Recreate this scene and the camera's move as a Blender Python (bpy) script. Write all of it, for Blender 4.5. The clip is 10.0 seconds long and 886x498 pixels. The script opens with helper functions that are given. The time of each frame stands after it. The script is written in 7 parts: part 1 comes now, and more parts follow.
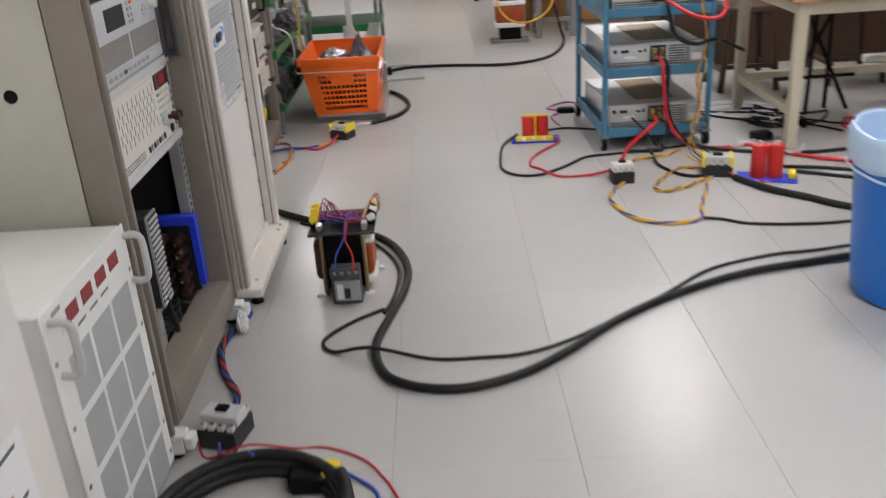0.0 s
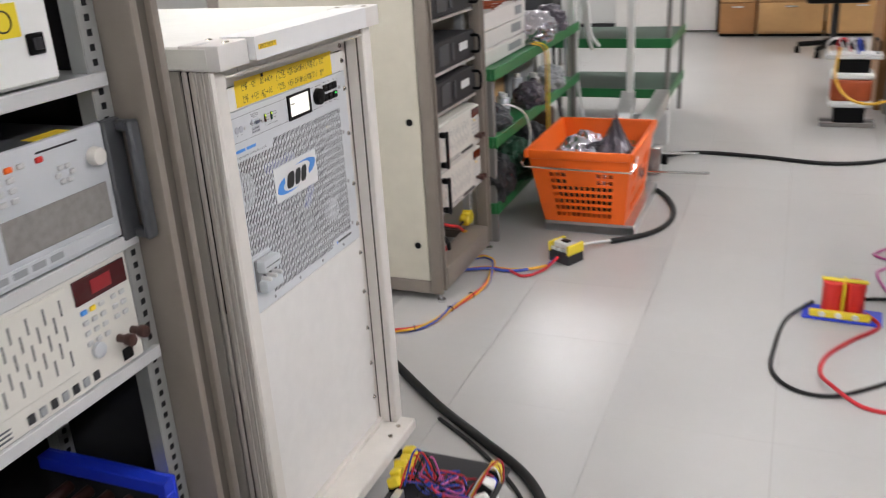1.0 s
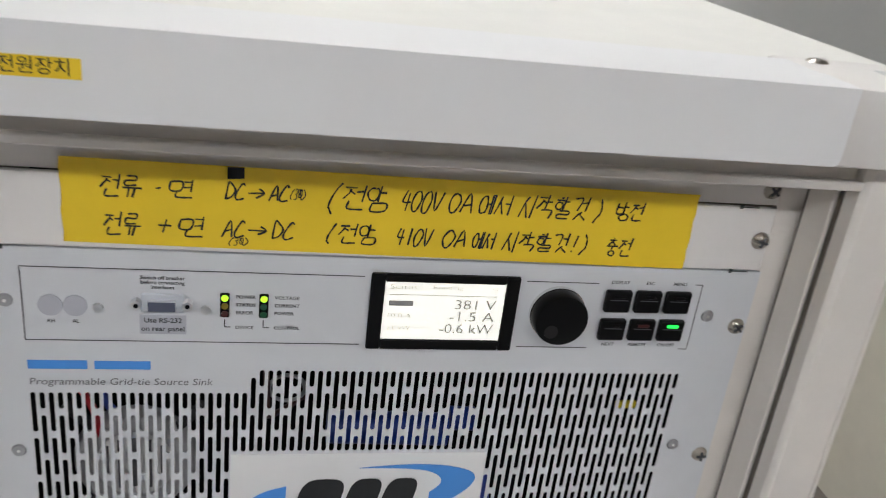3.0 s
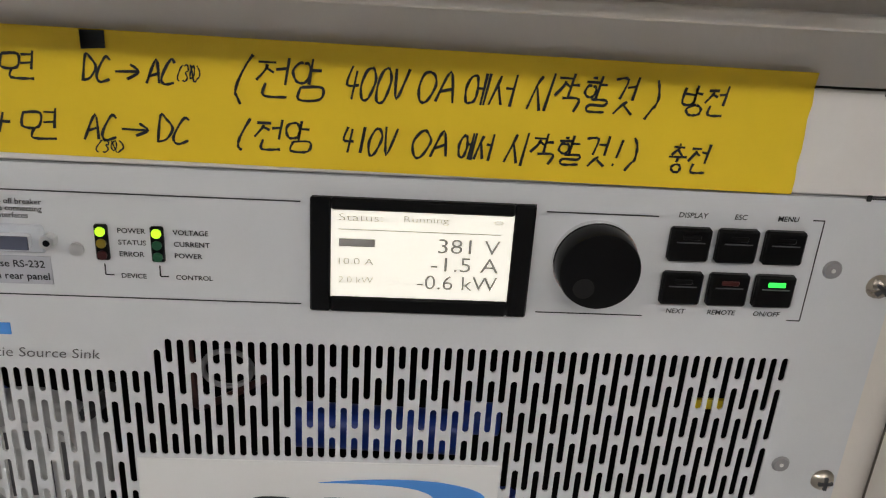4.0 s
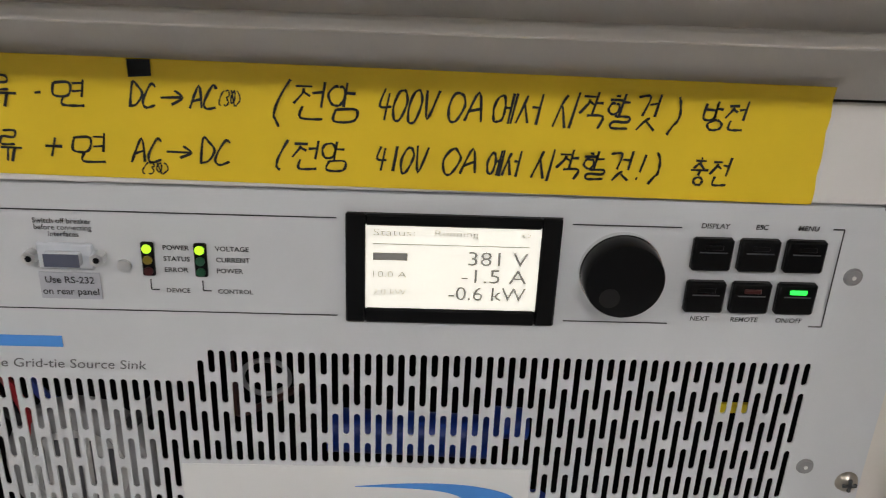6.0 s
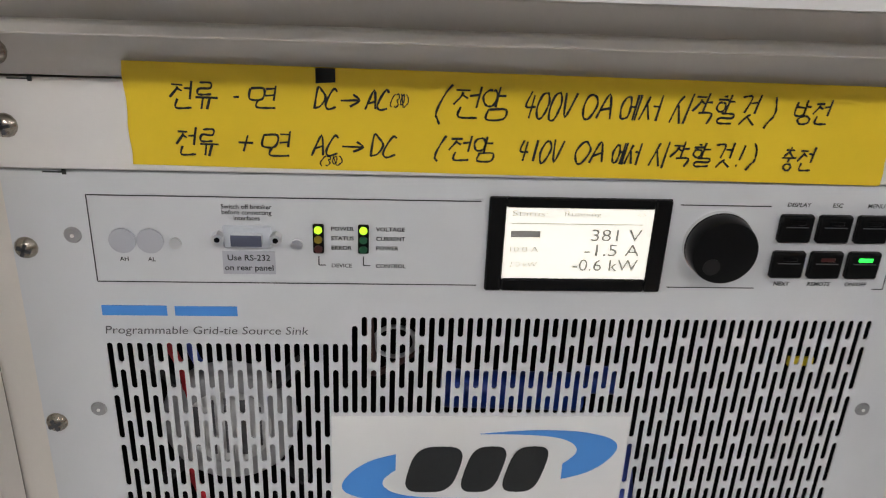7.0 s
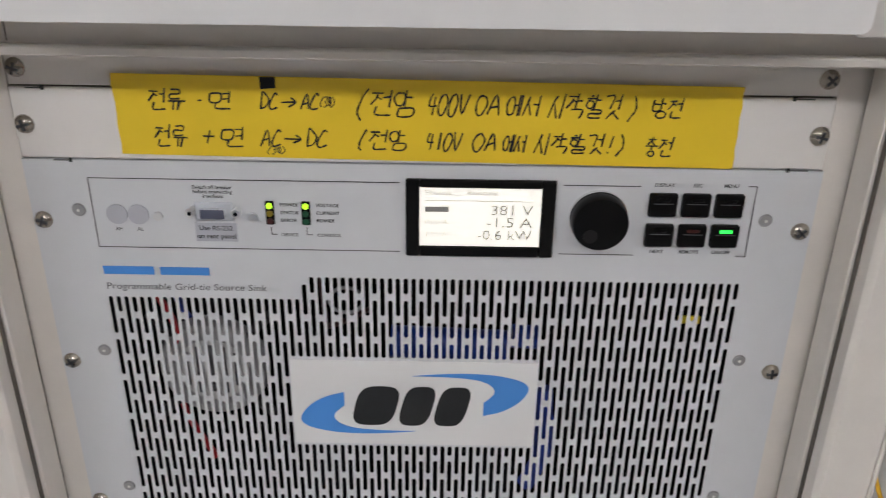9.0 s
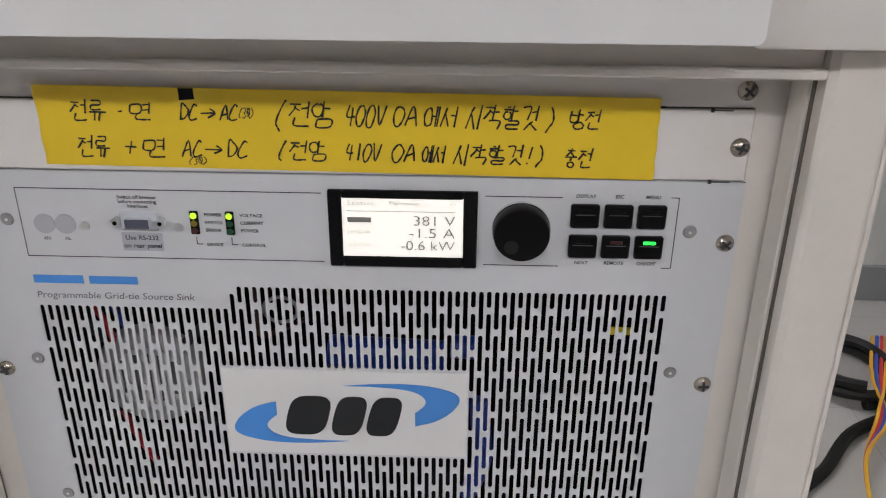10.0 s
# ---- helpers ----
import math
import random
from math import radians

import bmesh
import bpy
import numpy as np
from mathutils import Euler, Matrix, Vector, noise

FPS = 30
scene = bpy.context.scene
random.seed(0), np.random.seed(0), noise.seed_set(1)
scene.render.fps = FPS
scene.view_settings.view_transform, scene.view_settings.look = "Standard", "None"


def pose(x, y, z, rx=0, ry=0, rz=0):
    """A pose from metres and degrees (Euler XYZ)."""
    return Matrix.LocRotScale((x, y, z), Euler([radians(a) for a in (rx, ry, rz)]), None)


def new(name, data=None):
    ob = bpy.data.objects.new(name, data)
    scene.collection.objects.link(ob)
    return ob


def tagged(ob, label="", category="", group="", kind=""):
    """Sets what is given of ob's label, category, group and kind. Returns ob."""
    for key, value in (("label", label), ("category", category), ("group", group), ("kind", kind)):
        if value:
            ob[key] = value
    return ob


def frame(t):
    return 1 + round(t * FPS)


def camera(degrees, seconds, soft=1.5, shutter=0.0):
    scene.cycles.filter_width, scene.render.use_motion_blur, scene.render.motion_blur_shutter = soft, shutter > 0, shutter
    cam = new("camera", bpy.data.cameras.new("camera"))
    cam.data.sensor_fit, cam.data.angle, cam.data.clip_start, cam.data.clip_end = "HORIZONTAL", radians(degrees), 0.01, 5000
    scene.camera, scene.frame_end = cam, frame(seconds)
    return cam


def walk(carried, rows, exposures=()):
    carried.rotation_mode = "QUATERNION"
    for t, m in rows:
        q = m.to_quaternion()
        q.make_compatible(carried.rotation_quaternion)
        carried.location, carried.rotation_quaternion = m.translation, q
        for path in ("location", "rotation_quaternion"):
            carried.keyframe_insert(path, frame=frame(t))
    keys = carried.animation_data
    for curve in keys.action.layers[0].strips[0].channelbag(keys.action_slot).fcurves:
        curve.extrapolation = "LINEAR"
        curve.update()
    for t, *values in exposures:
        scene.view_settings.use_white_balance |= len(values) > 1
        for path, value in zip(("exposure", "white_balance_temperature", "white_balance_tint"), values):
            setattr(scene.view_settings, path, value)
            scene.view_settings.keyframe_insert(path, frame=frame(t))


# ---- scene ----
cam = camera(54.2, 10.0, soft=1.1, shutter=0.25)
METRES, EYE, TURN = 3.557, 1.265, 0.7
ROWS = [
    (0.0, 0.0, 0.0, 0.0, -1.51, -23.59, 3.46),
    (0.2, 0.0153, 0.0764, 0.0046, 2.27, -23.1, 3.17),
    (0.5, 0.0363, 0.1923, 0.0091, 4.96, -22.56, 3.21),
    (0.8, 0.0581, 0.2983, 0.0087, 13.77, -21.29, 3.43),
    (1.0, 0.071, 0.3748, 0.014, 20.76, -21.24, 3.2),
    (1.2, 0.0809, 0.4446, 0.0135, 26.7, -21.34, 1.94),
    (1.5, 0.0794, 0.5424, 0.0123, 35.19, -21.65, 1.59),
    (1.8, 0.0724, 0.6316, 0.0125, 48.32, -23.0, 1.23),
    (2.0, 0.0534, 0.6748, 0.0054, 55.5, -22.92, -0.34),
    (2.2, 0.0281, 0.7136, 0.0031, 61.99, -23.54, -2.38),
    (2.5, -0.0114, 0.7469, -0.0001, 70.14, -23.55, -5.21),
    (4.0, -0.0973, 0.8059, -0.0433, 86.97, -23.76, -3.46),
    (4.5, -0.0977, 0.8085, -0.0415, 87.49, -23.45, -3.05),
    (5.0, -0.0966, 0.809, -0.041, 87.91, -23.42, -2.81),
    (6.5, -0.0898, 0.7948, -0.0389, 87.89, -23.99, -1.95),
    (7.0, -0.0791, 0.7817, -0.0344, 85.98, -24.96, -2.4),
    (7.5, -0.0764, 0.7811, -0.0335, 85.13, -25.26, -2.45),
    (8.0, -0.0758, 0.7848, -0.0307, 84.8, -25.65, -2.18),
    (8.5, -0.0617, 0.7877, -0.0248, 86.69, -25.95, -1.46),
    (9.0, -0.0513, 0.8033, -0.0248, 89.9, -25.64, -0.74),
    (9.5, -0.054, 0.8207, -0.025, 90.17, -25.45, -0.75),
    (10.0, -0.0515, 0.82, -0.0241, 91.1, -25.15, -0.41),
]
walk(cam, [(t, pose(0, 0, EYE, 0, 0, TURN) @ pose(METRES * x, METRES * y, METRES * z, 90 + pitch, roll, yaw)) for t, x, y, z, yaw, pitch, roll in ROWS],
     exposures=[(0.0, -0.06, 6500, 10), (0.5, -0.08, 6500, 10), (1.0, 0.17, 6450, 10), (1.5, 0.24, 6350, 10), (2.0, 0.04, 6200, 8), (2.7, -0.19, 6250, 8), (3.8, -0.38, 6850, 8), (5.2, -0.38, 6850, 8), (6.5, -0.34, 6700, 8), (7.5, -0.21, 6650, 9), (9.0, -0.26, 6550, 10), (10.0, -0.32, 6500, 11)])

# ---- world and light ----
world = bpy.data.worlds.new("world")
scene.world = world
world.use_nodes = True
world.node_tree.nodes["Background"].inputs[0].default_value = (0.6, 0.65, 0.7, 1)
world.node_tree.nodes["Background"].inputs[1].default_value = 0.2
TUBE_POWER = 40.0


# ---- materials ----
def mat(name, col, rough=0.5, metal=0.0, var=0.10, grain=30.0, bump=0.02, stain=None, spec=0.5, emit=0.0, per_piece=0.0, island=False, coat=0.0, gloss_var=0.08):
    """A procedural surface: two scales of tone, roughness variation and fine relief."""
    m = bpy.data.materials.new(name)
    m.use_nodes = True
    nt = m.node_tree
    b = nt.nodes["Principled BSDF"]
    link = nt.links.new
    tc = nt.nodes.new("ShaderNodeNewGeometry")
    n1 = nt.nodes.new("ShaderNodeTexNoise")
    n1.inputs["Scale"].default_value, n1.inputs["Detail"].default_value = grain, 6
    n2 = nt.nodes.new("ShaderNodeTexNoise")
    n2.inputs["Scale"].default_value, n2.inputs["Detail"].default_value = grain * 0.09, 4
    link(tc.outputs["Position"], n1.inputs["Vector"])
    link(tc.outputs["Position"], n2.inputs["Vector"])
    add = nt.nodes.new("ShaderNodeMath")
    add.operation = "MULTIPLY_ADD"
    link(n2.outputs["Fac"], add.inputs[0])
    add.inputs[1].default_value = 1.6
    sc = nt.nodes.new("ShaderNodeMath")
    sc.operation = "MULTIPLY"
    sc.inputs[1].default_value = 0.4
    link(n1.outputs["Fac"], sc.inputs[0])
    link(sc.outputs[0], add.inputs[2])
    ramp = nt.nodes.new("ShaderNodeMapRange")
    ramp.inputs["From Min"].default_value, ramp.inputs["From Max"].default_value = 0.6, 1.4
    ramp.inputs["To Min"].default_value, ramp.inputs["To Max"].default_value = 1 - var, 1 + var
    link(add.outputs[0], ramp.inputs["Value"])
    val = ramp.outputs[0]
    if per_piece:
        oi = nt.nodes.new("ShaderNodeNewGeometry" if island else "ShaderNodeObjectInfo")
        mr = nt.nodes.new("ShaderNodeMapRange")
        mr.inputs["To Min"].default_value, mr.inputs["To Max"].default_value = 1 - per_piece, 1 + per_piece
        link(oi.outputs["Random Per Island" if island else "Random"], mr.inputs["Value"])
        mul = nt.nodes.new("ShaderNodeMath")
        mul.operation = "MULTIPLY"
        link(val, mul.inputs[0])
        link(mr.outputs[0], mul.inputs[1])
        val = mul.outputs[0]
    if stain:
        n3 = nt.nodes.new("ShaderNodeTexNoise")
        n3.inputs["Scale"].default_value, n3.inputs["Detail"].default_value = stain[1] * 9, 4
        vo = nt.nodes.new("ShaderNodeTexVoronoi")
        vo.inputs["Scale"].default_value = stain[1]
        link(tc.outputs["Position"], n3.inputs["Vector"])
        link(tc.outputs["Position"], vo.inputs["Vector"])
        sm = nt.nodes.new("ShaderNodeMath")
        sm.operation = "MULTIPLY_ADD"
        link(n3.outputs["Fac"], sm.inputs[0])
        sm.inputs[1].default_value = 0.35
        link(vo.outputs["Distance"], sm.inputs[2])
        r3 = nt.nodes.new("ShaderNodeMapRange")
        r3.inputs["From Min"].default_value, r3.inputs["From Max"].default_value = stain[2], stain[2] + 0.05
        r3.inputs["To Min"].default_value, r3.inputs["To Max"].default_value = stain[0], 1.0
        link(sm.outputs[0], r3.inputs["Value"])
        dk = nt.nodes.new("ShaderNodeMath")
        dk.operation = "MULTIPLY"
        link(val, dk.inputs[0])
        link(r3.outputs[0], dk.inputs[1])
        val = dk.outputs[0]
    mix = nt.nodes.new("ShaderNodeMix")
    mix.data_type, mix.blend_type = "RGBA", "MULTIPLY"
    mix.inputs["Factor"].default_value = 1.0
    mix.inputs["A"].default_value = (*col, 1)
    link(val, mix.inputs["B"])
    out = mix.outputs["Result"]
    link(out, b.inputs["Base Color"])
    rr = nt.nodes.new("ShaderNodeMapRange")
    rr.inputs["To Min"].default_value, rr.inputs["To Max"].default_value = max(0.02, rough - gloss_var), min(1, rough + gloss_var)
    link(n2.outputs["Fac"], rr.inputs["Value"])
    link(rr.outputs[0], b.inputs["Roughness"])
    b.inputs["Metallic"].default_value = metal
    b.inputs["Specular IOR Level"].default_value = spec
    b.inputs["Coat Weight"].default_value = coat
    if bump:
        bp = nt.nodes.new("ShaderNodeBump")
        bp.inputs["Strength"].default_value, bp.inputs["Distance"].default_value = bump, 0.002
        link(n1.outputs["Fac"], bp.inputs["Height"])
        link(bp.outputs[0], b.inputs["Normal"])
    if emit:
        b.inputs["Emission Color"].default_value = (*col, 1)
        b.inputs["Emission Strength"].default_value = emit
    return m


M_TILE = mat("vinyl_tile", (0.447, 0.437, 0.424), 0.30, var=0.04, grain=26, bump=0, per_piece=0.018, gloss_var=0.02)
M_TILE_FAR = mat("vinyl_tile_far", (0.447, 0.437, 0.424), 0.30, var=0.04, grain=26, bump=0, per_piece=0.018, gloss_var=0.02, island=True)
M_GROUT = mat("tile_joint_dirt", (0.31, 0.29, 0.265), 0.7)
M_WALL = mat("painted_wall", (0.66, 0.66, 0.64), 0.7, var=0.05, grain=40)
M_WALLD = mat("bounce_cut_wall", (0.36, 0.355, 0.345), 0.7, var=0.06, grain=40)
M_CEIL = mat("ceiling_board", (0.78, 0.78, 0.76), 0.9, var=0.05, grain=90)
M_TUBE = mat("fluorescent_diffuser", (0.98, 0.965, 0.985), 0.5, emit=TUBE_POWER, bump=0)
M_FIXTURE = mat("white_enamel", (0.8, 0.8, 0.79), 0.4)
M_IVORY = mat("ivory_powder_coat", (0.74, 0.70, 0.655), 0.42, var=0.04, grain=320, bump=0.10)
M_COVER = mat("light_grey_cover_plastic", (0.745, 0.72, 0.69), 0.42, var=0.03, grain=280, bump=0.08)
M_WHITESHEET = mat("white_sheet_steel", (0.80, 0.80, 0.80), 0.35, var=0.02, grain=200, bump=0.03)
M_TOP = mat("ivory_top_sheet", (0.80, 0.79, 0.745), 0.38, var=0.04, grain=240, bump=0.06, stain=(0.88, 9.0, 0.17))
M_TAUPE = mat("taupe_profile", (0.240, 0.207, 0.177), 0.45, var=0.06, grain=220, bump=0.08)
M_TAUPE_D = mat("taupe_groove_shade", (0.10, 0.085, 0.07), 0.5, var=0.06, grain=220)
M_GREYBEIGE = mat("grey_beige_side_sheet", (0.40, 0.370, 0.330), 0.5, var=0.05, grain=240, bump=0.08)
M_SAGE = mat("sage_beige_panel", (0.47, 0.46, 0.395), 0.45, var=0.04, grain=240, bump=0.06)
M_BEIGE = mat("beige_panel", (0.58, 0.545, 0.455), 0.45, var=0.04, grain=240, bump=0.06)
M_PANEL = mat("silver_grey_panel_paint", (0.66, 0.675, 0.70), 0.40, var=0.02, grain=500, bump=0.05)
M_PANELW = mat("off_white_blank_panel", (0.80, 0.775, 0.75), 0.42, var=0.03, grain=300, bump=0.06)
M_STEEL = mat("nickel_screw", (0.44, 0.40, 0.35), 0.28, 1.0, var=0.1, grain=800)
M_ALU = mat("brushed_aluminium", (0.68, 0.68, 0.68), 0.34, 1.0, var=0.1, grain=120, bump=0.05)
M_ZINC = mat("zinc_rail", (0.60, 0.61, 0.60), 0.42, 0.7, var=0.1, grain=90)
M_CHROME = mat("chrome_wire", (0.75, 0.75, 0.75), 0.15, 1.0, var=0.05)
M_BLACK = mat("black_plastic", (0.004, 0.004, 0.0045), 0.36, var=0.2, grain=200, spec=0.14)
M_RUBBER = mat("black_cable_rubber", (0.010, 0.010, 0.010), 0.48, var=0.2, grain=100, bump=0.1, spec=0.3)
M_DARK = mat("interior_shade_black", (0.006, 0.006, 0.007), 0.8, var=0.2, spec=0.1)
M_DARKGREY = mat("dark_grey_paint", (0.065, 0.068, 0.075), 0.5, var=0.12, grain=120, bump=0.05)
M_CHARCOAL = mat("charcoal_sheet", (0.028, 0.028, 0.031), 0.5, var=0.15, spec=0.3)
M_MIDGREY = mat("mid_grey_plastic", (0.30, 0.31, 0.32), 0.5, var=0.08)
M_BREAKER = mat("pale_grey_breaker_case", (0.62, 0.65, 0.67), 0.4, var=0.04)
M_BREAKGREY = mat("grey_moulded_face", (0.33, 0.335, 0.34), 0.42, var=0.08)
M_SLATE = mat("slate_blue_connector", (0.085, 0.095, 0.14), 0.45, var=0.08)
M_RIVET = mat("zinc_rivet", (0.36, 0.36, 0.37), 0.38, 0.5, var=0.1)
M_PLUG = mat("grey_blind_plug", (0.47, 0.48, 0.53), 0.45, var=0.03)
M_RIB = mat("beige_side_profile", (0.46, 0.42, 0.38), 0.45, var=0.05, grain=240, bump=0.08)
M_LIGHTGREY = mat("light_grey_plastic", (0.55, 0.55, 0.55), 0.45, var=0.06)
M_INSTR = mat("instrument_grey_front", (0.52, 0.535, 0.56), 0.45, var=0.04, grain=200)
M_CREAM = mat("cream_instrument_paint", (0.68, 0.655, 0.60), 0.45, var=0.04, grain=200)
M_WHITE = mat("white_paint", (0.78, 0.78, 0.76), 0.45, var=0.04, grain=100)
M_GRILLE = mat("woven_grille_grey", (0.24, 0.225, 0.215), 0.6, var=0.15, grain=900, bump=0.4)
M_TAPE = mat("yellow_masking_tape", (0.86, 0.60, 0.025), 0.55, var=0.04, grain=240, bump=0.08)
M_YELLOW = mat("yellow_plastic", (0.80, 0.62, 0.03), 0.45, var=0.06)
M_INK = mat("black_marker_ink", (0.012, 0.014, 0.016), 0.5, var=0.3, grain=400)
M_PRINT = mat("dark_grey_print", (0.025, 0.025, 0.03), 0.5, bump=0)
M_PRINTG = mat("grey_print", (0.11, 0.11, 0.12), 0.5, bump=0)
M_BLUEP = mat("sky_blue_print", (0.07, 0.29, 0.76), 0.4, bump=0)
M_LCD = mat("lit_lcd", (1.0, 0.98, 0.90), 0.3, emit=0.62, bump=0, var=0.0, spec=0.1)
M_LCDINK = mat("lcd_segment", (0.36, 0.355, 0.335), 0.4, bump=0)
M_LCDFAINT = mat("faint_lcd_segment", (0.50, 0.49, 0.46), 0.4, bump=0)
M_LCDBAR = mat("lcd_highlight_bar", (0.30, 0.29, 0.28), 0.4, bump=0)
M_LEDY = mat("lit_yellow_green_led", (0.55, 1.0, 0.04), 0.3, emit=1.0, bump=0, var=0)
M_LEDG = mat("lit_green_led", (0.03, 1.0, 0.10), 0.3, emit=1.6, bump=0, var=0)
M_LEDDG = mat("dark_green_led", (0.01, 0.08, 0.035), 0.3, bump=0)
M_LEDDR = mat("dark_red_led", (0.05, 0.008, 0.007), 0.3, bump=0)
M_LEDDY = mat("amber_led", (0.22, 0.16, 0.01), 0.3, bump=0)
M_REDWIN = mat("red_display_window", (0.30, 0.02, 0.025), 0.25, bump=0, var=0.2)
M_REDDARK = mat("dark_red_window", (0.06, 0.006, 0.008), 0.2, bump=0)
M_RED = mat("red_plastic", (0.62, 0.025, 0.02), 0.4, var=0.08)
M_REDWIRE = mat("red_wire", (0.55, 0.02, 0.03), 0.42, var=0.08)
M_BLUEWIRE = mat("blue_wire", (0.03, 0.07, 0.42), 0.42, var=0.08)
M_YELWIRE = mat("yellow_wire", (0.75, 0.42, 0.03), 0.42, var=0.08)
M_BROWNWIRE = mat("brown_wire", (0.25, 0.13, 0.07), 0.5, var=0.1)
M_PINKWIRE = mat("magenta_wire", (0.50, 0.10, 0.30), 0.45)
M_BLUE = mat("royal_blue_plastic", (0.015, 0.045, 0.60), 0.4, var=0.06)
M_ORANGE = mat("orange_basket_plastic", (0.92, 0.150, 0.012), 0.42, var=0.05, grain=60, bump=0.03)
M_STEELBLUE = mat("steel_blue_enamel", (0.05, 0.17, 0.27), 0.38, var=0.10, grain=40, stain=(0.6, 14.0, 0.19))
M_GREEN = mat("green_shelf_enamel", (0.02, 0.17, 0.05), 0.4, var=0.12, grain=30)
M_DKGREEN = mat("dark_green_enamel", (0.012, 0.06, 0.03), 0.45, var=0.15)
M_POSTGREY = mat("grey_post", (0.22, 0.21, 0.20), 0.5, var=0.1)
M_BENCH = mat("cream_bench_steel", (0.58, 0.53, 0.40), 0.45, var=0.07, grain=60, stain=(0.6, 12.0, 0.19))
M_WOOD = mat("varnished_wood", (0.36, 0.17, 0.06), 0.4, var=0.2, grain=25, bump=0.05)
M_WOODL = mat("light_oak_wood", (0.52, 0.30, 0.12), 0.45, var=0.15, grain=25, bump=0.05)
M_WOODD = mat("dark_brown_wood", (0.07, 0.035, 0.022), 0.45, var=0.2, grain=25)
M_BIN = mat("blue_bin_plastic", (0.01, 0.15, 0.55), 0.35, var=0.06)
M_BAG = mat("translucent_blue_bag", (0.48, 0.62, 0.82), 0.3, var=0.1, grain=60, bump=0.6)
M_FOIL = mat("silver_antistatic_film", (0.62, 0.60, 0.66), 0.2, 0.85, var=0.3, grain=70, bump=0.8)
M_FOILD = mat("purple_grey_film", (0.095, 0.085, 0.105), 0.28, 0.2, var=0.3, grain=60, bump=0.8)
M_COPPER = mat("copper_winding", (0.36, 0.07, 0.02), 0.4, 0.3, var=0.2, grain=200, bump=0.3)
M_BRASS = mat("brass_terminal", (0.78, 0.55, 0.22), 0.25, 1.0, var=0.1)
M_BRONZE = mat("aged_brass_strip", (0.30, 0.22, 0.12), 0.4, 0.8, var=0.2, grain=80)
M_RESIST = mat("brown_resistor_enamel", (0.055, 0.02, 0.015), 0.4, var=0.2)
M_LABEL = mat("white_label_paper", (0.80, 0.80, 0.80), 0.5, var=0.02, grain=300)
M_CLEAR = mat("smoky_plastic_sleeve", (0.62, 0.65, 0.70), 0.25, var=0.04, spec=0.7)
M_FAN = mat("whitish_inner_sheet", (0.42, 0.42, 0.43), 0.5, var=0.25, grain=90)
M_INBLUE = mat("blue_capacitor_sleeve", (0.006, 0.04, 0.30), 0.4, var=0.1)


# ---- geometry helpers ----
BASES = {}


def thing(name, base, rz=0.0, label="", category="", group="", world=True, kind=""):
    """An Empty at the thing's base. world: its parts are written in the room's metres."""
    e = new(name)
    e.empty_display_size = 0.05
    e.matrix_world = pose(*base, 0, 0, rz)
    e.matrix_basis = pose(*base, 0, 0, rz)
    BASES[e] = Vector(base) if world else Vector((0, 0, 0))
    return tagged(e, label, category, group, kind)


def root_of(o):
    while o.parent:
        o = o.parent
    return o


def smooth_flat(me, angle=40):
    me.polygons.foreach_set("use_smooth", [True] * len(me.polygons))
    bm = bmesh.new()
    bm.from_mesh(me)
    lim = math.radians(angle)
    for e in bm.edges:
        if len(e.link_faces) == 2 and e.calc_face_angle(0) > lim:
            e.smooth = False
    bm.to_mesh(me)
    bm.free()


def part(name, bm, material, parent=None, label="", smooth=True):
    """Links a bmesh as one mesh object under a thing or a part."""
    me = bpy.data.meshes.new(name)
    if parent:
        off = BASES.get(root_of(parent), Vector((0, 0, 0)))
        bmesh.ops.translate(bm, verts=bm.verts, vec=-off)
    bm.to_mesh(me)
    bm.free()
    me.materials.append(material)
    if smooth:
        smooth_flat(me)
    ob = new(name, me)
    if parent:
        ob.parent = parent
    if label:
        ob["label"] = label
    return ob


def solo(name, bm, material, label="", category="", group="", kind="", smooth=True):
    """A top-level thing made of one mesh, in the room's metres."""
    ob = part(name, bm, material, None, "", smooth)
    return tagged(ob, label, category, group, kind)


def box(x0, x1, y0, y1, z0, z1, bevel=0.0, bm=None, rot=None, segs=1):
    out = bm or bmesh.new()
    t = bmesh.new()
    bmesh.ops.create_cube(t, size=1)
    c = Vector(((x0 + x1) / 2, (y0 + y1) / 2, (z0 + z1) / 2))
    s = (abs(x1 - x0), abs(y1 - y0), abs(z1 - z0))
    for v in t.verts:
        v.co = Vector((v.co.x * s[0], v.co.y * s[1], v.co.z * s[2]))
    if bevel:
        bmesh.ops.bevel(t, geom=t.edges[:], offset=min(bevel, min(s) * 0.45), segments=segs, affect="EDGES", profile=0.5)
    m = Matrix.Translation(c) @ (rot.to_4x4() if rot else Matrix.Identity(4))
    bmesh.ops.transform(t, matrix=m, verts=t.verts)
    return merge(out, t)


def merge(out, t):
    me = bpy.data.meshes.new("tmp")
    t.to_mesh(me)
    t.free()
    out.from_mesh(me)
    bpy.data.meshes.remove(me)
    return out


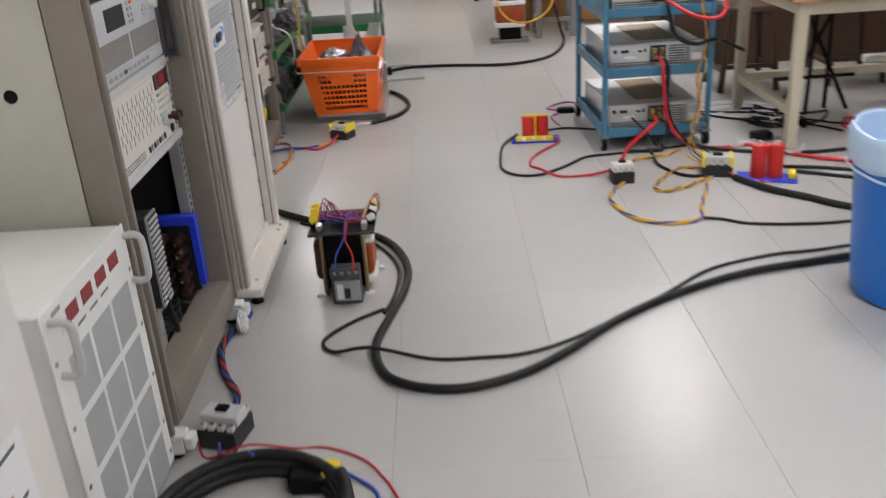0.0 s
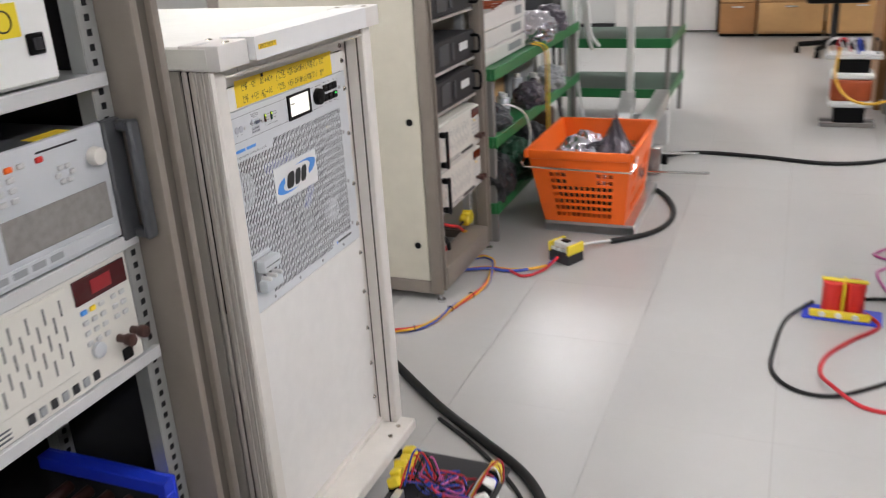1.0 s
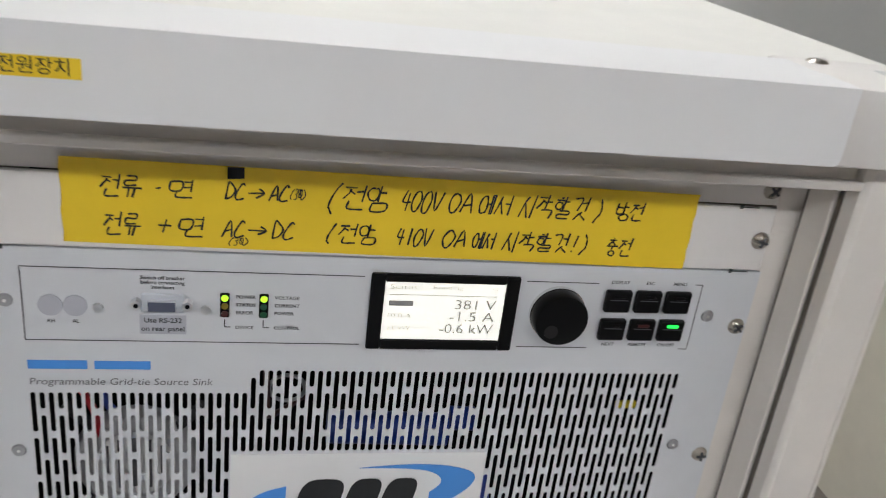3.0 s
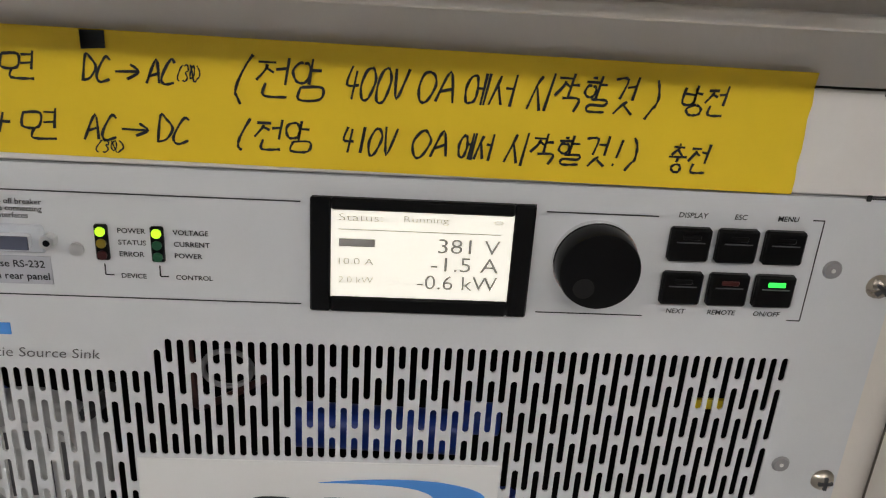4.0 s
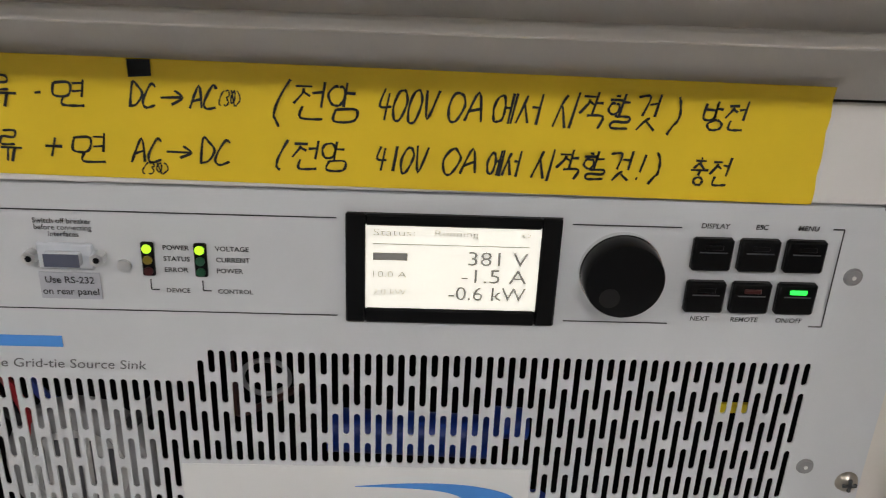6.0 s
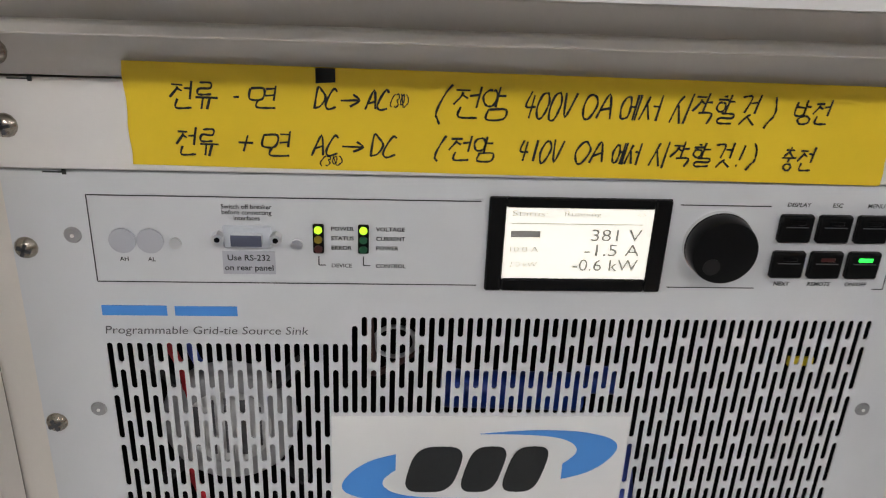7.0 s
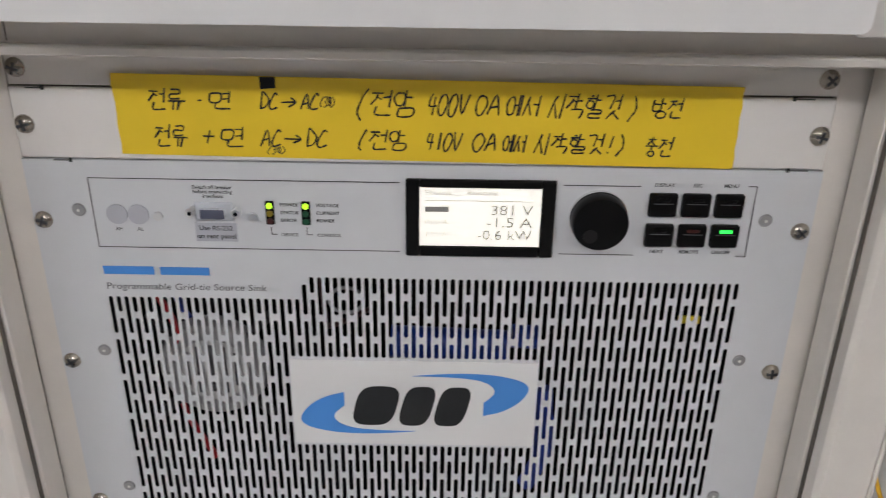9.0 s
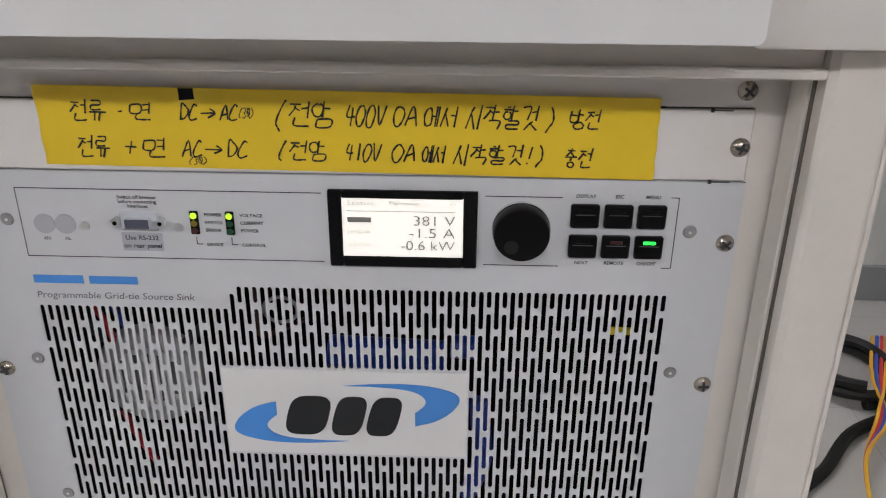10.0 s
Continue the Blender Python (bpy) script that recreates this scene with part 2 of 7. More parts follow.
def cyl(a, b, r, r2=None, n=16, bevel=0.0, bm=None, caps=True):
    """A rod or cone frustum from a to b."""
    out = bm or bmesh.new()
    a, b = Vector(a), Vector(b)
    t = bmesh.new()
    bmesh.ops.create_cone(t, cap_ends=caps, segments=n, radius1=r, radius2=r if r2 is None else r2, depth=(b - a).length)
    if bevel:
        rim = [e for e in t.edges if abs(e.verts[0].co.z - e.verts[1].co.z) < 1e-6]
        bmesh.ops.bevel(t, geom=rim, offset=bevel, segments=2, affect="EDGES", profile=0.5)
    m = Matrix.Translation((a + b) / 2) @ (b - a).to_track_quat("Z", "Y").to_matrix().to_4x4()
    bmesh.ops.transform(t, matrix=m, verts=t.verts)
    return merge(out, t)


def spline(pts, step=6, closed=False):
    """A smooth line through the points."""
    p = [Vector(q) for q in pts]
    out = []
    n = len(p)
    for i in range(n - 1):
        p0, p1, p2, p3 = p[max(i - 1, 0)], p[i], p[i + 1], p[min(i + 2, n - 1)]
        for k in range(step):
            t = k / step
            out.append(0.5 * ((2 * p1) + (p2 - p0) * t + (2 * p0 - 5 * p1 + 4 * p2 - p3) * t * t + (3 * p1 - p0 - 3 * p2 + p3) * t ** 3))
    out.append(p[-1])
    return out


def sweep(pts, r, n=8, bm=None, smooth=True, step=6):
    """A round tube along a line."""
    out = bm or bmesh.new()
    path = spline(pts, step) if smooth else [Vector(q) for q in pts]
    up = Vector((0, 0, 1))
    rings = []
    side = None
    for i, c in enumerate(path):
        d = (path[min(i + 1, len(path) - 1)] - path[max(i - 1, 0)]).normalized()
        if side is None:
            side = d.cross(up) if abs(d.z) < 0.95 else d.cross(Vector((1, 0, 0)))
        side = (side - d * side.dot(d)).normalized()
        o = side.cross(d)
        rings.append([out.verts.new(c + side * (r * math.cos(2 * math.pi * k / n)) + o * (r * math.sin(2 * math.pi * k / n))) for k in range(n)])
    for a, b in zip(rings, rings[1:]):
        for k in range(n):
            out.faces.new((a[k], a[(k + 1) % n], b[(k + 1) % n], b[k]))
    out.faces.new(rings[0][::-1])
    out.faces.new(rings[-1])
    return out


def on_floor(pts, r, lift=0.0):
    return [(x, y, (r if len(q) == 0 else q[0]) + lift) for x, y, *q in pts]


def cable(name, pts, r, material, label, category="cable", group="floor cables", n=8, step=6):
    return solo(name, sweep(on_floor(pts, r), r, n, step=step), material, label, category, group)


def twisted(name, pts, r, mats, label, pitch=0.05):
    """Several wires wound round one another along a line on the floor."""
    th = thing(name, (pts[0][0], pts[0][1], 0), label=label, category="cable", group="floor cables")
    path = spline(on_floor(pts, r * 2.1), 10)
    run = 0.0
    lines = [[] for _ in mats]
    for i, c in enumerate(path):
        d = (path[min(i + 1, len(path) - 1)] - path[max(i - 1, 0)]).normalized()
        if i:
            run += (c - path[i - 1]).length
        s = d.cross(Vector((0, 0, 1))).normalized()
        u = s.cross(d)
        for k in range(len(mats)):
            a = 2 * math.pi * (k / len(mats) + run / pitch)
            lines[k].append(c + (s * math.cos(a) + u * math.sin(a)) * r * 1.05)
    for line, m in zip(lines, mats):
        part("wire", sweep(line, r, 6, smooth=False), m, th)
    return th


def lettering(body, size, origin, right, up, material, parent, align="LEFT", shear=0.0, depth=0.0, name="lettering", stretch=1.0, bold=0.0):
    """Writing with the built-in font, laid flat at origin."""
    cu = bpy.data.curves.new("txt", "FONT")
    cu.body, cu.size, cu.align_x, cu.align_y, cu.shear = body, size, align, "CENTER", shear
    cu.resolution_u, cu.offset = 3, bold * size
    o = bpy.data.objects.new("txt", cu)
    scene.collection.objects.link(o)
    me = bpy.data.meshes.new_from_object(o.evaluated_get(bpy.context.evaluated_depsgraph_get()))
    bm = bmesh.new()
    bm.from_mesh(me)
    bpy.data.objects.remove(o)
    bpy.data.meshes.remove(me)
    right, up = Vector(right).normalized(), Vector(up).normalized()
    n = right.cross(up)
    m = Matrix((right * stretch, up, n)).transposed().to_4x4()
    bmesh.ops.transform(bm, matrix=Matrix.Translation(origin) @ m, verts=bm.verts)
    return part(name, bm, material, parent, smooth=False)


def poly(pts, depth, bm=None, x=0.0):
    """A flat shape in the y-z plane at x, thickened towards +x."""
    out = bm or bmesh.new()
    f = [out.verts.new((x + depth, y, z)) for y, z in pts]
    g = [out.verts.new((x, y, z)) for y, z in pts]
    out.faces.new(f)
    out.faces.new(g[::-1])
    for i in range(len(pts)):
        j = (i + 1) % len(pts)
        out.faces.new((g[i], g[j], f[j], f[i]))
    bmesh.ops.recalc_face_normals(out, faces=out.faces)
    return out


def pan_screw(x, y, z, r=0.0065, parent=None, name="screw"):
    """A domed cross-head screw facing +x."""
    bm = bmesh.new()
    rings = []
    for k in range(4):
        a = k / 3 * math.pi / 2
        rings.append([bm.verts.new((x + 0.0035 * math.sin(a) + 0.0002, y + r * max(math.cos(a), 0.35) * math.cos(2 * math.pi * i / 14), z + r * max(math.cos(a), 0.35) * math.sin(2 * math.pi * i / 14))) for i in range(14)])
    for a, b in zip(rings, rings[1:]):
        for i in range(14):
            bm.faces.new((a[i], a[(i + 1) % 14], b[(i + 1) % 14], b[i]))
    bm.faces.new(rings[-1])
    turn = Matrix.Rotation(((y * 997 + z * 613) % 1.5), 3, "X")
    head = part(name, bm, M_STEEL, parent)
    cross = bmesh.new()
    for a in (0, math.pi / 2):
        box(x + 0.0032, x + 0.0044, y - 0.0035, y + 0.0035, z - 0.0008, z + 0.0008, 0, cross, Matrix.Rotation(a, 3, "X") @ turn)
    part("cross_slot", cross, M_DARKGREY, head, smooth=False)
    return head


# ---- the room ----
X0, X1, Y0, Y1, ZC = -2.45, 6.2, -3.6, 11.0, 2.7
solo("floor_slab", box(X0 - 0.2, X1 + 0.2, Y0 - 0.2, Y1 + 0.2, -0.15, -0.0035), M_GROUT, "dark joints under the vinyl floor tiles", "floor", kind="structure")
solo("ceiling", box(X0 - 0.2, X1 + 0.2, Y0 - 0.2, Y1 + 0.2, ZC, ZC + 0.12), M_CEIL, "white suspended ceiling boards", "ceiling", kind="structure")
solo("wall_west", box(X0 - 0.15, X0, Y0, Y1, 0, ZC), M_WALL, "light unseen wall, darkened to cut bounce light", "wall", kind="structure")
# east and south walls are out of view, darkened to cut bounced fill
solo("wall_east", box(X1, X1 + 0.15, Y0, Y1, 0, ZC), M_WALLD, "unseen wall, darkened to cut bounce light", "wall", kind="structure")
solo("wall_north", box(X0 - 0.15, X1 + 0.15, Y1, Y1 + 0.15, 0, ZC), M_WALL, "light unseen wall, darkened to cut bounce light", "wall", kind="structure")
solo("wall_south", box(X0 - 0.15, X1 + 0.15, Y0 - 0.15, Y0, 0, ZC), M_WALLD, "unseen wall, darkened to cut bounce light", "wall", kind="structure")
solo("baseboard", box(X0, X0 + 0.012, Y0, Y1, 0, 0.11, 0.003), M_MIDGREY, "grey rubber baseboard", "baseboard", kind="structure")
solo("baseboard_far", box(X0 + 0.02, X1, Y1 - 0.012, Y1, 0, 0.09, 0.003), M_CHARCOAL, "dark rubber baseboard", "baseboard", kind="structure")


def ceiling_light(x, y):
    th = thing("ceiling_light", (x, y, ZC - 0.08), label="white fluorescent ceiling light, switched on", category="ceiling light", group="ceiling lights")
    part("housing", box(x - 0.16, x + 0.16, y - 0.63, y + 0.63, ZC - 0.06, ZC, 0.01), M_FIXTURE, th)
    part("diffuser", box(x - 0.13, x + 0.13, y - 0.60, y + 0.60, ZC - 0.085, ZC - 0.062, 0.008), M_TUBE, th, "glowing diffuser")


# the (-1.5, 2.35) lamp is added to brighten cabinet top and third rack's side
for lx, ly in ((1.65, -2.0), (1.65, 0.6), (1.65, 3.2), (1.65, 5.8), (1.65, 8.4), (-1.5, -1.2), (-1.5, 2.35), (-1.5, 8.4)):
    ceiling_light(lx, ly)


# ---- cabinet with the bidirectional power supply ----
PX = -0.711
cab = thing("equipment_cabinet", (-1.05, 2.85, 0.0), label="ivory steel equipment cabinet with a light grey top cover", category="cabinet")
for y0, y1, s in ((2.540, 2.577, 1), (3.100, 3.137, -1)):
    bm = box(-0.716, -0.664, y0, y1, 0.062, 1.0885, 0.004)
    yi = y1 if s > 0 else y0
    part("post", bm, M_IVORY, cab)
    ya, yb = sorted((yi + s * 0.0002, yi + s * 0.0195))
    part("flange", box(PX - 0.006, PX - 0.002, ya, yb, 0.064, 1.07, 0.0006), M_IVORY, cab)
    # groove lines are dark strips, their shade put into the colour
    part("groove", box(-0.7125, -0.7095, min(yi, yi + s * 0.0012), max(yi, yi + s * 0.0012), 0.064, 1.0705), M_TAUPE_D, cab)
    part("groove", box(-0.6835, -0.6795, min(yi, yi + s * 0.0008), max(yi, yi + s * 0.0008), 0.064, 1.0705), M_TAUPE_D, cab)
    part("jamb_strip", box(-0.7090, -0.6840, min(yi, yi + s * 0.003), max(yi, yi + s * 0.003), 0.064, 1.0705, 0.0008), M_IVORY, cab)
    yo = y1 if s < 0 else y0
    part("edge_bead", box(-0.676, -0.666, min(yo, yo - s * 0.003), max(yo, yo - s * 0.003), 0.062, 1.0885, 0.0012), M_IVORY, cab)
part("header", box(-0.716, -0.672, 2.578, 3.099, 1.0730, 1.0890, 0.002), M_IVORY, cab)
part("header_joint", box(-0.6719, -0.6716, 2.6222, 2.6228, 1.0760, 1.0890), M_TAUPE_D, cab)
part("header_lip", box(-0.6715, -0.6645, 2.578, 3.099, 1.0697, 1.0750, 0.0009), M_IVORY, cab)
bm = box(-0.716, -0.626, 2.528, 3.140, 0.030, 0.061, 0.004)
box(-0.716, -0.700, 2.578, 3.099, 0.061, 0.076, 0.002, bm)
part("sill", bm, M_IVORY, cab, "ivory bottom rail")
for y in (2.60, 3.04, 3.09):
    part("rail_screw", cyl((-0.655, y, 0.061), (-0.655, y, 0.0635), 0.006, n=12), M_STEEL, cab)
for y0, y1, s in ((2.538, 2.544, -1), (3.133, 3.139, 1)):
    part("side_sheet", box(-1.47, -0.732, y0, y1, 0.034, 1.089, 0.001), M_GREYBEIGE, cab, "grey-beige side sheet")
    ys = y0 if s < 0 else y1
    for k in range(4):
        xg = -0.726 + 0.015 * k
        part("trim_rib", box(xg, xg + 0.0105, min(ys + s * 0.003, ys - s * 0.004), max(ys + s * 0.003, ys - s * 0.004), 0.034, 1.089, 0.0025), M_RIB, cab)
part("cut_out_latch", box(-0.822, -0.776, 2.5335, 2.540, 0.808, 0.846, 0.002), M_BLACK, cab, "black recessed latch")
part("back_sheet", box(-1.476, -1.466, 2.541, 3.135, 0.034, 1.089), M_GREYBEIGE, cab)
part("base_frame", box(-1.47, -0.72, 2.55, 3.13, 0.034, 0.055), M_TAUPE, cab)
part("blank_panel", box(PX - 0.003, PX, 2.597, 3.081, 0.9968, 1.0405, 0.0008), M_PANELW, cab)
part("top_strip", box(PX - 0.005, PX - 0.002, 2.5975, 3.081, 1.0415, 1.0740), M_PANELW, cab)
part("lower_blank_panel", box(PX - 0.003, PX, 2.597, 3.081, 0.078, 0.5915, 0.0008), M_PANELW, cab, "plain off-white lower blanking panel")
for z in (1.0515, 1.018, 0.555, 0.451, 0.350, 0.250, 0.150):
    for y in (2.603, 3.075):
        pan_screw(PX + (0 if z < 1.05 else -0.002), y, z, 0.006, cab)
# top cover: sheet with a deep front fascia, plastic corner blocks and recessed screws
bm = box(-1.50, -0.664, 2.534, 3.145, 1.0905, 1.1305, 0.004)
part("top_cover", bm, M_TOP, cab, "ivory top cover sheet")
fz0, fz1, fr = 1.0945, 1.1350, 0.0045
front_line = [(2.6215 + fr * (1 - math.cos(t)), fz0 + fr * (1 - math.sin(t))) for t in (k * math.pi / 12 for k in range(7))]
front_line += [(3.0520 - fr * (1 - math.sin(t)), fz0 + fr * (1 - math.cos(t))) for t in (k * math.pi / 12 for k in range(7))]
front_line += [(3.0520, fz1), (2.6215, fz1)]
part("fascia", poly(front_line, 0.0340, x=-0.6625), M_WHITESHEET, cab, "white front fascia with rounded lower corners")
part("fascia_top", box(-0.700, -0.6630, 2.6217, 3.0518, 1.1307, 1.1346, 0.001), M_WHITESHEET, cab)
for y0, y1 in ((2.5345, 2.6212), (3.0524, 3.1445)):
    part("corner_block", box(-0.7235, -0.6425, y0, y1, 1.0895, 1.1325, 0.0028, segs=2), M_COVER, cab, "light grey plastic corner")
    inner, outer = (2.6060, 2.5770) if y0 < 2.8 else (3.0780, 3.1010)
    for xx, yy in ((-0.710, inner), (-0.656, outer)):
        sc = part("cover_screw", cyl((xx, yy, 1.1325), (xx, yy, 1.1342), 0.0068, 0.0048, n=16), M_STEEL, cab)
        part("cross_slot", box(xx - 0.003, xx + 0.003, yy - 0.0007, yy + 0.0007, 1.1342, 1.1344), M_DARKGREY, sc)
    ra, rb = (y0 + 0.006, y0 + 0.038) if y0 < 2.8 else (y1 - 0.038, y1 - 0.006)
    part("corner_recess", box(-0.697, -0.684, ra, rb, 1.1324, 1.1329, 0.0002), M_LIGHTGREY, cab, "shallow grey recess")
for x in (-1.40, -0.652):
    for y in (2.560, 3.050):
        ft = part("foot", cyl((x, y, 0.0), (x, y, 0.012), 0.022, 0.02, n=18, bevel=0.003), M_BLACK, cab, "black levelling foot")
        part("foot_stem", cyl((x, y, 0.012), (x, y, 0.034), 0.007, n=12), M_CHROME, ft)
lab = thing("name_label", (-0.6285, 2.660, 1.111), label="yellow printed adhesive label on the fascia", category="label")
part("paper", box(-0.6285, -0.6281, 2.6315, 2.6895, 1.1117, 1.1207), M_TAPE, lab)
lettering("양방향전원장치", 0.0079, (-0.6278, 2.6605, 1.1162), (0, 1, 0), (0, 0, 1), M_INK, lab, "CENTER")

# ---- the power supply unit in it ----
psu = thing("power_supply_unit", (-0.95, 2.84, 0.593), label="silver-grey rack-mounted grid-tie power supply with slotted front, running", category="power supply")
PITCH, SLOT, GAP, WID = 0.005075, 0.0285, 0.0042, 0.0030


def vent_panel():
    verts, faces = [], []

    def quad(p):
        i = len(verts)
        verts.extend(p)
        faces.append(tuple(range(i, i + len(p))))

    def rect(ya, yb, za, zb):
        if yb - ya > 1e-6 and zb - za > 1e-6:
            quad([(PX, ya, za), (PX, yb, za), (PX, yb, zb), (PX, ya, zb)])
    y0, y1, z0, z1 = 2.597, 3.0815, 0.5935, 0.9955
    c0, cols = 2.6362, 81
    rect(y0, c0 - PITCH / 2, z0, z1)
    rect(c0 + (cols - 0.5) * PITCH, y1, z0, z1)
    r = WID / 2
    for k in range(cols):
        yc = c0 + k * PITCH
        ya, yb = yc - PITCH / 2, yc + PITCH / 2
        top = 0.902 if k < 24 else 0.9075 if k < 25 else 0.9130 if k < 26 else 0.9185
        bot = 0.7135 if yc < 2.700 else 0.6285 if yc > 2.957 else 0.6235 if yc > 2.952 else 0.618 if yc > 2.947 else 0.6125
        spans = [(bot, 0.7845), (0.8572, top)] if 2.7505 < yc < 2.9185 else [(bot, top)]
        holes = []
        for lo, hi in spans:
            z = 0.9347 - (0.0 if k % 2 == 0 else (SLOT + GAP) / 2)
            while z > lo:
                a, b = max(z - SLOT, lo), min(z, hi)
                if b - a > 0.005:
                    holes.append((a, b))
                z -= SLOT + GAP
        holes.sort()
        z = z0
        for a, b in holes:
            rect(ya, yb, z, a)
            chain = [(0, a), (0.75 * r, a + 0.35 * r), (r, a + r), (r, b - r), (0.75 * r, b - 0.35 * r), (0, b)]
            for (o1, p1), (o2, p2) in zip(chain, chain[1:]):
                quad([(PX, ya, p1), (PX, yc - o1, p1), (PX, yc - o2, p2), (PX, ya, p2)])
                quad([(PX, yc + o1, p1), (PX, yb, p1), (PX, yb, p2), (PX, yc + o2, p2)])
                quad([(PX, yc - o1, p1), (PX - 0.0009, yc - o1, p1), (PX - 0.0009, yc - o2, p2), (PX, yc - o2, p2)])
                quad([(PX - 0.0009, yc + o1, p1), (PX, yc + o1, p1), (PX, yc + o2, p2), (PX - 0.0009, yc + o2, p2)])
            z = b
        rect(ya, yb, z, z1)
    me = bpy.data.meshes.new("front_panel")
    me.from_pydata([Vector(v) - BASES[psu] for v in verts], [], faces)
    me.materials.append(M_PANEL)
    ob = new("front_panel", me)
    ob.parent = psu
    ob["label"] = "silver-grey front panel with staggered ventilation slots"
    return ob


vent_panel()
bm = box(PX - 0.004, PX - 0.0001, 2.5965, 2.599, 0.5932, 0.9958)
box(PX - 0.004, PX - 0.0001, 3.080, 3.082, 0.5932, 0.9958, 0, bm)
box(PX - 0.004, PX - 0.0001, 2.599, 3.080, 0.9940, 0.9958, 0, bm)
box(PX - 0.004, PX - 0.0001, 2.599, 3.080, 0.5932, 0.5950, 0, bm)
part("panel_edge", bm, M_PANEL, psu)
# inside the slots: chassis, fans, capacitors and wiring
# near-black paint on chassis and inner blocks stands in for shade behind the slots
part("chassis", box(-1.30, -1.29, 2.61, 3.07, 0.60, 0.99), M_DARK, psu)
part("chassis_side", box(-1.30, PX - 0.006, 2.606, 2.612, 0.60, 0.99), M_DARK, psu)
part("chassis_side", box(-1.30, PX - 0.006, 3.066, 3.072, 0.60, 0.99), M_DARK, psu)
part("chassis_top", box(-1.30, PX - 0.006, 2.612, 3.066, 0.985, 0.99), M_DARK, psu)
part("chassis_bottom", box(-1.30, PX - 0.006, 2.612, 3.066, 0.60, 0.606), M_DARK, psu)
for y, z, r in ((2.688, 0.826, 0.041), (3.026, 0.680, 0.027)):
    hub = part("fan_hub", cyl((-0.752, y, z), (-0.741, y, z), r, r * 0.94, n=36, bevel=0.003), M_FAN, psu, "whitish round fan hub with a printed label")
    part("hub_label", cyl((-0.741, y, z), (-0.7407, y, z), r * 0.62, n=28), M_LIGHTGREY, hub)
    for i in range(5):
        d = (i - 2) * r * 0.22
        w = r * 0.56 * math.sqrt(1 - (d / (r * 0.62)) ** 2)
        part("print_bar", box(-0.7407, -0.7404, y - r * 0.05 + d, y + r * 0.03 + d, z - w * (0.8 + 0.1 * (i % 2)), z + w * 0.9), M_PRINTG, hub)
    for k in range(4):
        a = math.pi / 4 + k * math.pi / 2
        part("fan_strut", sweep([(-0.746, y + r * 0.9 * math.cos(a), z + r * 0.9 * math.sin(a)), (-0.746, y + r * 1.5 * math.cos(a), z + r * 1.5 * math.sin(a))], 0.004, 6, smooth=False), M_CHARCOAL, hub)
part("capacitor", cyl((-0.765, 2.815, 0.838), (-0.765, 2.902, 0.835), 0.012, n=20), M_INBLUE, psu, "blue capacitor sleeve")
part("capacitor", cyl((-0.775, 2.905, 0.838), (-0.775, 2.925, 0.837), 0.009, n=20), M_INBLUE, psu, "blue capacitor sleeve")
part("loom", sweep([(-0.75, 2.660, 0.897), (-0.746, 2.667, 0.885), (-0.75, 2.670, 0.868), (-0.765, 2.672, 0.85)], 0.003, 6), M_BLUEWIRE, psu, "blue wiring")
part("loom", sweep([(-0.735, 2.770, 0.915), (-0.735, 2.772, 0.88), (-0.74, 2.775, 0.865), (-0.77, 2.80, 0.862)], 0.0022, 6), M_RESIST, psu, "dark red wiring")
part("loom", sweep([(-0.745, 2.927, 0.812), (-0.742, 2.928, 0.795), (-0.74, 2.93, 0.76), (-0.75, 2.92, 0.72)], 0.0075, 6), M_BLUEWIRE, psu, "blue wiring")
part("loom", sweep([(-0.74, 2.648, 0.90), (-0.742, 2.665, 0.86), (-0.75, 2.66, 0.79), (-0.75, 2.68, 0.74)], 0.0025, 6), M_REDWIRE, psu, "red wiring")
part("ring", sweep([(-0.75, 2.785 + 0.012 * math.cos(a), 0.880 + 0.010 * math.sin(a)) for a in [k * 0.55 for k in range(13)]], 0.0015, 6), M_MIDGREY, psu)
part("inner_tag", box(-0.735, -0.733, 3.0145, 3.0295, 0.8755, 0.8808), M_YELLOW, psu, "small yellow tag")
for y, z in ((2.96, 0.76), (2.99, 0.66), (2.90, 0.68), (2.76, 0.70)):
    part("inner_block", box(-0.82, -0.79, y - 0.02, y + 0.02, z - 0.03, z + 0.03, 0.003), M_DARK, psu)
for z in (0.956, 0.852, 0.731, 0.630):
    for y in (2.603, 3.075):
        pan_screw(PX, y, z, 0.0058, psu)
for y in (2.626, 3.0525):
    for z in (0.963, 0.8605, 0.744, 0.64):
        rv = part("rivet", cyl((PX, y, z), (PX + 0.0012, y, z), 0.0044, 0.0036, n=14), M_RIVET, psu)
        part("rivet_socket", cyl((PX + 0.001, y, z), (PX + 0.0015, y, z), 0.0010, n=8), M_WHITE, rv)
for y, z in ((2.700, 0.6035), (2.80, 0.6035), (2.90, 0.6035), (3.0, 0.604)):
    part("rivet", cyl((PX, y, z), (PX + 0.0012, y, z), 0.0036, 0.003, n=12), M_RIVET, psu)
Q = PX + 0.0005


def line(ya, za, yb, zb, w=0.0006, parent=psu, material=M_PRINT, name="print_line"):
    d = Vector((0, yb - ya, zb - za))
    n = Vector((0, -d.z, d.y)).normalized() * w / 2
    bm = bmesh.new()
    a, b = Vector((Q, ya, za)), Vector((Q, yb, zb))
    bm.faces.new([bm.verts.new(v) for v in (a - n, b - n, b + n, a + n)])
    bmesh.ops.recalc_face_normals(bm, faces=bm.faces)
    return part(name, bm, material, parent, smooth=False)


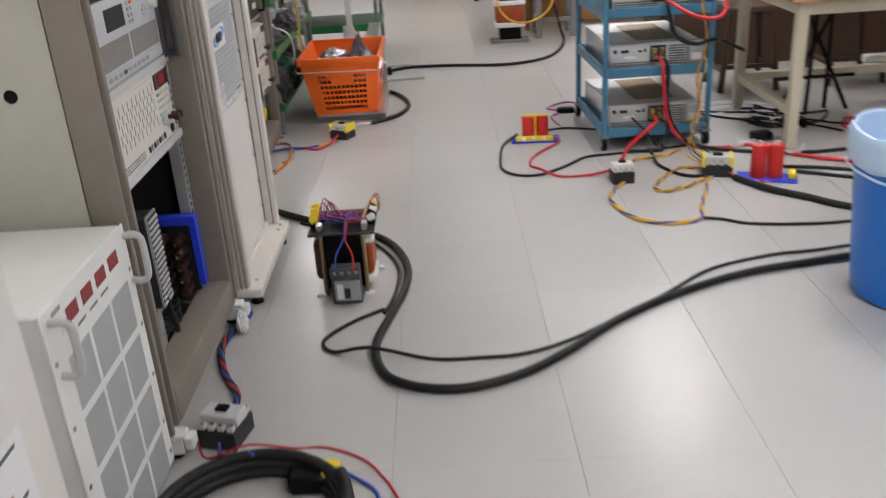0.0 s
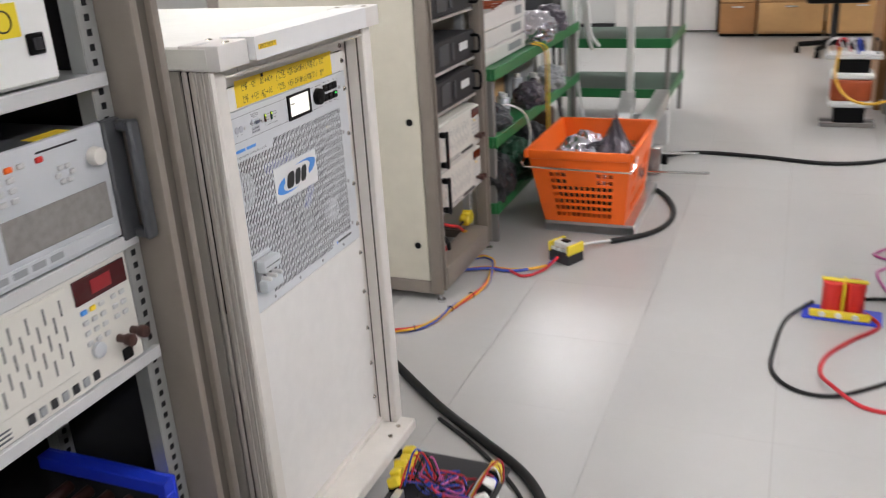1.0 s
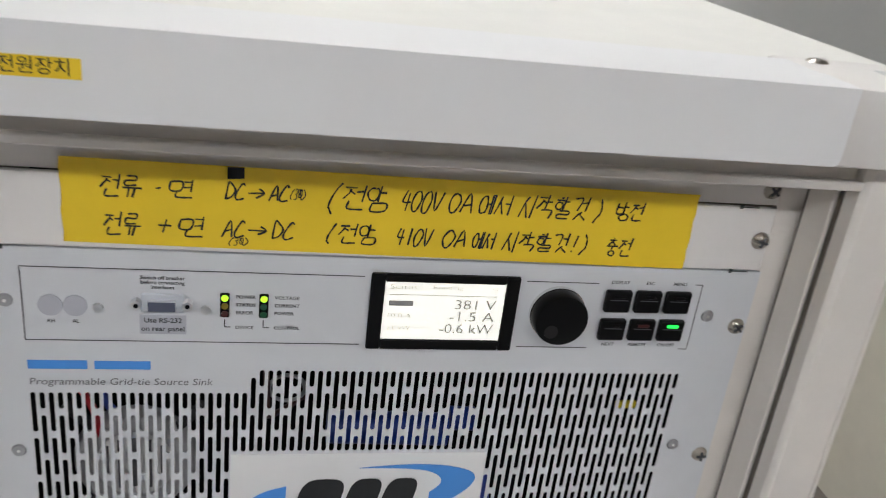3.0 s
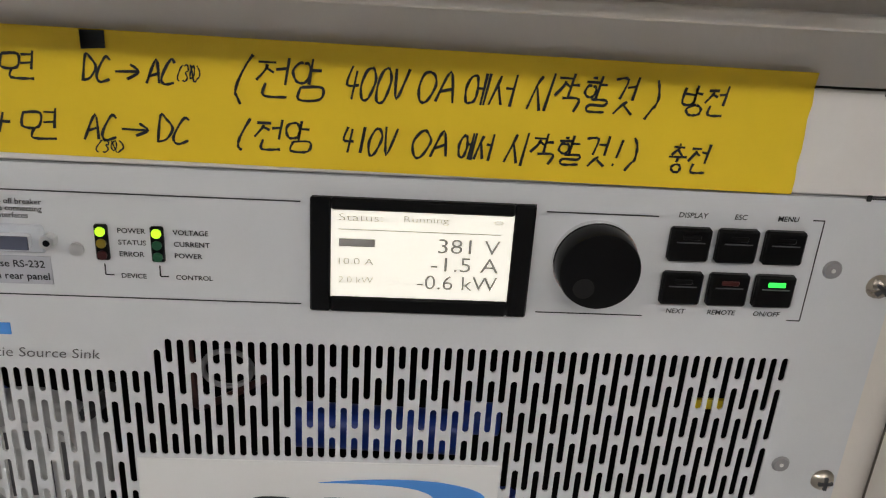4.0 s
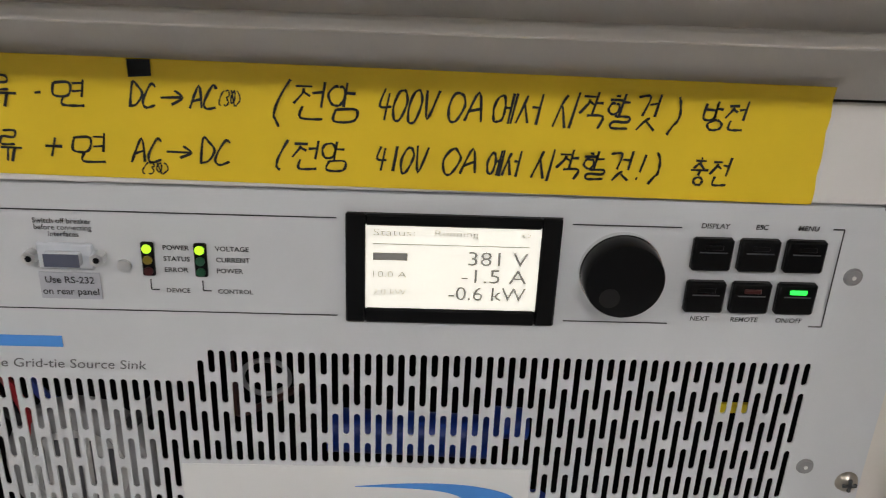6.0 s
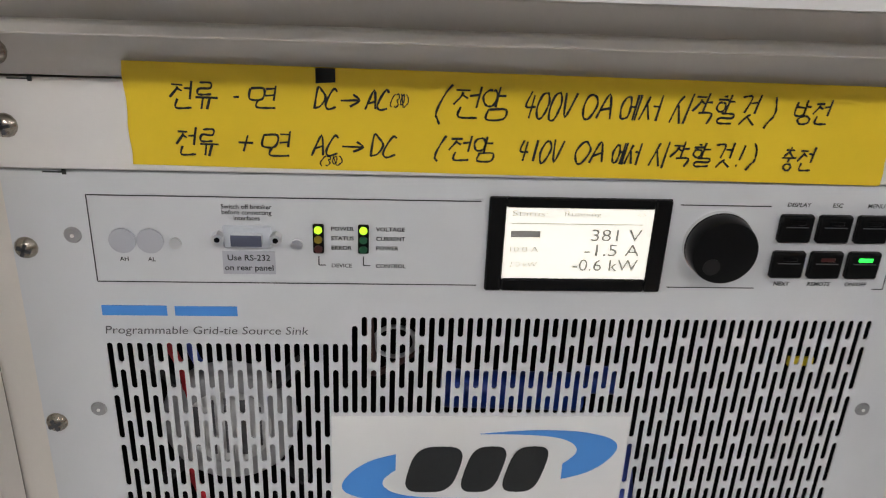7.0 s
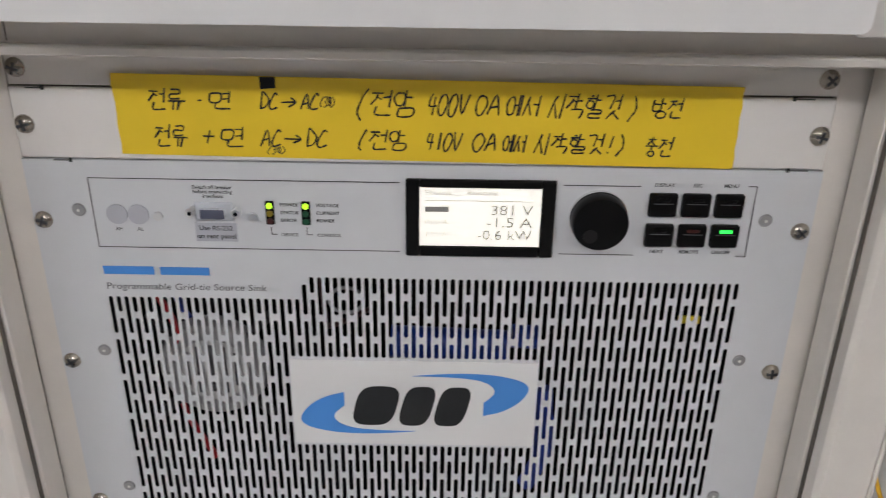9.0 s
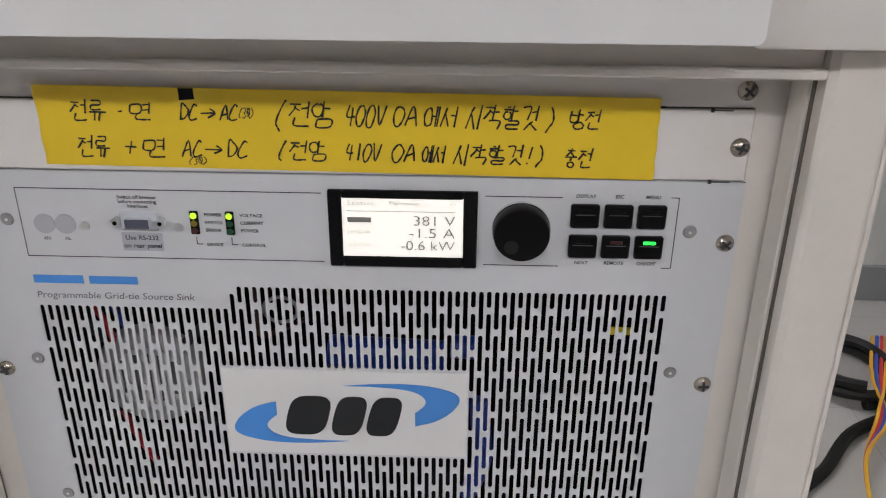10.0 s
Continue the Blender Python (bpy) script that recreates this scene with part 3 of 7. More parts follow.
line(2.635, 0.9845, 2.8255, 0.9845)
line(2.635, 0.938, 2.8255, 0.938)
line(2.635, 0.938, 2.635, 0.9845)
line(2.926, 0.9845, 2.973, 0.9845)
line(2.926, 0.938, 2.973, 0.938)
line(3.0385, 0.9855, 3.0435, 0.9855)
line(3.0435, 0.9855, 3.0435, 0.938)
line(3.0375, 0.938, 3.0435, 0.938)
R, U = (0, 1, 0), (0, 0, 1)


def word(body, size, y, z, align="LEFT", material=M_PRINT, parent=psu, x=None, stretch=1.0, shear=0.0, bold=0.014):
    return lettering(body, size, (Q if x is None else x, y, z), R, U, material, parent, align, shear, stretch=stretch, bold=bold)


for y in (2.6495, 2.6628):
    part("blind_button", cyl((PX, y, 0.9605), (PX + 0.0008, y, 0.9605), 0.0066, n=24), M_PLUG, psu, "flat grey blind plug")
word("AH", 0.0032, 2.6495, 0.9505, "CENTER")
word("AL", 0.0032, 2.6628, 0.9505, "CENTER")
for y in (2.675, 2.7345):
    part("small_screw", cyl((PX, y, 0.9595), (PX + 0.0012, y, 0.9595), 0.0030, n=14), M_ALU, psu)
for i, s in enumerate(("Switch off breaker", "before connecting", "interfaces")):
    word(s, 0.0033, 2.7105, 0.9795 - 0.0030 * i, "CENTER")
con = part("serial_connector", box(PX, PX + 0.002, 2.6985, 2.7225, 0.9575, 0.9700, 0.004), M_CLEAR, psu, "nine-pin connector under a clear cap")
part("connector_shell", box(PX + 0.002, PX + 0.006, 2.7025, 2.7185, 0.9605, 0.9672, 0.0028, segs=2), M_CLEAR, con, "clear shell")
part("connector_face", box(PX + 0.006, PX + 0.0066, 2.7030, 2.7180, 0.9608, 0.9668, 0.0015), M_SLATE, con, "slate blue connector face")
for y in (2.6962, 2.7245):
    j = part("jack_post", cyl((PX, y, 0.9636), (PX + 0.005, y, 0.9636), 0.0032, n=6), M_ALU, con)
    part("jack_hole", cyl((PX + 0.005, y, 0.9636), (PX + 0.0053, y, 0.9636), 0.0014, n=10), M_DARK, j)
tagp = part("note_sticker", box(PX + 0.0002, PX + 0.0006, 2.6975, 2.7235, 0.9430, 0.9556), M_PLUG, psu, "translucent grey printed sticker")
word("Use RS-232", 0.0045, 2.7105, 0.9521, "CENTER", M_PRINT, psu, PX + 0.0009)
word("on rear panel", 0.0045, 2.7105, 0.9466, "CENTER", M_PRINT, psu, PX + 0.0009)
for y, names, foot, cols in ((2.7452, ("POWER", "STATUS", "ERROR"), "DEVICE", (M_LEDY, M_LEDDY, M_LEDDR)), (2.7675, ("VOLTAGE", "CURRENT", "POWER"), "CONTROL", (M_LEDY, M_LEDDG, M_LEDDG))):
    bl = part("indicator_block", box(PX, PX + 0.002, y - 0.0027, y + 0.0027, 0.9555, 0.9712, 0.0006), M_BLACK, psu, "black indicator block")
    for i, m in enumerate(cols):
        z = 0.9685 - 0.0052 * i
        part("indicator_lamp", cyl((PX + 0.002, y, z), (PX + 0.0028, y, z), 0.0020, n=14), m, bl)
        word(names[i], 0.0031, y + 0.0062, z, stretch=1.05)
    line(y, 0.9535, y, 0.9485)
    line(y, 0.9485, y + 0.0035, 0.9485)
    word(foot, 0.0030, y + 0.0062, 0.9482, stretch=1.05)
def fitted(body, ya, yb, zc, cap, material, parent, x):
    """Writing brought to a given width and letter height."""
    ob = word(body, cap / 0.69, 0.0, 0.0, material=material, parent=parent, x=x, bold=0.0)
    off = BASES[root_of(parent)]
    ys = [v.co.y for v in ob.data.vertices]
    zs = [v.co.z for v in ob.data.vertices]
    for v in ob.data.vertices:
        v.co.y = ya - off.y + (v.co.y - min(ys)) * (yb - ya) / (max(ys) - min(ys))
        v.co.z = zc - off.z + (v.co.z - (min(zs) + max(zs)) / 2) * cap / (max(zs) - min(zs))
    return ob


# the display
dsp = part("display_bezel", box(PX, PX + 0.0005, 2.8302, 2.9216, 0.9366, 0.9873), M_BLACK, psu, "black display bezel")
bm = bmesh.new()
for a, b, c, d in ((2.8295, 2.8380, 0.9362, 0.9876), (2.9128, 2.9214, 0.9362, 0.9876), (2.8380, 2.9128, 0.9362, 0.9432), (2.8380, 2.9128, 0.9824, 0.9876)):
    box(PX, PX + 0.0034, a, b, c, d, 0.0008, bm)
part("bezel_frame", bm, M_BLACK, dsp)
SX = PX + 0.0020
part("screen", box(PX + 0.001, SX, 2.8378, 2.9130, 0.9430, 0.9826), M_LCD, dsp, "lit white liquid-crystal screen")
S2 = SX + 0.0004
fitted("Status:", 2.8412, 2.8590, 0.9793, 0.0032, M_LCDFAINT, dsp, S2)
fitted("Running", 2.8675, 2.8860, 0.9790, 0.0036, M_LCDFAINT, dsp, S2)
fitted("<>", 2.9045, 2.9085, 0.9793, 0.0024, M_LCDFAINT, dsp, S2)
part("screen_line", box(SX, S2, 2.8412, 2.9080, 0.9737, 0.9740), M_LCDFAINT, dsp)
part("screen_bar", box(SX, S2, 2.8412, 2.8560, 0.9663, 0.9697), M_LCDBAR, dsp, "dark highlighted field")
fitted("381 V", 2.8822, 2.9080, 0.9680, 0.0066, M_LCDINK, dsp, S2)
fitted("-1.5 A", 2.8795, 2.9080, 0.9597, 0.0066, M_LCDINK, dsp, S2)
fitted("-0.6 kW", 2.8742, 2.9080, 0.9512, 0.0066, M_LCDINK, dsp, S2)
fitted("10.0 A", 2.8412, 2.8558, 0.9597, 0.0030, M_LCDFAINT, dsp, S2)
fitted("2.0 kW", 2.8412, 2.8558, 0.9512, 0.0030, M_LCDFAINT, dsp, S2)
# knob and keys
kn = part("knob", cyl((PX + 0.002, 2.9486, 0.9634), (PX + 0.0130, 2.9486, 0.9634), 0.0176, 0.0171, n=56, bevel=0.0014), M_BLACK, psu, "large black rotary knob")
part("knob_ring", cyl((PX, 2.9486, 0.9634), (PX + 0.003, 2.9486, 0.9634), 0.0181, n=56), M_CHROME, kn)
part("finger_dimple", cyl((PX + 0.0131, 2.9425, 0.9560), (PX + 0.0133, 2.9425, 0.9560), 0.0045, n=20), M_RUBBER, kn)
for i, (a, b) in enumerate((("DISPLAY", "NEXT"), ("ESC", "REMOTE"), ("MENU", "ON/OFF"))):
    for j, s in enumerate((a, b)):
        y, z = 2.9872 + 0.0203 * i, 0.9732 - 0.0204 * j
        key = part("key", box(PX, PX + 0.004, y - 0.0087, y + 0.0087, z - 0.0076, z + 0.0076, 0.0010), M_BLACK, psu, "square black push key")
        m = M_LEDG if s == "ON/OFF" else M_LEDDR if s == "REMOTE" else M_BLACK
        part("key_crease", box(PX + 0.004, PX + 0.0043, y - 0.0060, y + 0.0060, z + 0.0012, z + 0.0017), M_DARKGREY, key)
        part("key_lamp", box(PX + 0.004, PX + 0.0047, y - 0.0038, y + 0.0038, z + 0.0028, z + 0.0050, 0.0003), m, key, "lit green bar" if s == "ON/OFF" else "")
        word(s, 0.0033, y, 0.9855 if j == 0 else 0.9407, "CENTER", shear=0.1)
# product mark: plain bars, then the descriptive line
part("brand_bar", poly([(2.6350, 0.9185), (2.6675, 0.9185), (2.6675, 0.9242), (2.6350, 0.9242)], 0.0004, x=PX + 0.0001), M_BLUEP, psu, "plain blue bar in place of the maker's mark", smooth=False)
part("brand_bar", poly([(2.6715, 0.9185), (2.7030, 0.9185), (2.7030, 0.9240), (2.6715, 0.9240)], 0.0004, x=PX + 0.0001), M_BLUEP, psu, "plain blue bar in place of the maker's mark", smooth=False)
word("Programmable Grid-tie Source Sink", 0.00665, 2.6348, 0.9097, material=M_PRINTG, shear=0.12, stretch=1.085, bold=0.0)
part("brand_bar", poly([(2.977, 0.6165), (3.041, 0.6165), (3.041, 0.6215), (2.977, 0.6215)], 0.0004, x=PX + 0.0001), M_PRINT, psu, "plain dark bar in place of the maker's mark", smooth=False)
part("brand_dot", cyl((PX, 2.9715, 0.619), (PX + 0.0006, 2.9715, 0.619), 0.0032, n=18), M_BLUEP, psu)
# emblem plate: two blue swooshes and three slanted black blocks
plate = part("emblem_plate", box(PX, PX + 0.0008, 2.7502, 2.9182, 0.7862, 0.8558, 0.0003), M_WHITESHEET, psu, "white emblem plate with blue swooshes")
PZ = PX + 0.0009


def crescent(flip):
    """A tapering swoosh: a blunt end that swells round and thins into a long tail."""
    outer = [(48, -9), (62, -4.5), (73, 3.5), (78.5, 13), (74, 19.5), (58, 24), (38, 25.5), (18, 24.8), (-1, 23)]
    inner = [(-1, 23), (18, 22.8), (38, 21.4), (49, 18.5), (54.5, 14), (55, 9.5), (52, 5.5), (48, 2)]
    path = [p for p in spline([(a, b, 0) for a, b in outer], 6)[1:]]
    back = [p for p in spline([(a, b, 0) for a, b in inner], 6)]
    s = -1 if flip else 1
    pts = [(48, -9)] + [(p.x, p.y) for p in path] + [(p.x, p.y) for p in back[1:]]
    return poly([(2.8342 - s * u / 1000, 0.8212 - s * v / 1000) for u, v in pts], 0.0004, x=PZ)


part("swoosh", crescent(False), M_BLUEP, plate, "blue swoosh", smooth=False)
part("swoosh", crescent(True), M_BLUEP, plate, "blue swoosh", smooth=False)
for y, w in ((2.7935, 0.0290), (2.8258, 0.0215), (2.8500, 0.0215)):
    sh, h, e = 0.0040, 0.0164, 0.60
    bm = bmesh.new()
    rim = []
    for k in range(28):
        cu, cv = math.cos(2 * math.pi * k / 28), math.sin(2 * math.pi * k / 28)
        u, v = w / 2 * math.copysign(abs(cu) ** e, cu), h * math.copysign(abs(cv) ** e, cv)
        rim.append(bm.verts.new((PZ + 0.0006, y + w / 2 + u + sh * v / h, 0.8195 + v)))
    bm.faces.new(rim)
    bmesh.ops.recalc_face_normals(bm, faces=bm.faces)
    part("emblem_block", bm, M_INK, plate, "slanted black rounded block", smooth=False)
# circuit breaker in the lower corner of the panel
cb = part("breaker_mount", box(PX, PX + 0.004, 2.632, 2.699, 0.637, 0.712, 0.002), M_PANEL, psu)
bk = part("circuit_breaker", box(PX + 0.004, PX + 0.014, 2.6345, 2.6955, 0.640, 0.706, 0.002), M_MIDGREY, psu, "light grey three-pole circuit breaker")
part("breaker_head", box(PX + 0.0045, PX + 0.030, 2.6345, 2.6955, 0.6815, 0.7060, 0.004, segs=2), M_BREAKER, bk)
part("breaker_foot", box(PX + 0.0045, PX + 0.030, 2.6345, 2.6955, 0.6400, 0.6660, 0.004, segs=2), M_BREAKER, bk)
part("head_slit", box(PX + 0.0300, PX + 0.0303, 2.640, 2.690, 0.6925, 0.6942), M_DARKGREY, bk)
for i in range(3):
    y = 2.6440 + 0.0195 * i
    part("breaker_lever", box(PX + 0.012, PX + 0.036, y - 0.0035, y + 0.0035, 0.6640, 0.6730, 0.002), M_WHITE, bk, "white toggle lever")
    part("lever_pocket", box(PX + 0.0135, PX + 0.0150, y + 0.005, y + 0.0115, 0.6680, 0.6790, 0.001), M_DARKGREY, bk)

# ---- handwritten tape ----
tape = thing("tape_note", (PX, 2.842, 1.0), label="strip of yellow tape with handwritten black marker notes", category="tape")
bm = bmesh.new()
TX = PX + 0.0008
edge_l = [(2.6590 + 0.0004 * math.sin(k * 1.7), 1.0005 + 0.0495 * k / 8) for k in range(9)]
edge_r = [(3.0262 + 0.0004 * math.sin(k * 2.3) - 0.0004 * k / 8, 0.9968 + 0.0505 * k / 8) for k in range(9)]
va = [bm.verts.new((TX + (0.0012 if b > 1.041 else 0), a, b)) for a, b in edge_l]
vb = [bm.verts.new((TX + (0.0012 if b > 1.041 else 0), a, b)) for a, b in edge_r]
for k in range(8):
    bm.faces.new((va[k], vb[k], vb[k + 1], va[k + 1]))
part("tape", bm, M_TAPE, tape)
JAMO = dict(j="08 98|57 45 00|46 94", n="09 01 91", r="09 89 85 05 01 91", m="08 00 80 88 08", o="59 28 05 21 50 81 95 78 59", b="09 00 90 99|05 95", s="59 36 00|46 90",
            g="09 89 70", h="39 69|07 97|55 25 12 30 60 82 75 55", c="49 59|07 97|57 34 00|45 90", eo="90 99|25 95", a="10 19|15 85", yeo="90 99|27 97|23 93", e="60 69|15 65|90 99",
            i="50 59", yu="09 99|39 30|69 50", u="09 99|59 50",
            D="10 19 58 95 61 10", C="88 59 26 02 30 91", A="00 59 90|13 74", V="09 40 99", F="39 14 94|68 60", O="59 28 04 20 60 95 78 59", I="59 50", T="18 59 86 45 82 40 11",
            P="59 27 14 32 62 84 77 59|90 09", L="99 67 34 22 31 60", K="09 47 65 63 42 00")
JAMO["arrow"], JAMO["bang"], JAMO["dash"], JAMO["plus"] = "04 94|67 94 51", "69 43|31 30", "15 85", "05 95|59 40"


def stroke(pts, w):
    path = spline(pts, 4) if len(pts) > 2 else [Vector(p) for p in pts]
    ink = bmesh.new()
    last = None
    for i, c in enumerate(path):
        d = path[min(i + 1, len(path) - 1)] - path[max(i - 1, 0)]
        n = Vector((0, -d.z, d.y)).normalized() * w * (0.5 + 0.12 * math.sin(i * 1.3 + c.y * 900))
        cur = (ink.verts.new(c + n), ink.verts.new(c - n))
        if last:
            ink.faces.new((last[0], last[1], cur[1], cur[0]))
        last = cur
    bmesh.ops.recalc_face_normals(ink, faces=ink.faces)
    part("pen_stroke", ink, M_INK, tape, smooth=False)


def glyph(code, y0, y1, z0, z1):
    """Draws one jamo or sign inside a box on the tape, with a hand's slant and shake."""
    w = 0.0010 if z1 - z0 > 0.0046 or code not in "LTPK" else 0.0006
    if code in "LTPK" and z1 - z0 < 0.008:
        w = 0.00055
    for k, run in enumerate(JAMO[code].split("|")):
        pts = []
        for p in run.split():
            u, v = int(p[0]) / 9, int(p[1]) / 9
            ju, jv = random.uniform(-0.04, 0.04), random.uniform(-0.04, 0.04)
            z = z0 + (z1 - z0) * (v + jv)
            bulge = 0.0014 if z > 1.0405 else 0.0
            pts.append((TX + 0.0004 + bulge, y0 + (y1 - y0) * (u + ju) + 0.18 * (z - z0), z))
        stroke([Vector(p) for p in pts], w)


def syllable(code, y0, y1, z0, z1):
    c, v, *f = code.split("-")
    h, d = y1 - y0, z1 - z0
    zb = z0 + d * 0.42 if f else z0
    if v in ("u", "yu"):
        zt = z0 + d * (0.62 if f else 0.5)
        glyph(c, y0 + h * 0.2, y0 + h * 0.8, zt, z1)
        glyph(v, y0, y1, z0 + d * (0.36 if f else 0.0), zt - d * 0.06)
        if f:
            glyph(f[0], y0 + h * 0.25, y0 + h * 0.75, z0, z0 + d * 0.3)
        return
    glyph(c, y0, y0 + h * 0.55, zb, z1 - d * 0.05)
    glyph(v, y0 + h * 0.5, y0 + h * 0.95, zb - d * 0.05, z1 + d * 0.05)
    if f:
        glyph(f[0], y0 + h * 0.25, y1, z0, z0 + d * 0.36)


def phrase(codes, y0, y1, zc, size):
    step = (y1 - y0) / len(codes)
    for i, c in enumerate(codes):
        a, b = y0 + step * i, y0 + step * (i + 0.86)
        if "-" in c:
            syllable(c, a, b, zc - size / 2, zc + size / 2)
        else:
            glyph(c, a, b, zc - size / 2, zc + size / 2)


TL = 2.659
for a, b, up, sz, codes in (
        (20, 42, 0, 12.5, "j-eo-n r-yu"), (48, 51.5, -0.5, 6, "dash"), (56, 69.5, 0, 10.5, "m-yeo-n"), (85, 96, 0.2, 9.5, "D C"), (97, 107, 0.2, 8, "arrow"),
        (109, 120, 0.2, 9.5, "A C"), (120, 129.5, 0.2, 6.5, "L T P K"), (140, 147, -0.4, 20, "L"), (150, 177, 0, 15, "j-eo-n o-a-m"), (183, 207, 0, 12.5, "F O O V"),
        (211, 226, 0, 11.5, "O A"), (229, 249, 0, 12, "o-e s-eo"), (254, 297, 0.2, 14.5, "s-i j-a-g h-a-r g-eo-s"), (301, 306, -0.2, 16, "K"), (315, 333, -0.2, 11.5, "b-a-o j-eo-n")):
    tilt = -0.0006 * (a / 300)
    phrase(codes.split(), TL + a / 1000, TL + b / 1000, 1.0345 + up / 1000 + tilt, sz / 1000)
for a, b, up, sz, codes in (
        (21, 41, 0, 13, "j-eo-n r-yu"), (49, 57, 0.2, 8, "plus"), (61, 75.5, 0, 12, "m-yeo-n"), (84, 96.5, 0.2, 10, "A C"), (98, 109, 0.4, 8, "arrow"), (111, 124, 0.4, 10.5, "D C"),
        (87, 99, -7.4, 5, "L T P K"), (141, 146, 0, 13, "L"), (149, 172, 0.3, 12, "j-eo-n o-a-m"), (182, 203.5, 0.2, 11, "F I O V"), (210, 225, 0.2, 10.5, "O A"), (228, 242, 0, 10, "o-e s-eo"),
        (247, 289, 0, 12, "s-i j-a-g h-a-r g-eo-s"), (290, 294, 0.3, 11, "bang"), (296, 301, 0, 15, "K"), (313, 330, -0.8, 11.5, "c-u-o j-eo-n")):
    phrase(codes.split(), TL + a / 1000, TL + b / 1000, 1.0122 + up / 1000 - 0.0016 * a / 330, sz / 1000)
for k in range(7):
    stroke([Vector((TX + 0.0018, TL + 0.0865, 1.0428 + 0.0009 * k)), Vector((TX + 0.0018, TL + 0.0955, 1.0432 + 0.0009 * k))], 0.0014)
# two marker ticks on the blank panel's edges
tick = thing("pen_marks", (PX, 2.617, 1.0), label="small black pen ticks on the panel joints", category="marks")
for y, z in ((2.6175, 1.0402), (2.6265, 0.9958), (3.056, 1.0402), (3.06, 0.9962)):
    part("tick", box(PX + 0.0002, PX + 0.0006, y - 0.001, y + 0.001, z - 0.0012, z + 0.0014, 0), M_INK, tick, smooth=False)
    part("tick", box(PX + 0.0002, PX + 0.0005, y, y + (0.012 if y > 2.7 else -0.010), z - 0.0004, z + 0.0003, 0), M_INK, tick, smooth=False)


# ---- open rack with instruments ----
def hole_strip(name, x, y0, y1, z0, z1, pitch, hole, material, parent):
    """A sheet strip facing +x with square holes and a dark channel behind it."""
    verts, faces = [], []

    def rect(a, b, c, d):
        i = len(verts)
        verts.extend([(x, a, c), (x, b, c), (x, b, d), (x, a, d)])
        faces.append((i, i + 1, i + 2, i + 3))
    yc = (y0 + y1) / 2
    n = int((z1 - z0) / pitch)
    rect(y0, yc - hole / 2, z0, z1)
    rect(yc + hole / 2, y1, z0, z1)
    z = z0
    for k in range(n):
        c = z0 + (k + 0.5) * pitch
        rect(yc - hole / 2, yc + hole / 2, z, c - hole / 2)
        z = c + hole / 2
    rect(yc - hole / 2, yc + hole / 2, z, z1)
    off = BASES[root_of(parent)]
    me = bpy.data.meshes.new(name)
    me.from_pydata([Vector(v) - off for v in verts], [], faces)
    me.materials.append(material)
    ob = new(name, me)
    ob.parent = parent
    part("rail_channel", box(x - 0.02, x - 0.006, y0 + 0.001, y1 - 0.001, z0, z1), M_CHARCOAL, ob)
    part("rail_flange", box(x - 0.03, x - 0.0003, y0 - 0.002, y0, z0, z1), material, ob)
    return ob


def rack(name, base, x0, x1, y0, y1, z0, z1, post, label, sheet_label, sill=0.09, deep=0.075, sheet=M_SAGE):
    """A tall open-front rack: grooved profile posts, side and back sheets, top, sill and floor."""
    th = thing(name, base, label=label, category="rack", group="equipment racks")
    for a, b in ((y0, y0 + post), (y1 - post, y1)):
        w = (b - a) * 0.28
        bm = box(x1 - deep, x1, a, a + w, z0, z1, 0.005, segs=2)
        box(x1 - deep, x1, b - w, b, z0, z1, 0.005, bm, segs=2)
        p = part("post", bm, M_TAUPE, th, "taupe profile post")
        # darker taupe paints in the shade down the groove
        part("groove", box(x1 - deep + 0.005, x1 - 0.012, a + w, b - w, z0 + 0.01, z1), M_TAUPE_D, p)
    for a, b in ((y0 + 0.004, y0 + 0.012), (y1 - 0.012, y1 - 0.004)):
        part("side_sheet", box(x0, x1 - deep - 0.003, a, b, z0 + 0.05, z1), sheet, th, sheet_label)
    for a, b in ((y0, y0 + 0.045), (y1 - 0.045, y1)):
        part("base_rail", box(x0, x1 - deep - 0.001, a, b, z0, z0 + 0.05, 0.004), M_TAUPE, th)
        part("back_post", box(x0 - 0.05, x0, a, b, z0, z1, 0.004), M_TAUPE, th)
    part("back_sheet", box(x0 - 0.02, x0 - 0.012, y0 + 0.046, y1 - 0.046, z0, z1), M_DARKGREY, th)
    part("top", box(x0 - 0.05, x1, y0, y1, z1, z1 + 0.05, 0.006), M_TAUPE, th)
    part("sill", box(x1 - 0.085, x1 + 0.002, y0 + post, y1 - post, z0, z0 + sill, 0.008, segs=2), M_TAUPE, th, "taupe bottom rail")
    part("floor_sheet", box(x0, x1 - 0.086, y0 + 0.046, y1 - 0.046, z0 + 0.01, z0 + 0.02), M_LIGHTGREY, th)
    return th


rk = rack("equipment_rack", (-1.05, 2.085, 0.07), -1.43, -0.685, 1.71, 2.46, 0.075, 1.85, 0.064, "taupe open-front equipment rack on casters, filled with instruments", "sage-beige side sheet")
part("side_hole", cyl((-0.86, 1.7125, 0.905), (-0.86, 1.7135, 0.905), 0.014, n=18), M_BLACK, rk, "black plugged hole")
part("inner_side", box(-1.42, -0.765, 2.443, 2.447, 0.1, 1.85), M_CHARCOAL, rk)
for y0, y1 in ((1.782, 1.815), (2.358, 2.394)):
    hole_strip("rack_rail", -0.752, y0, y1, 0.10, 1.84, 0.0222, 0.0105, M_ZINC, rk)
for x in (-1.05,):
    hole_strip("rear_rail", x, 2.395, 2.425, 0.10, 1.84, 0.0222, 0.0105, M_ZINC, rk)
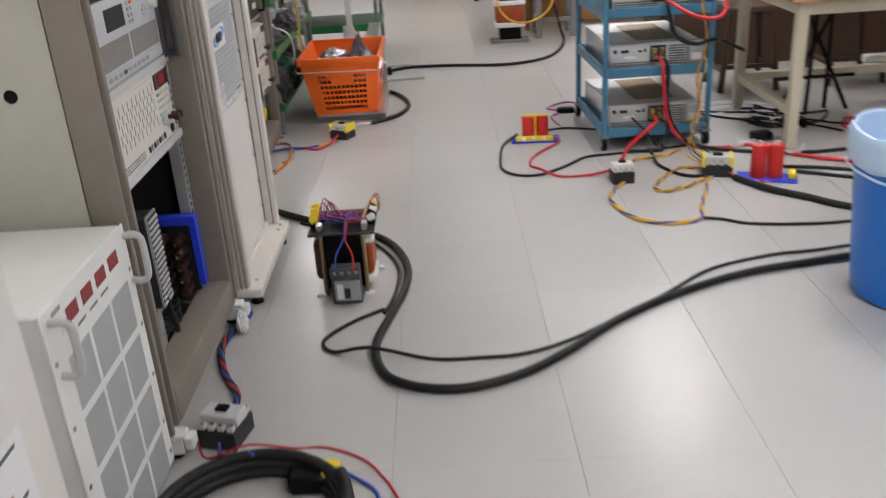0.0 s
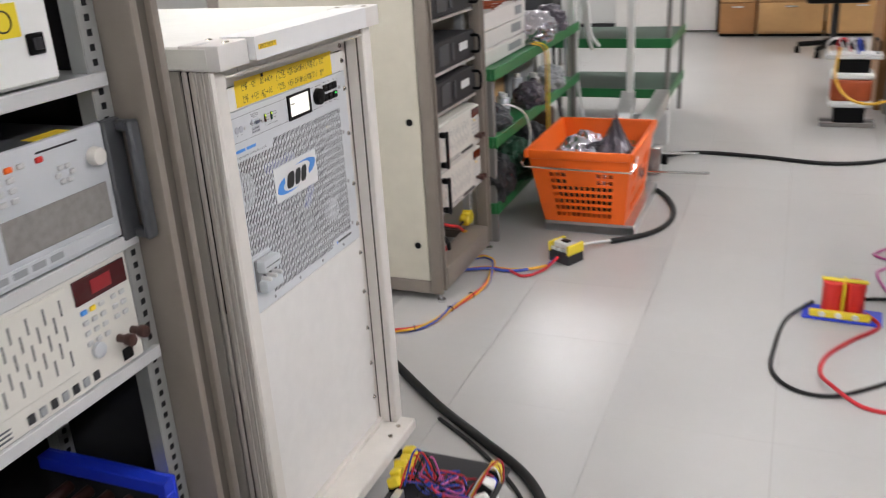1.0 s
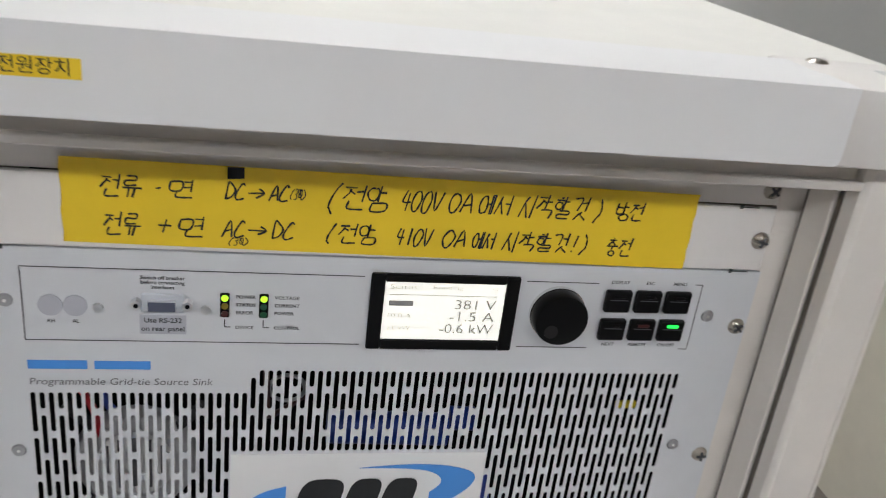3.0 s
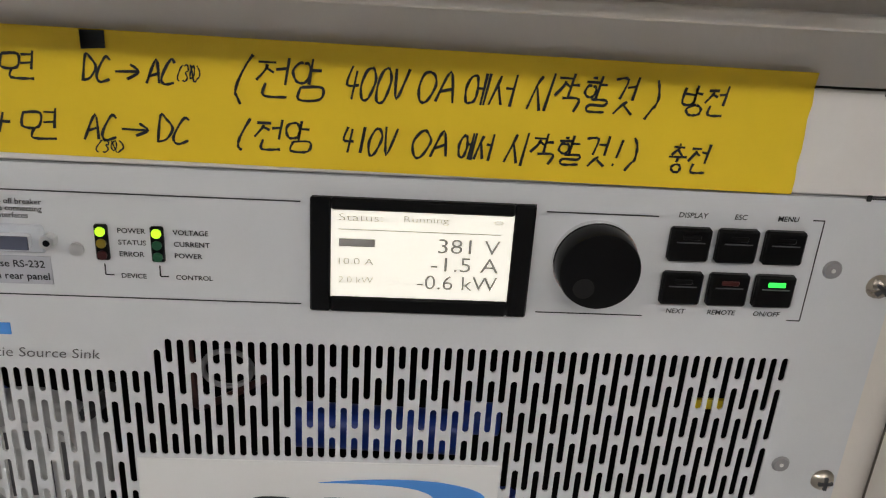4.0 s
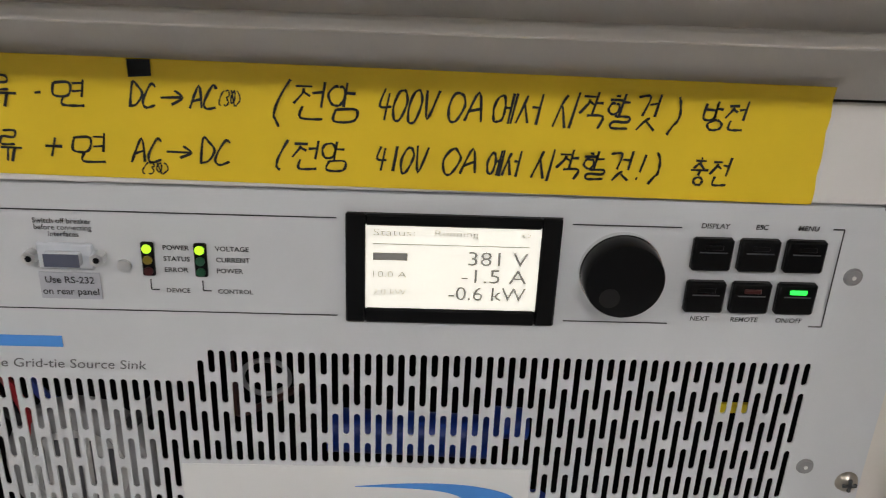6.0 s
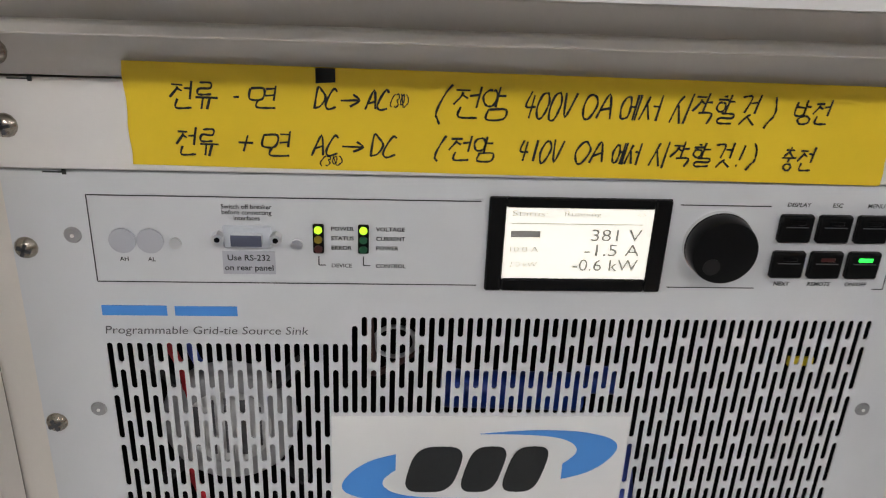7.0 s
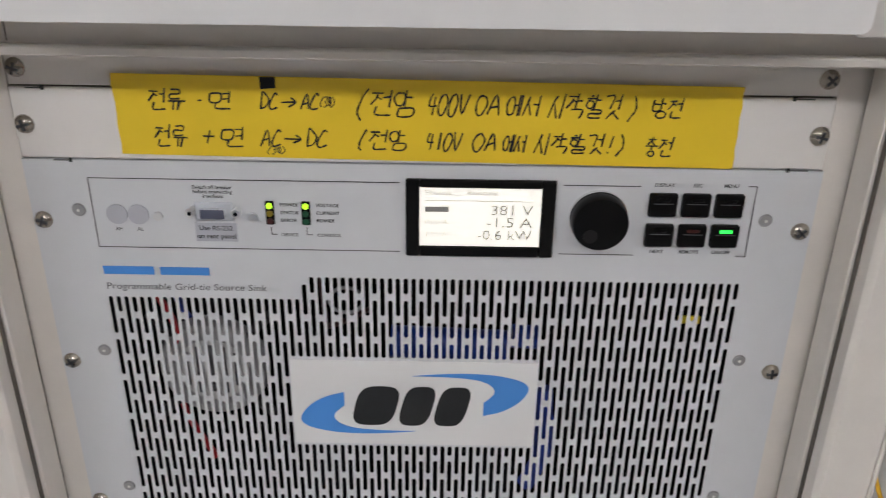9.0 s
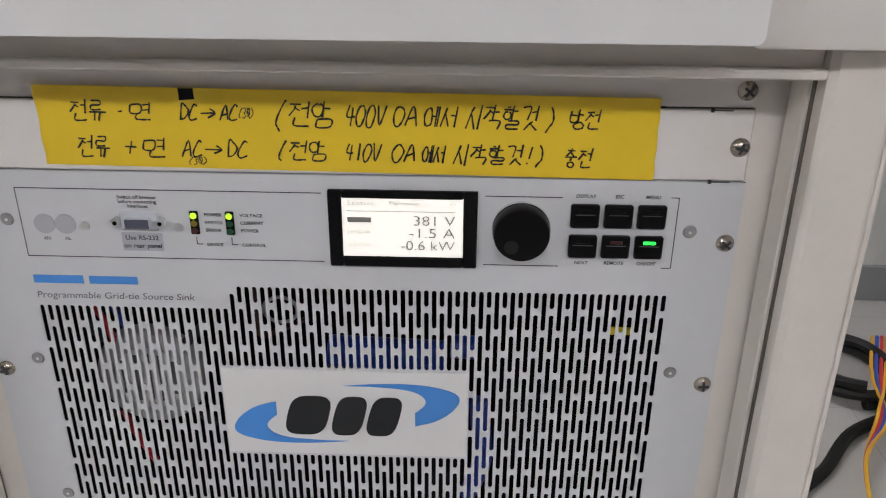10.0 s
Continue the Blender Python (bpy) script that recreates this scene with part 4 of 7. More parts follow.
for x in (-0.700, -1.38):
    for y in (1.737, 2.42):
        c = part("caster", cyl((x, y - 0.012, 0.031), (x, y + 0.012, 0.031), 0.031, n=24, bevel=0.004), M_BLACK, rk, "black caster wheel")
        part("caster_fork", box(x - 0.026, x + 0.03, y - 0.021, y - 0.014, 0.02, 0.0625, 0.004), M_WHITE, c)
        part("caster_fork", box(x - 0.026, x + 0.03, y + 0.014, y + 0.021, 0.02, 0.0625, 0.004), M_WHITE, c)
        part("caster_hood", box(x - 0.034, x + 0.036, y - 0.022, y + 0.022, 0.0635, 0.0745, 0.004), M_WHITE, c, "white plastic hood")
        part("brake_pedal", box(x + 0.030, x + 0.054, y - 0.020, y + 0.020, 0.030, 0.066, 0.007, segs=2), M_WHITE, c, "white brake pedal")
for z in (1.106, 0.846, 0.636):
    part("shelf", box(-1.36, -0.748, 1.803, 2.386, z - 0.009, z + 0.012, 0.002), M_ZINC, rk, "zinc shelf plate")
    part("shelf_lip", box(-0.748, -0.742, 1.803, 2.386, z - 0.010, z + 0.013, 0.002), M_LIGHTGREY, rk)

FX = -0.745
dv = thing("white_instrument", (-0.95, 2.06, 1.119), label="white bench instrument with a black rocker switch on a rack shelf", category="instrument")
part("case", box(-1.25, FX, 1.84, 2.30, 1.122, 1.36, 0.006), M_WHITE, dv)
part("rocker_switch", box(FX, FX + 0.006, 2.247, 2.277, 1.163, 1.192, 0.002), M_BLACK, dv)
part("rocker", box(FX + 0.006, FX + 0.010, 2.254, 2.270, 1.169, 1.186, 0.003), M_CHARCOAL, dv)
part("warning_sticker", box(FX, FX + 0.0006, 2.19, 2.243, 1.19, 1.235), M_YELLOW, dv, "yellow warning sticker")
part("sticker_ring", sweep([(FX + 0.0008, 2.216 + 0.014 * math.cos(k * 0.5), 1.212 + 0.014 * math.sin(k * 0.5)) for k in range(14)], 0.0012, 6), M_INK, dv)

el = thing("electronic_load", (-0.98, 2.12, 0.858), label="silver-grey electronic load with keypad, grilles and dark rack handles", category="instrument")
part("case", box(-1.25, FX - 0.012, 1.898, 2.350, 0.862, 1.040, 0.003), M_DARKGREY, el, "dark grey case")
part("front", box(FX - 0.012, FX, 1.893, 2.356, 0.860, 1.046, 0.005, segs=2), M_INSTR, el, "silver-grey front")
part("display_window", box(FX, FX + 0.001, 1.985, 2.113, 0.976, 1.026, 0.0005), M_CHARCOAL, el, "dark display window")
for a, b in ((1.915, 2.116), (2.134, 2.340)):
    g = part("grille", box(FX, FX + 0.0015, a, b, 0.896, 0.956, 0.001), M_GRILLE, el, "grey woven grille")
for i in range(4):
    for j in range(4):
        if i < 2 or j < 3:
            m = M_ORANGE if (i, j) == (1, 0) else M_CLEAR if (i, j) == (0, 0) else M_RED if (i, j) == (3, 0) else M_LIGHTGREY
            y, z = 2.146 + 0.0215 * i + (0.012 if i == 3 else 0), 1.022 - 0.0145 * j
            if i < 2 or j == 0:
                part("key", box(FX, FX + 0.004, y - 0.007, y + 0.007, z - 0.0042, z + 0.0042, 0.0015), m, el)
part("print_bar", box(FX, FX + 0.0005, 2.22, 2.30, 1.030, 1.033), M_PRINT, el)
for k in range(6):
    a = k * math.pi / 3
    part("cursor_key", box(FX, FX + 0.004, 2.264 + 0.014 * math.cos(a) - 0.006, 2.264 + 0.014 * math.cos(a) + 0.006, 0.990 + 0.012 * math.sin(a) - 0.004, 0.990 + 0.012 * math.sin(a) + 0.004, 0.0018), M_LIGHTGREY, el)
part("knob", cyl((FX, 2.325, 1.000), (FX + 0.016, 2.325, 1.000), 0.015, 0.0135, n=26, bevel=0.002), M_CREAM, el, "cream rotary knob")
part("lower_strip", box(FX, FX + 0.003, 1.91, 2.345, 0.868, 0.888, 0.001), M_INSTR, el)
for i in range(9):
    part("print_bar", box(FX + 0.003, FX + 0.0034, 1.93 + 0.034 * i, 1.955 + 0.034 * i, 0.873, 0.883), M_MIDGREY if i != 3 else M_PRINT, el)
hd = part("rack_ear", box(FX - 0.012, FX + 0.006, 2.352, 2.392, 0.850, 1.046, 0.003), M_DARKGREY, el, "dark grey rack ear")
bm = box(FX + 0.006, FX + 0.040, 2.372, 2.390, 0.850, 0.868, 0.004)
box(FX + 0.006, FX + 0.040, 2.372, 2.390, 1.026, 1.044, 0.004, bm)
box(FX + 0.028, FX + 0.042, 2.368, 2.392, 0.850, 1.044, 0.004, bm)
part("handle", bm, M_DARKGREY, hd, "dark grey pull handle")
part("top_sticker", box(-0.80, -0.775, 2.25, 2.32, 1.0401, 1.0408), M_TAPE, el, "small yellow sticker")

ps = thing("dc_load_unit", (-0.95, 2.12, 0.648), label="cream instrument with slotted front, red display and keypad", category="instrument")
part("case", box(-1.25, FX - 0.006, 1.90, 2.345, 0.650, 0.835, 0.003), M_MIDGREY, ps)
part("front", box(FX - 0.006, FX, 1.893, 2.350, 0.650, 0.838, 0.003), M_CREAM, ps, "cream front panel")
part("slot_panel", box(FX, FX + 0.003, 1.90, 2.212, 0.690, 0.830, 0.002), M_CREAM, ps)
for i in range(19):
    for j in range(3):
        z = 0.815 - 0.042 * j - (0.021 if i % 2 else 0)
        if z > 0.71:
            part("slot", box(FX + 0.0025, FX + 0.0034, 1.912 + 0.0158 * i, 1.9155 + 0.0158 * i, z - 0.026, z, 0.0012), M_DARKGREY, ps)
part("display_window", box(FX, FX + 0.004, 2.228, 2.340, 0.789, 0.829, 0.001), M_REDDARK, ps, "dark red display window")
part("display_digits", box(FX + 0.004, FX + 0.0045, 2.262, 2.305, 0.797, 0.820), M_REDWIN, ps, "red digits area")
for i in range(5):
    for j in range(4):
        m = M_CLEAR if (i, j) == (0, 0) else M_TAPE if (i, j) == (1, 0) else M_LIGHTGREY
        if (i, j) == (0, 0):
            m = M_BLUEP
        y, z = 2.240 + 0.019 * i + (0.008 if i > 2 else 0), 0.775 - 0.0175 * j
        if not (i > 2 and j > 2):
            part("key", box(FX, FX + 0.004, y - 0.006, y + 0.006, z - 0.004, z + 0.004, 0.0012), m, ps)
part("dial", cyl((FX, 2.252, 0.706), (FX + 0.008, 2.252, 0.706), 0.013, n=22, bevel=0.001), M_INSTR, ps, "grey input socket")
for y in (2.300, 2.332):
    t = part("terminal", cyl((FX, y, 0.702), (FX + 0.016, y, 0.702), 0.007, n=14), M_RESIST, ps, "dark red binding post")
    part("terminal_cap", cyl((FX + 0.016, y, 0.702), (FX + 0.030, y, 0.702), 0.0105, n=14, bevel=0.002), M_RESIST, t)
for i in range(7):
    part("lower_key", box(FX, FX + 0.003, 2.10 + 0.022 * i, 2.113 + 0.022 * i, 0.660, 0.675, 0.001), M_MIDGREY if i % 2 else M_CHARCOAL, ps)
for i in range(3):
    part("print_bar", box(FX, FX + 0.0006, 1.92, 2.07, 0.658 + 0.007 * i, 0.661 + 0.007 * i), M_PRINTG, ps)
part("power_switch", box(FX, FX + 0.004, 2.300, 2.322, 0.660, 0.680, 0.001), M_BLACK, ps)

bb = thing("blue_terminal_rack", (-0.88, 2.32, 0.1), label="blue plastic board with rows of brown resistors and brass ends", category="terminal board")
bm = box(-1.03, -0.735, 2.345, 2.353, 0.185, 0.404, 0.002)
box(-1.03, -0.735, 2.320, 2.345, 0.376, 0.404, 0.002, bm)
box(-0.755, -0.735, 2.320, 2.345, 0.185, 0.376, 0.002, bm)
part("frame", bm, M_BLUE, bb, "royal blue plastic frame")
part("backing", box(-1.03, -0.757, 2.335, 2.344, 0.16, 0.375), M_CHARCOAL, bb)
for j in range(5):
    for i in range(5):
        x, z = -0.785 - 0.048 * i, 0.340 - 0.039 * j
        r = part("resistor", cyl((x, 2.333, z), (x, 2.275, z), 0.0125, n=12, bevel=0.002), M_RESIST, bb, "brown resistor body")
        part("terminal", cyl((x, 2.275, z), (x, 2.262, z), 0.0055, n=10), M_BRASS, r, "brass terminal")
part("stand", box(-1.03, -0.757, 2.27, 2.345, 0.10, 0.158, 0.003), M_CHARCOAL, bb)

hs = thing("louvred_power_unit", (-0.9, 2.1, 0.095), label="charcoal metal power unit with a louvred white front", category="power supply")
part("case", box(-1.06, -0.765, 2.020, 2.094, 0.262, 0.515, 0.004), M_CHARCOAL, hs)
part("front", box(-0.765, -0.759, 2.020, 2.096, 0.262, 0.517, 0.001), M_MIDGREY, hs)
for i in range(16):
    part("louvre", box(-0.759, -0.755, 2.024, 2.093, 0.269 + 0.0152 * i, 0.2755 + 0.0152 * i, 0.001), M_LIGHTGREY, hs)
    part("louvre_gap", box(-0.7588, -0.7582, 2.025, 2.092, 0.2760 + 0.0152 * i, 0.2838 + 0.0152 * i), M_BLACK, hs)
part("bracket", box(-1.05, -0.775, 1.99, 2.150, 0.244, 0.260, 0.002), M_ZINC, hs, "bent zinc bracket")
part("bracket_leg", box(-1.05, -1.03, 2.0, 2.145, 0.095, 0.244, 0.002), M_ZINC, hs)
part("bracket_leg", box(-0.80, -0.78, 2.0, 2.05, 0.095, 0.244, 0.002), M_ZINC, hs)
cp = thing("power_plug_block", (-0.745, 2.13, 0.1), label="black plug block with blue-tipped black leads hanging in the rack", category="plug")
part("block", box(-0.800, -0.735, 2.07, 2.19, 0.097, 0.140, 0.006), M_BLACK, cp)
part("lead", sweep([(-0.84, 2.05, 0.47), (-0.79, 2.045, 0.40), (-0.765, 2.05, 0.30), (-0.755, 2.065, 0.20), (-0.76, 2.085, 0.145)], 0.0075, 8), M_RUBBER, cp)
for o in (0, 0.05):
    part("lead", sweep([(-0.92, 2.04 + o * 0.3, 0.13), (-0.85, 2.04 + o * 0.4, 0.16), (-0.79, 2.06 + o * 0.7, 0.172), (-0.77, 2.09 + o, 0.165), (-0.765, 2.10 + o, 0.135)], 0.007, 8), M_RUBBER, cp)
    part("lead_tip", sweep([(-0.767, 2.096 + o, 0.158), (-0.765, 2.10 + o, 0.138)], 0.0085, 8, smooth=False), M_BLUEWIRE, cp)
solo("coiled_lead", sweep([(-0.85 + 0.055 * math.cos(k * 0.6), 2.22 + 0.05 * math.sin(k * 0.6), 0.112 + 0.0022 * k) for k in range(40)], 0.006, 6, step=2), M_RUBBER, "coiled black lead on the rack floor", "cable")

# ---- white source with handles, beside the rack ----
ac = thing("ac_power_source", (-0.95, 1.485, 0.0), label="white steel AC power source with red displays and grey handles", category="power supply")
AX = -0.69
part("case", box(-1.30, AX - 0.004, 1.278, 1.694, 0.03, 0.628, 0.004), M_WHITE, ac, "white steel case")
part("front", box(AX - 0.004, AX, 1.274, 1.698, 0.028, 0.630, 0.004), M_WHITE, ac)
part("display_strip", box(AX, AX + 0.002, 1.34, 1.650, 0.560, 0.606, 0.001), M_WHITE, ac)
for i in range(4):
    part("red_display", box(AX + 0.002, AX + 0.004, 1.362 + 0.072 * i, 1.412 + 0.072 * i, 0.570, 0.600, 0.001), M_REDWIN, ac, "red numeric display")
for j in range(3):
    part("print_bar", box(AX, AX + 0.0006, 1.40 + 0.06 * j, 1.44 + 0.06 * j, 0.545, 0.550), M_PRINTG, ac)
part("brand_bar", box(AX, AX + 0.0006, 1.315, 1.352, 0.607, 0.616), M_MIDGREY, ac)
for j in range(4):
    for i in range(3):
        a = 1.335 + 0.112 * i
        z = 0.515 - 0.128 * j
        for k in range(22):
            zz = z - 0.0050 * k
            bm = box(AX + 0.0003, AX + 0.0012, a, a + 0.098, zz - 0.0024, zz, 0)
            part("vent_slit", bm, M_MIDGREY, ac, smooth=False)
for z in (0.53, 0.398, 0.27, 0.143, 0.06):
    for y in (1.29, 1.683):
        part("screw", cyl((AX, y, z), (AX + 0.002, y, z), 0.005, n=10), M_STEEL, ac)
for y in (1.30, 1.688):
    part("handle", sweep([(AX, y, 0.604), (AX + 0.022, y, 0.606), (AX + 0.036, y, 0.595), (AX + 0.038, y, 0.555), (AX + 0.036, y, 0.512), (AX + 0.022, y, 0.500), (AX, y, 0.502)], 0.0075, 10), M_LIGHTGREY, ac, "grey bow handle")
for x in (-1.25, -0.74):
    for y in (1.31, 1.66):
        part("foot", cyl((x, y, 0.0), (x, y, 0.03), 0.02, n=14), M_BLACK, ac)
wc = thing("white_cabinet", (-0.95, 0.85, 0.0), label="light grey steel cabinet with a printed notice on its front", category="cabinet")
part("body", box(-1.30, -0.655, 0.60, 1.155, 0.04, 1.15, 0.005), M_COVER, wc)
part("plinth", box(-1.28, -0.68, 0.62, 1.135, 0.0, 0.04), M_CHARCOAL, wc)
nt = part("notice", box(-0.655, -0.6545, 0.80, 1.075, 0.25, 0.56), M_LABEL, wc, "white printed notice")
for k in range(13):
    part("text_bar", box(-0.6545, -0.6541, 0.83, 1.05 - 0.04 * (k * 7 % 4), 0.535 - 0.021 * k, 0.542 - 0.021 * k), M_RED if k % 5 == 3 else M_PRINTG, nt)

# ---- third rack, beige with a taupe frame ----
r3 = rack("equipment_rack", (-1.28, 4.24, 0.0), -1.66, -0.872, 3.962, 4.525, 0.03, 1.85, 0.052, "beige and taupe equipment rack with open front on levelling feet", "beige side sheet", sill=0.088, deep=0.046, sheet=M_BEIGE)
for z in (0.66, 0.215, 1.1):
    part("side_hole", cyl((-0.958, 3.9605, z), (-0.958, 3.9627, z), 0.012, n=16), M_BLACK, r3, "black plugged hole")
part("door_stile", box(-1.64, -0.9205, 3.9625, 3.9662, 0.085, 1.83), M_BEIGE, r3, "beige side door panel")
hole_strip("rack_rail", -0.93, 4.432, 4.462, 0.13, 1.82, 0.0222, 0.0105, M_ZINC, r3)
hole_strip("rack_rail", -0.93, 4.020, 4.045, 0.13, 1.82, 0.0222, 0.0105, M_ZINC, r3)
for x in (-0.885, -1.62):
    for y in (3.975, 4.510):
        f = part("foot", cyl((x, y, 0.0), (x, y, 0.010), 0.016, n=16), M_CHROME, r3, "bright levelling foot")
        part("foot_stem", cyl((x, y, 0.01), (x, y, 0.03), 0.006, n=10), M_CHROME, f)
for z0, z1, kind in ((0.985, 1.09, "a"), (0.805, 0.905, "b"), (0.668, 0.772, "b")):
    d = thing("rack_drawer", (-1.1, 4.23, z0), label="dark grey rack drawer unit with a handle and white label", category="rack unit", group="rack drawers")
    part("case", box(-1.45, -0.905, 4.048, 4.432, z0, z1, 0.003), M_CHARCOAL, d)
    part("front", box(-0.905, -0.893, 4.022, 4.456, z0, z1, 0.003), M_CHARCOAL, d, "black drawer front")
    part("front_rib", box(-0.893, -0.889, 4.10, 4.19, z0 + 0.015, z1 - 0.015, 0.003), M_DARKGREY, d)
    part("front_rib", box(-0.893, -0.889, 4.22, 4.245, z0 + 0.02, z1 - 0.02, 0.003), M_DARKGREY, d)
    for sy in (4.035, 4.44):
        part("ear_screw", cyl((-0.893, sy, z1 - 0.02), (-0.890, sy, z1 - 0.02), 0.005, n=10), M_STEEL, d)
    part("handle", sweep([(-0.893, 4.425, z0 + 0.02), (-0.865, 4.425, z0 + 0.022), (-0.860, 4.425, (z0 + z1) / 2), (-0.865, 4.425, z1 - 0.022), (-0.893, 4.425, z1 - 0.02)], 0.006, 8), M_BLACK, d)
    part("name_plate", box(-0.893, -0.892, 4.30, 4.385, z0 + 0.04, z0 + 0.068), M_LABEL, d, "white name plate")
    part("shelf", box(-1.45, -0.895, 4.02, 4.46, z0 - 0.012, z0 - 0.002), M_ZINC, d)
for z0, z1 in ((0.470, 0.628), (0.305, 0.464)):
    d = thing("white_rack_unit", (-1.1, 4.23, z0), label="cream rack power unit with black edge handle", category="rack unit", group="cream rack units")
    part("case", box(-1.45, -0.895, 4.030, 4.445, z0, z1, 0.003), M_CREAM, d)
    part("front", box(-0.895, -0.880, 4.020, 4.350, z0 + 0.002, z1 - 0.002, 0.003), M_CREAM, d)
    hb = part("handle", box(-0.858, -0.848, 4.024, 4.042, z0 + 0.012, z1 - 0.012, 0.004), M_BLACK, d, "black flat bar handle")
    for hz in (z0 + 0.016, z1 - 0.036):
        part("handle_lug", box(-0.880, -0.858, 4.026, 4.040, hz, hz + 0.020, 0.003), M_BLACK, hb)
    part("control_strip", box(-0.895, -0.882, 4.352, 4.445, z0 + 0.004, z1 - 0.004, 0.002), M_CREAM, d)
    part("red_window", box(-0.882, -0.879, 4.362, 4.436, z1 - 0.042, z1 - 0.010, 0.001), M_REDDARK, d, "dark red display window")
    for i in range(4):
        for j in range(4):
            part("key", box(-0.882, -0.879, 4.364 + 0.019 * i, 4.376 + 0.019 * i, z1 - 0.058 - 0.015 * j, z1 - 0.051 - 0.015 * j, 0.001), M_TAPE if (i, j) == (1, 0) else M_LIGHTGREY, d)
    for i in range(2):
        tm = part("terminal", cyl((-0.882, 4.395 + 0.03 * i, z0 + 0.040), (-0.866, 4.395 + 0.03 * i, z0 + 0.040), 0.007, n=12), M_RESIST, d, "dark red binding post")
        part("terminal_cap", cyl((-0.866, 4.395 + 0.03 * i, z0 + 0.040), (-0.852, 4.395 + 0.03 * i, z0 + 0.040), 0.010, n=12, bevel=0.002), M_RESIST, tm)
    for i in range(15):
        for j in range(2):
            part("slot", box(-0.8805, -0.8795, 4.062 + 0.018 * i, 4.0655 + 0.018 * i, z0 + 0.052 + 0.046 * j - (0.012 if i % 2 else 0), z0 + 0.082 + 0.046 * j - (0.012 if i % 2 else 0)), M_MIDGREY, d, smooth=False)
    for i in range(6):
        part("lower_key", box(-0.880, -0.877, 4.235 + 0.021 * i, 4.248 + 0.021 * i, z0 + 0.010, z0 + 0.022, 0.001), M_CHARCOAL, d)
    for i in range(2):
        part("print_bar", box(-0.8805, -0.8795, 4.06, 4.22, z0 + 0.010 + 0.009 * i, z0 + 0.013 + 0.009 * i), M_PRINTG, d)
y3 = thing("yellow_contact_block", (-0.95, 4.30, 0.05), label="yellow taped terminal with red and yellow leads in the rack", category="terminal")
for k in range(4):
    part("block", box(-0.965, -0.925, 4.392 + 0.014 * k, 4.420 + 0.014 * k, 0.135 + 0.006 * (k % 2), 0.178 + 0.008 * (k % 3), 0.006, rot=Matrix.Rotation(0.5 - 0.35 * k, 3, "X")), M_YELLOW, y3, "folded yellow tape")
part("lead", sweep([(-0.98, 4.08, 0.24), (-0.94, 4.135, 0.238), (-0.935, 4.22, 0.20), (-0.935, 4.313, 0.162), (-0.94, 4.37, 0.125), (-0.945, 4.42, 0.10)], 0.006, 8), M_REDWIRE, y3)
part("lead", sweep([(-0.99, 4.08, 0.23), (-0.95, 4.14, 0.226), (-0.945, 4.23, 0.19), (-0.945, 4.32, 0.155), (-0.95, 4.40, 0.155)], 0.006, 8), M_RUBBER, y3)
part("lead", sweep([(-0.94, 4.36, 0.130), (-0.935, 4.404, 0.108), (-0.94, 4.43, 0.10), (-0.97, 4.44, 0.07)], 0.0075, 8), M_YELWIRE, y3)
part("lead", sweep([(-1.0, 4.07, 0.26), (-0.95, 4.105, 0.205), (-0.935, 4.165, 0.165), (-0.93, 4.182, 0.130), (-0.935, 4.168, 0.090), (-0.95, 4.11, 0.070), (-1.02, 4.06, 0.062)], 0.0085, 8), M_RUBBER, y3)
part("lead", sweep([(-1.0, 4.06, 0.24), (-0.955, 4.095, 0.190), (-0.945, 4.150, 0.155), (-0.94, 4.165, 0.128), (-0.94, 4.152, 0.096), (-0.95, 4.10, 0.082), (-1.02, 4.055, 0.072)], 0.0075, 8), M_REDWIRE, y3)

# ---- steel shelving with green trays ----
sA = thing("green_shelving", (-1.15, 5.3, 0.0), label="steel shelving with green trays, crowded with boxes and cables", category="shelf")
for z in (0.705, 0.432, 0.15):
    t = part("tray", box(-1.42, -0.862, 4.585, 6.03, z - 0.005, z + 0.004, 0.002), M_GREEN, sA, "green enamelled tray")
    bm = box(-0.872, -0.858, 4.58, 6.035, z - 0.022, z + 0.026, 0.003)
    box(-1.42, -0.872, 4.578, 4.590, z - 0.022, z + 0.026, 0.003, bm)
    part("tray_rim", bm, M_GREEN, t)
for x in (-0.885, -1.40):
    for y in (4.605, 6.01):
        part("post", box(x - 0.014, x + 0.014, y - 0.014, y + 0.014, 0.0, 0.682, 0.003), M_POSTGREY, sA)
for i, (y, z0, z1, x) in enumerate(((5.05, 0.712, 0.775, -1.0), (5.08, 0.780, 0.850, -1.01), (5.06, 0.855, 0.925, -1.0))):
    d = thing("stacked_module", (x, y, z0), label="pale grey electronics module stacked on the green shelf", category="module", group="stacked modules")
    part("case", box(x - 0.30, x + 0.06, y - 0.40 + 0.03 * i, y + 0.24, z0, z1, 0.004), M_COVER, d)
    part("front_notch", box(x + 0.058, x + 0.062, y - 0.02 + 0.05 * i, y + 0.17, z0 + 0.018, z1 - 0.015), M_MIDGREY, d)
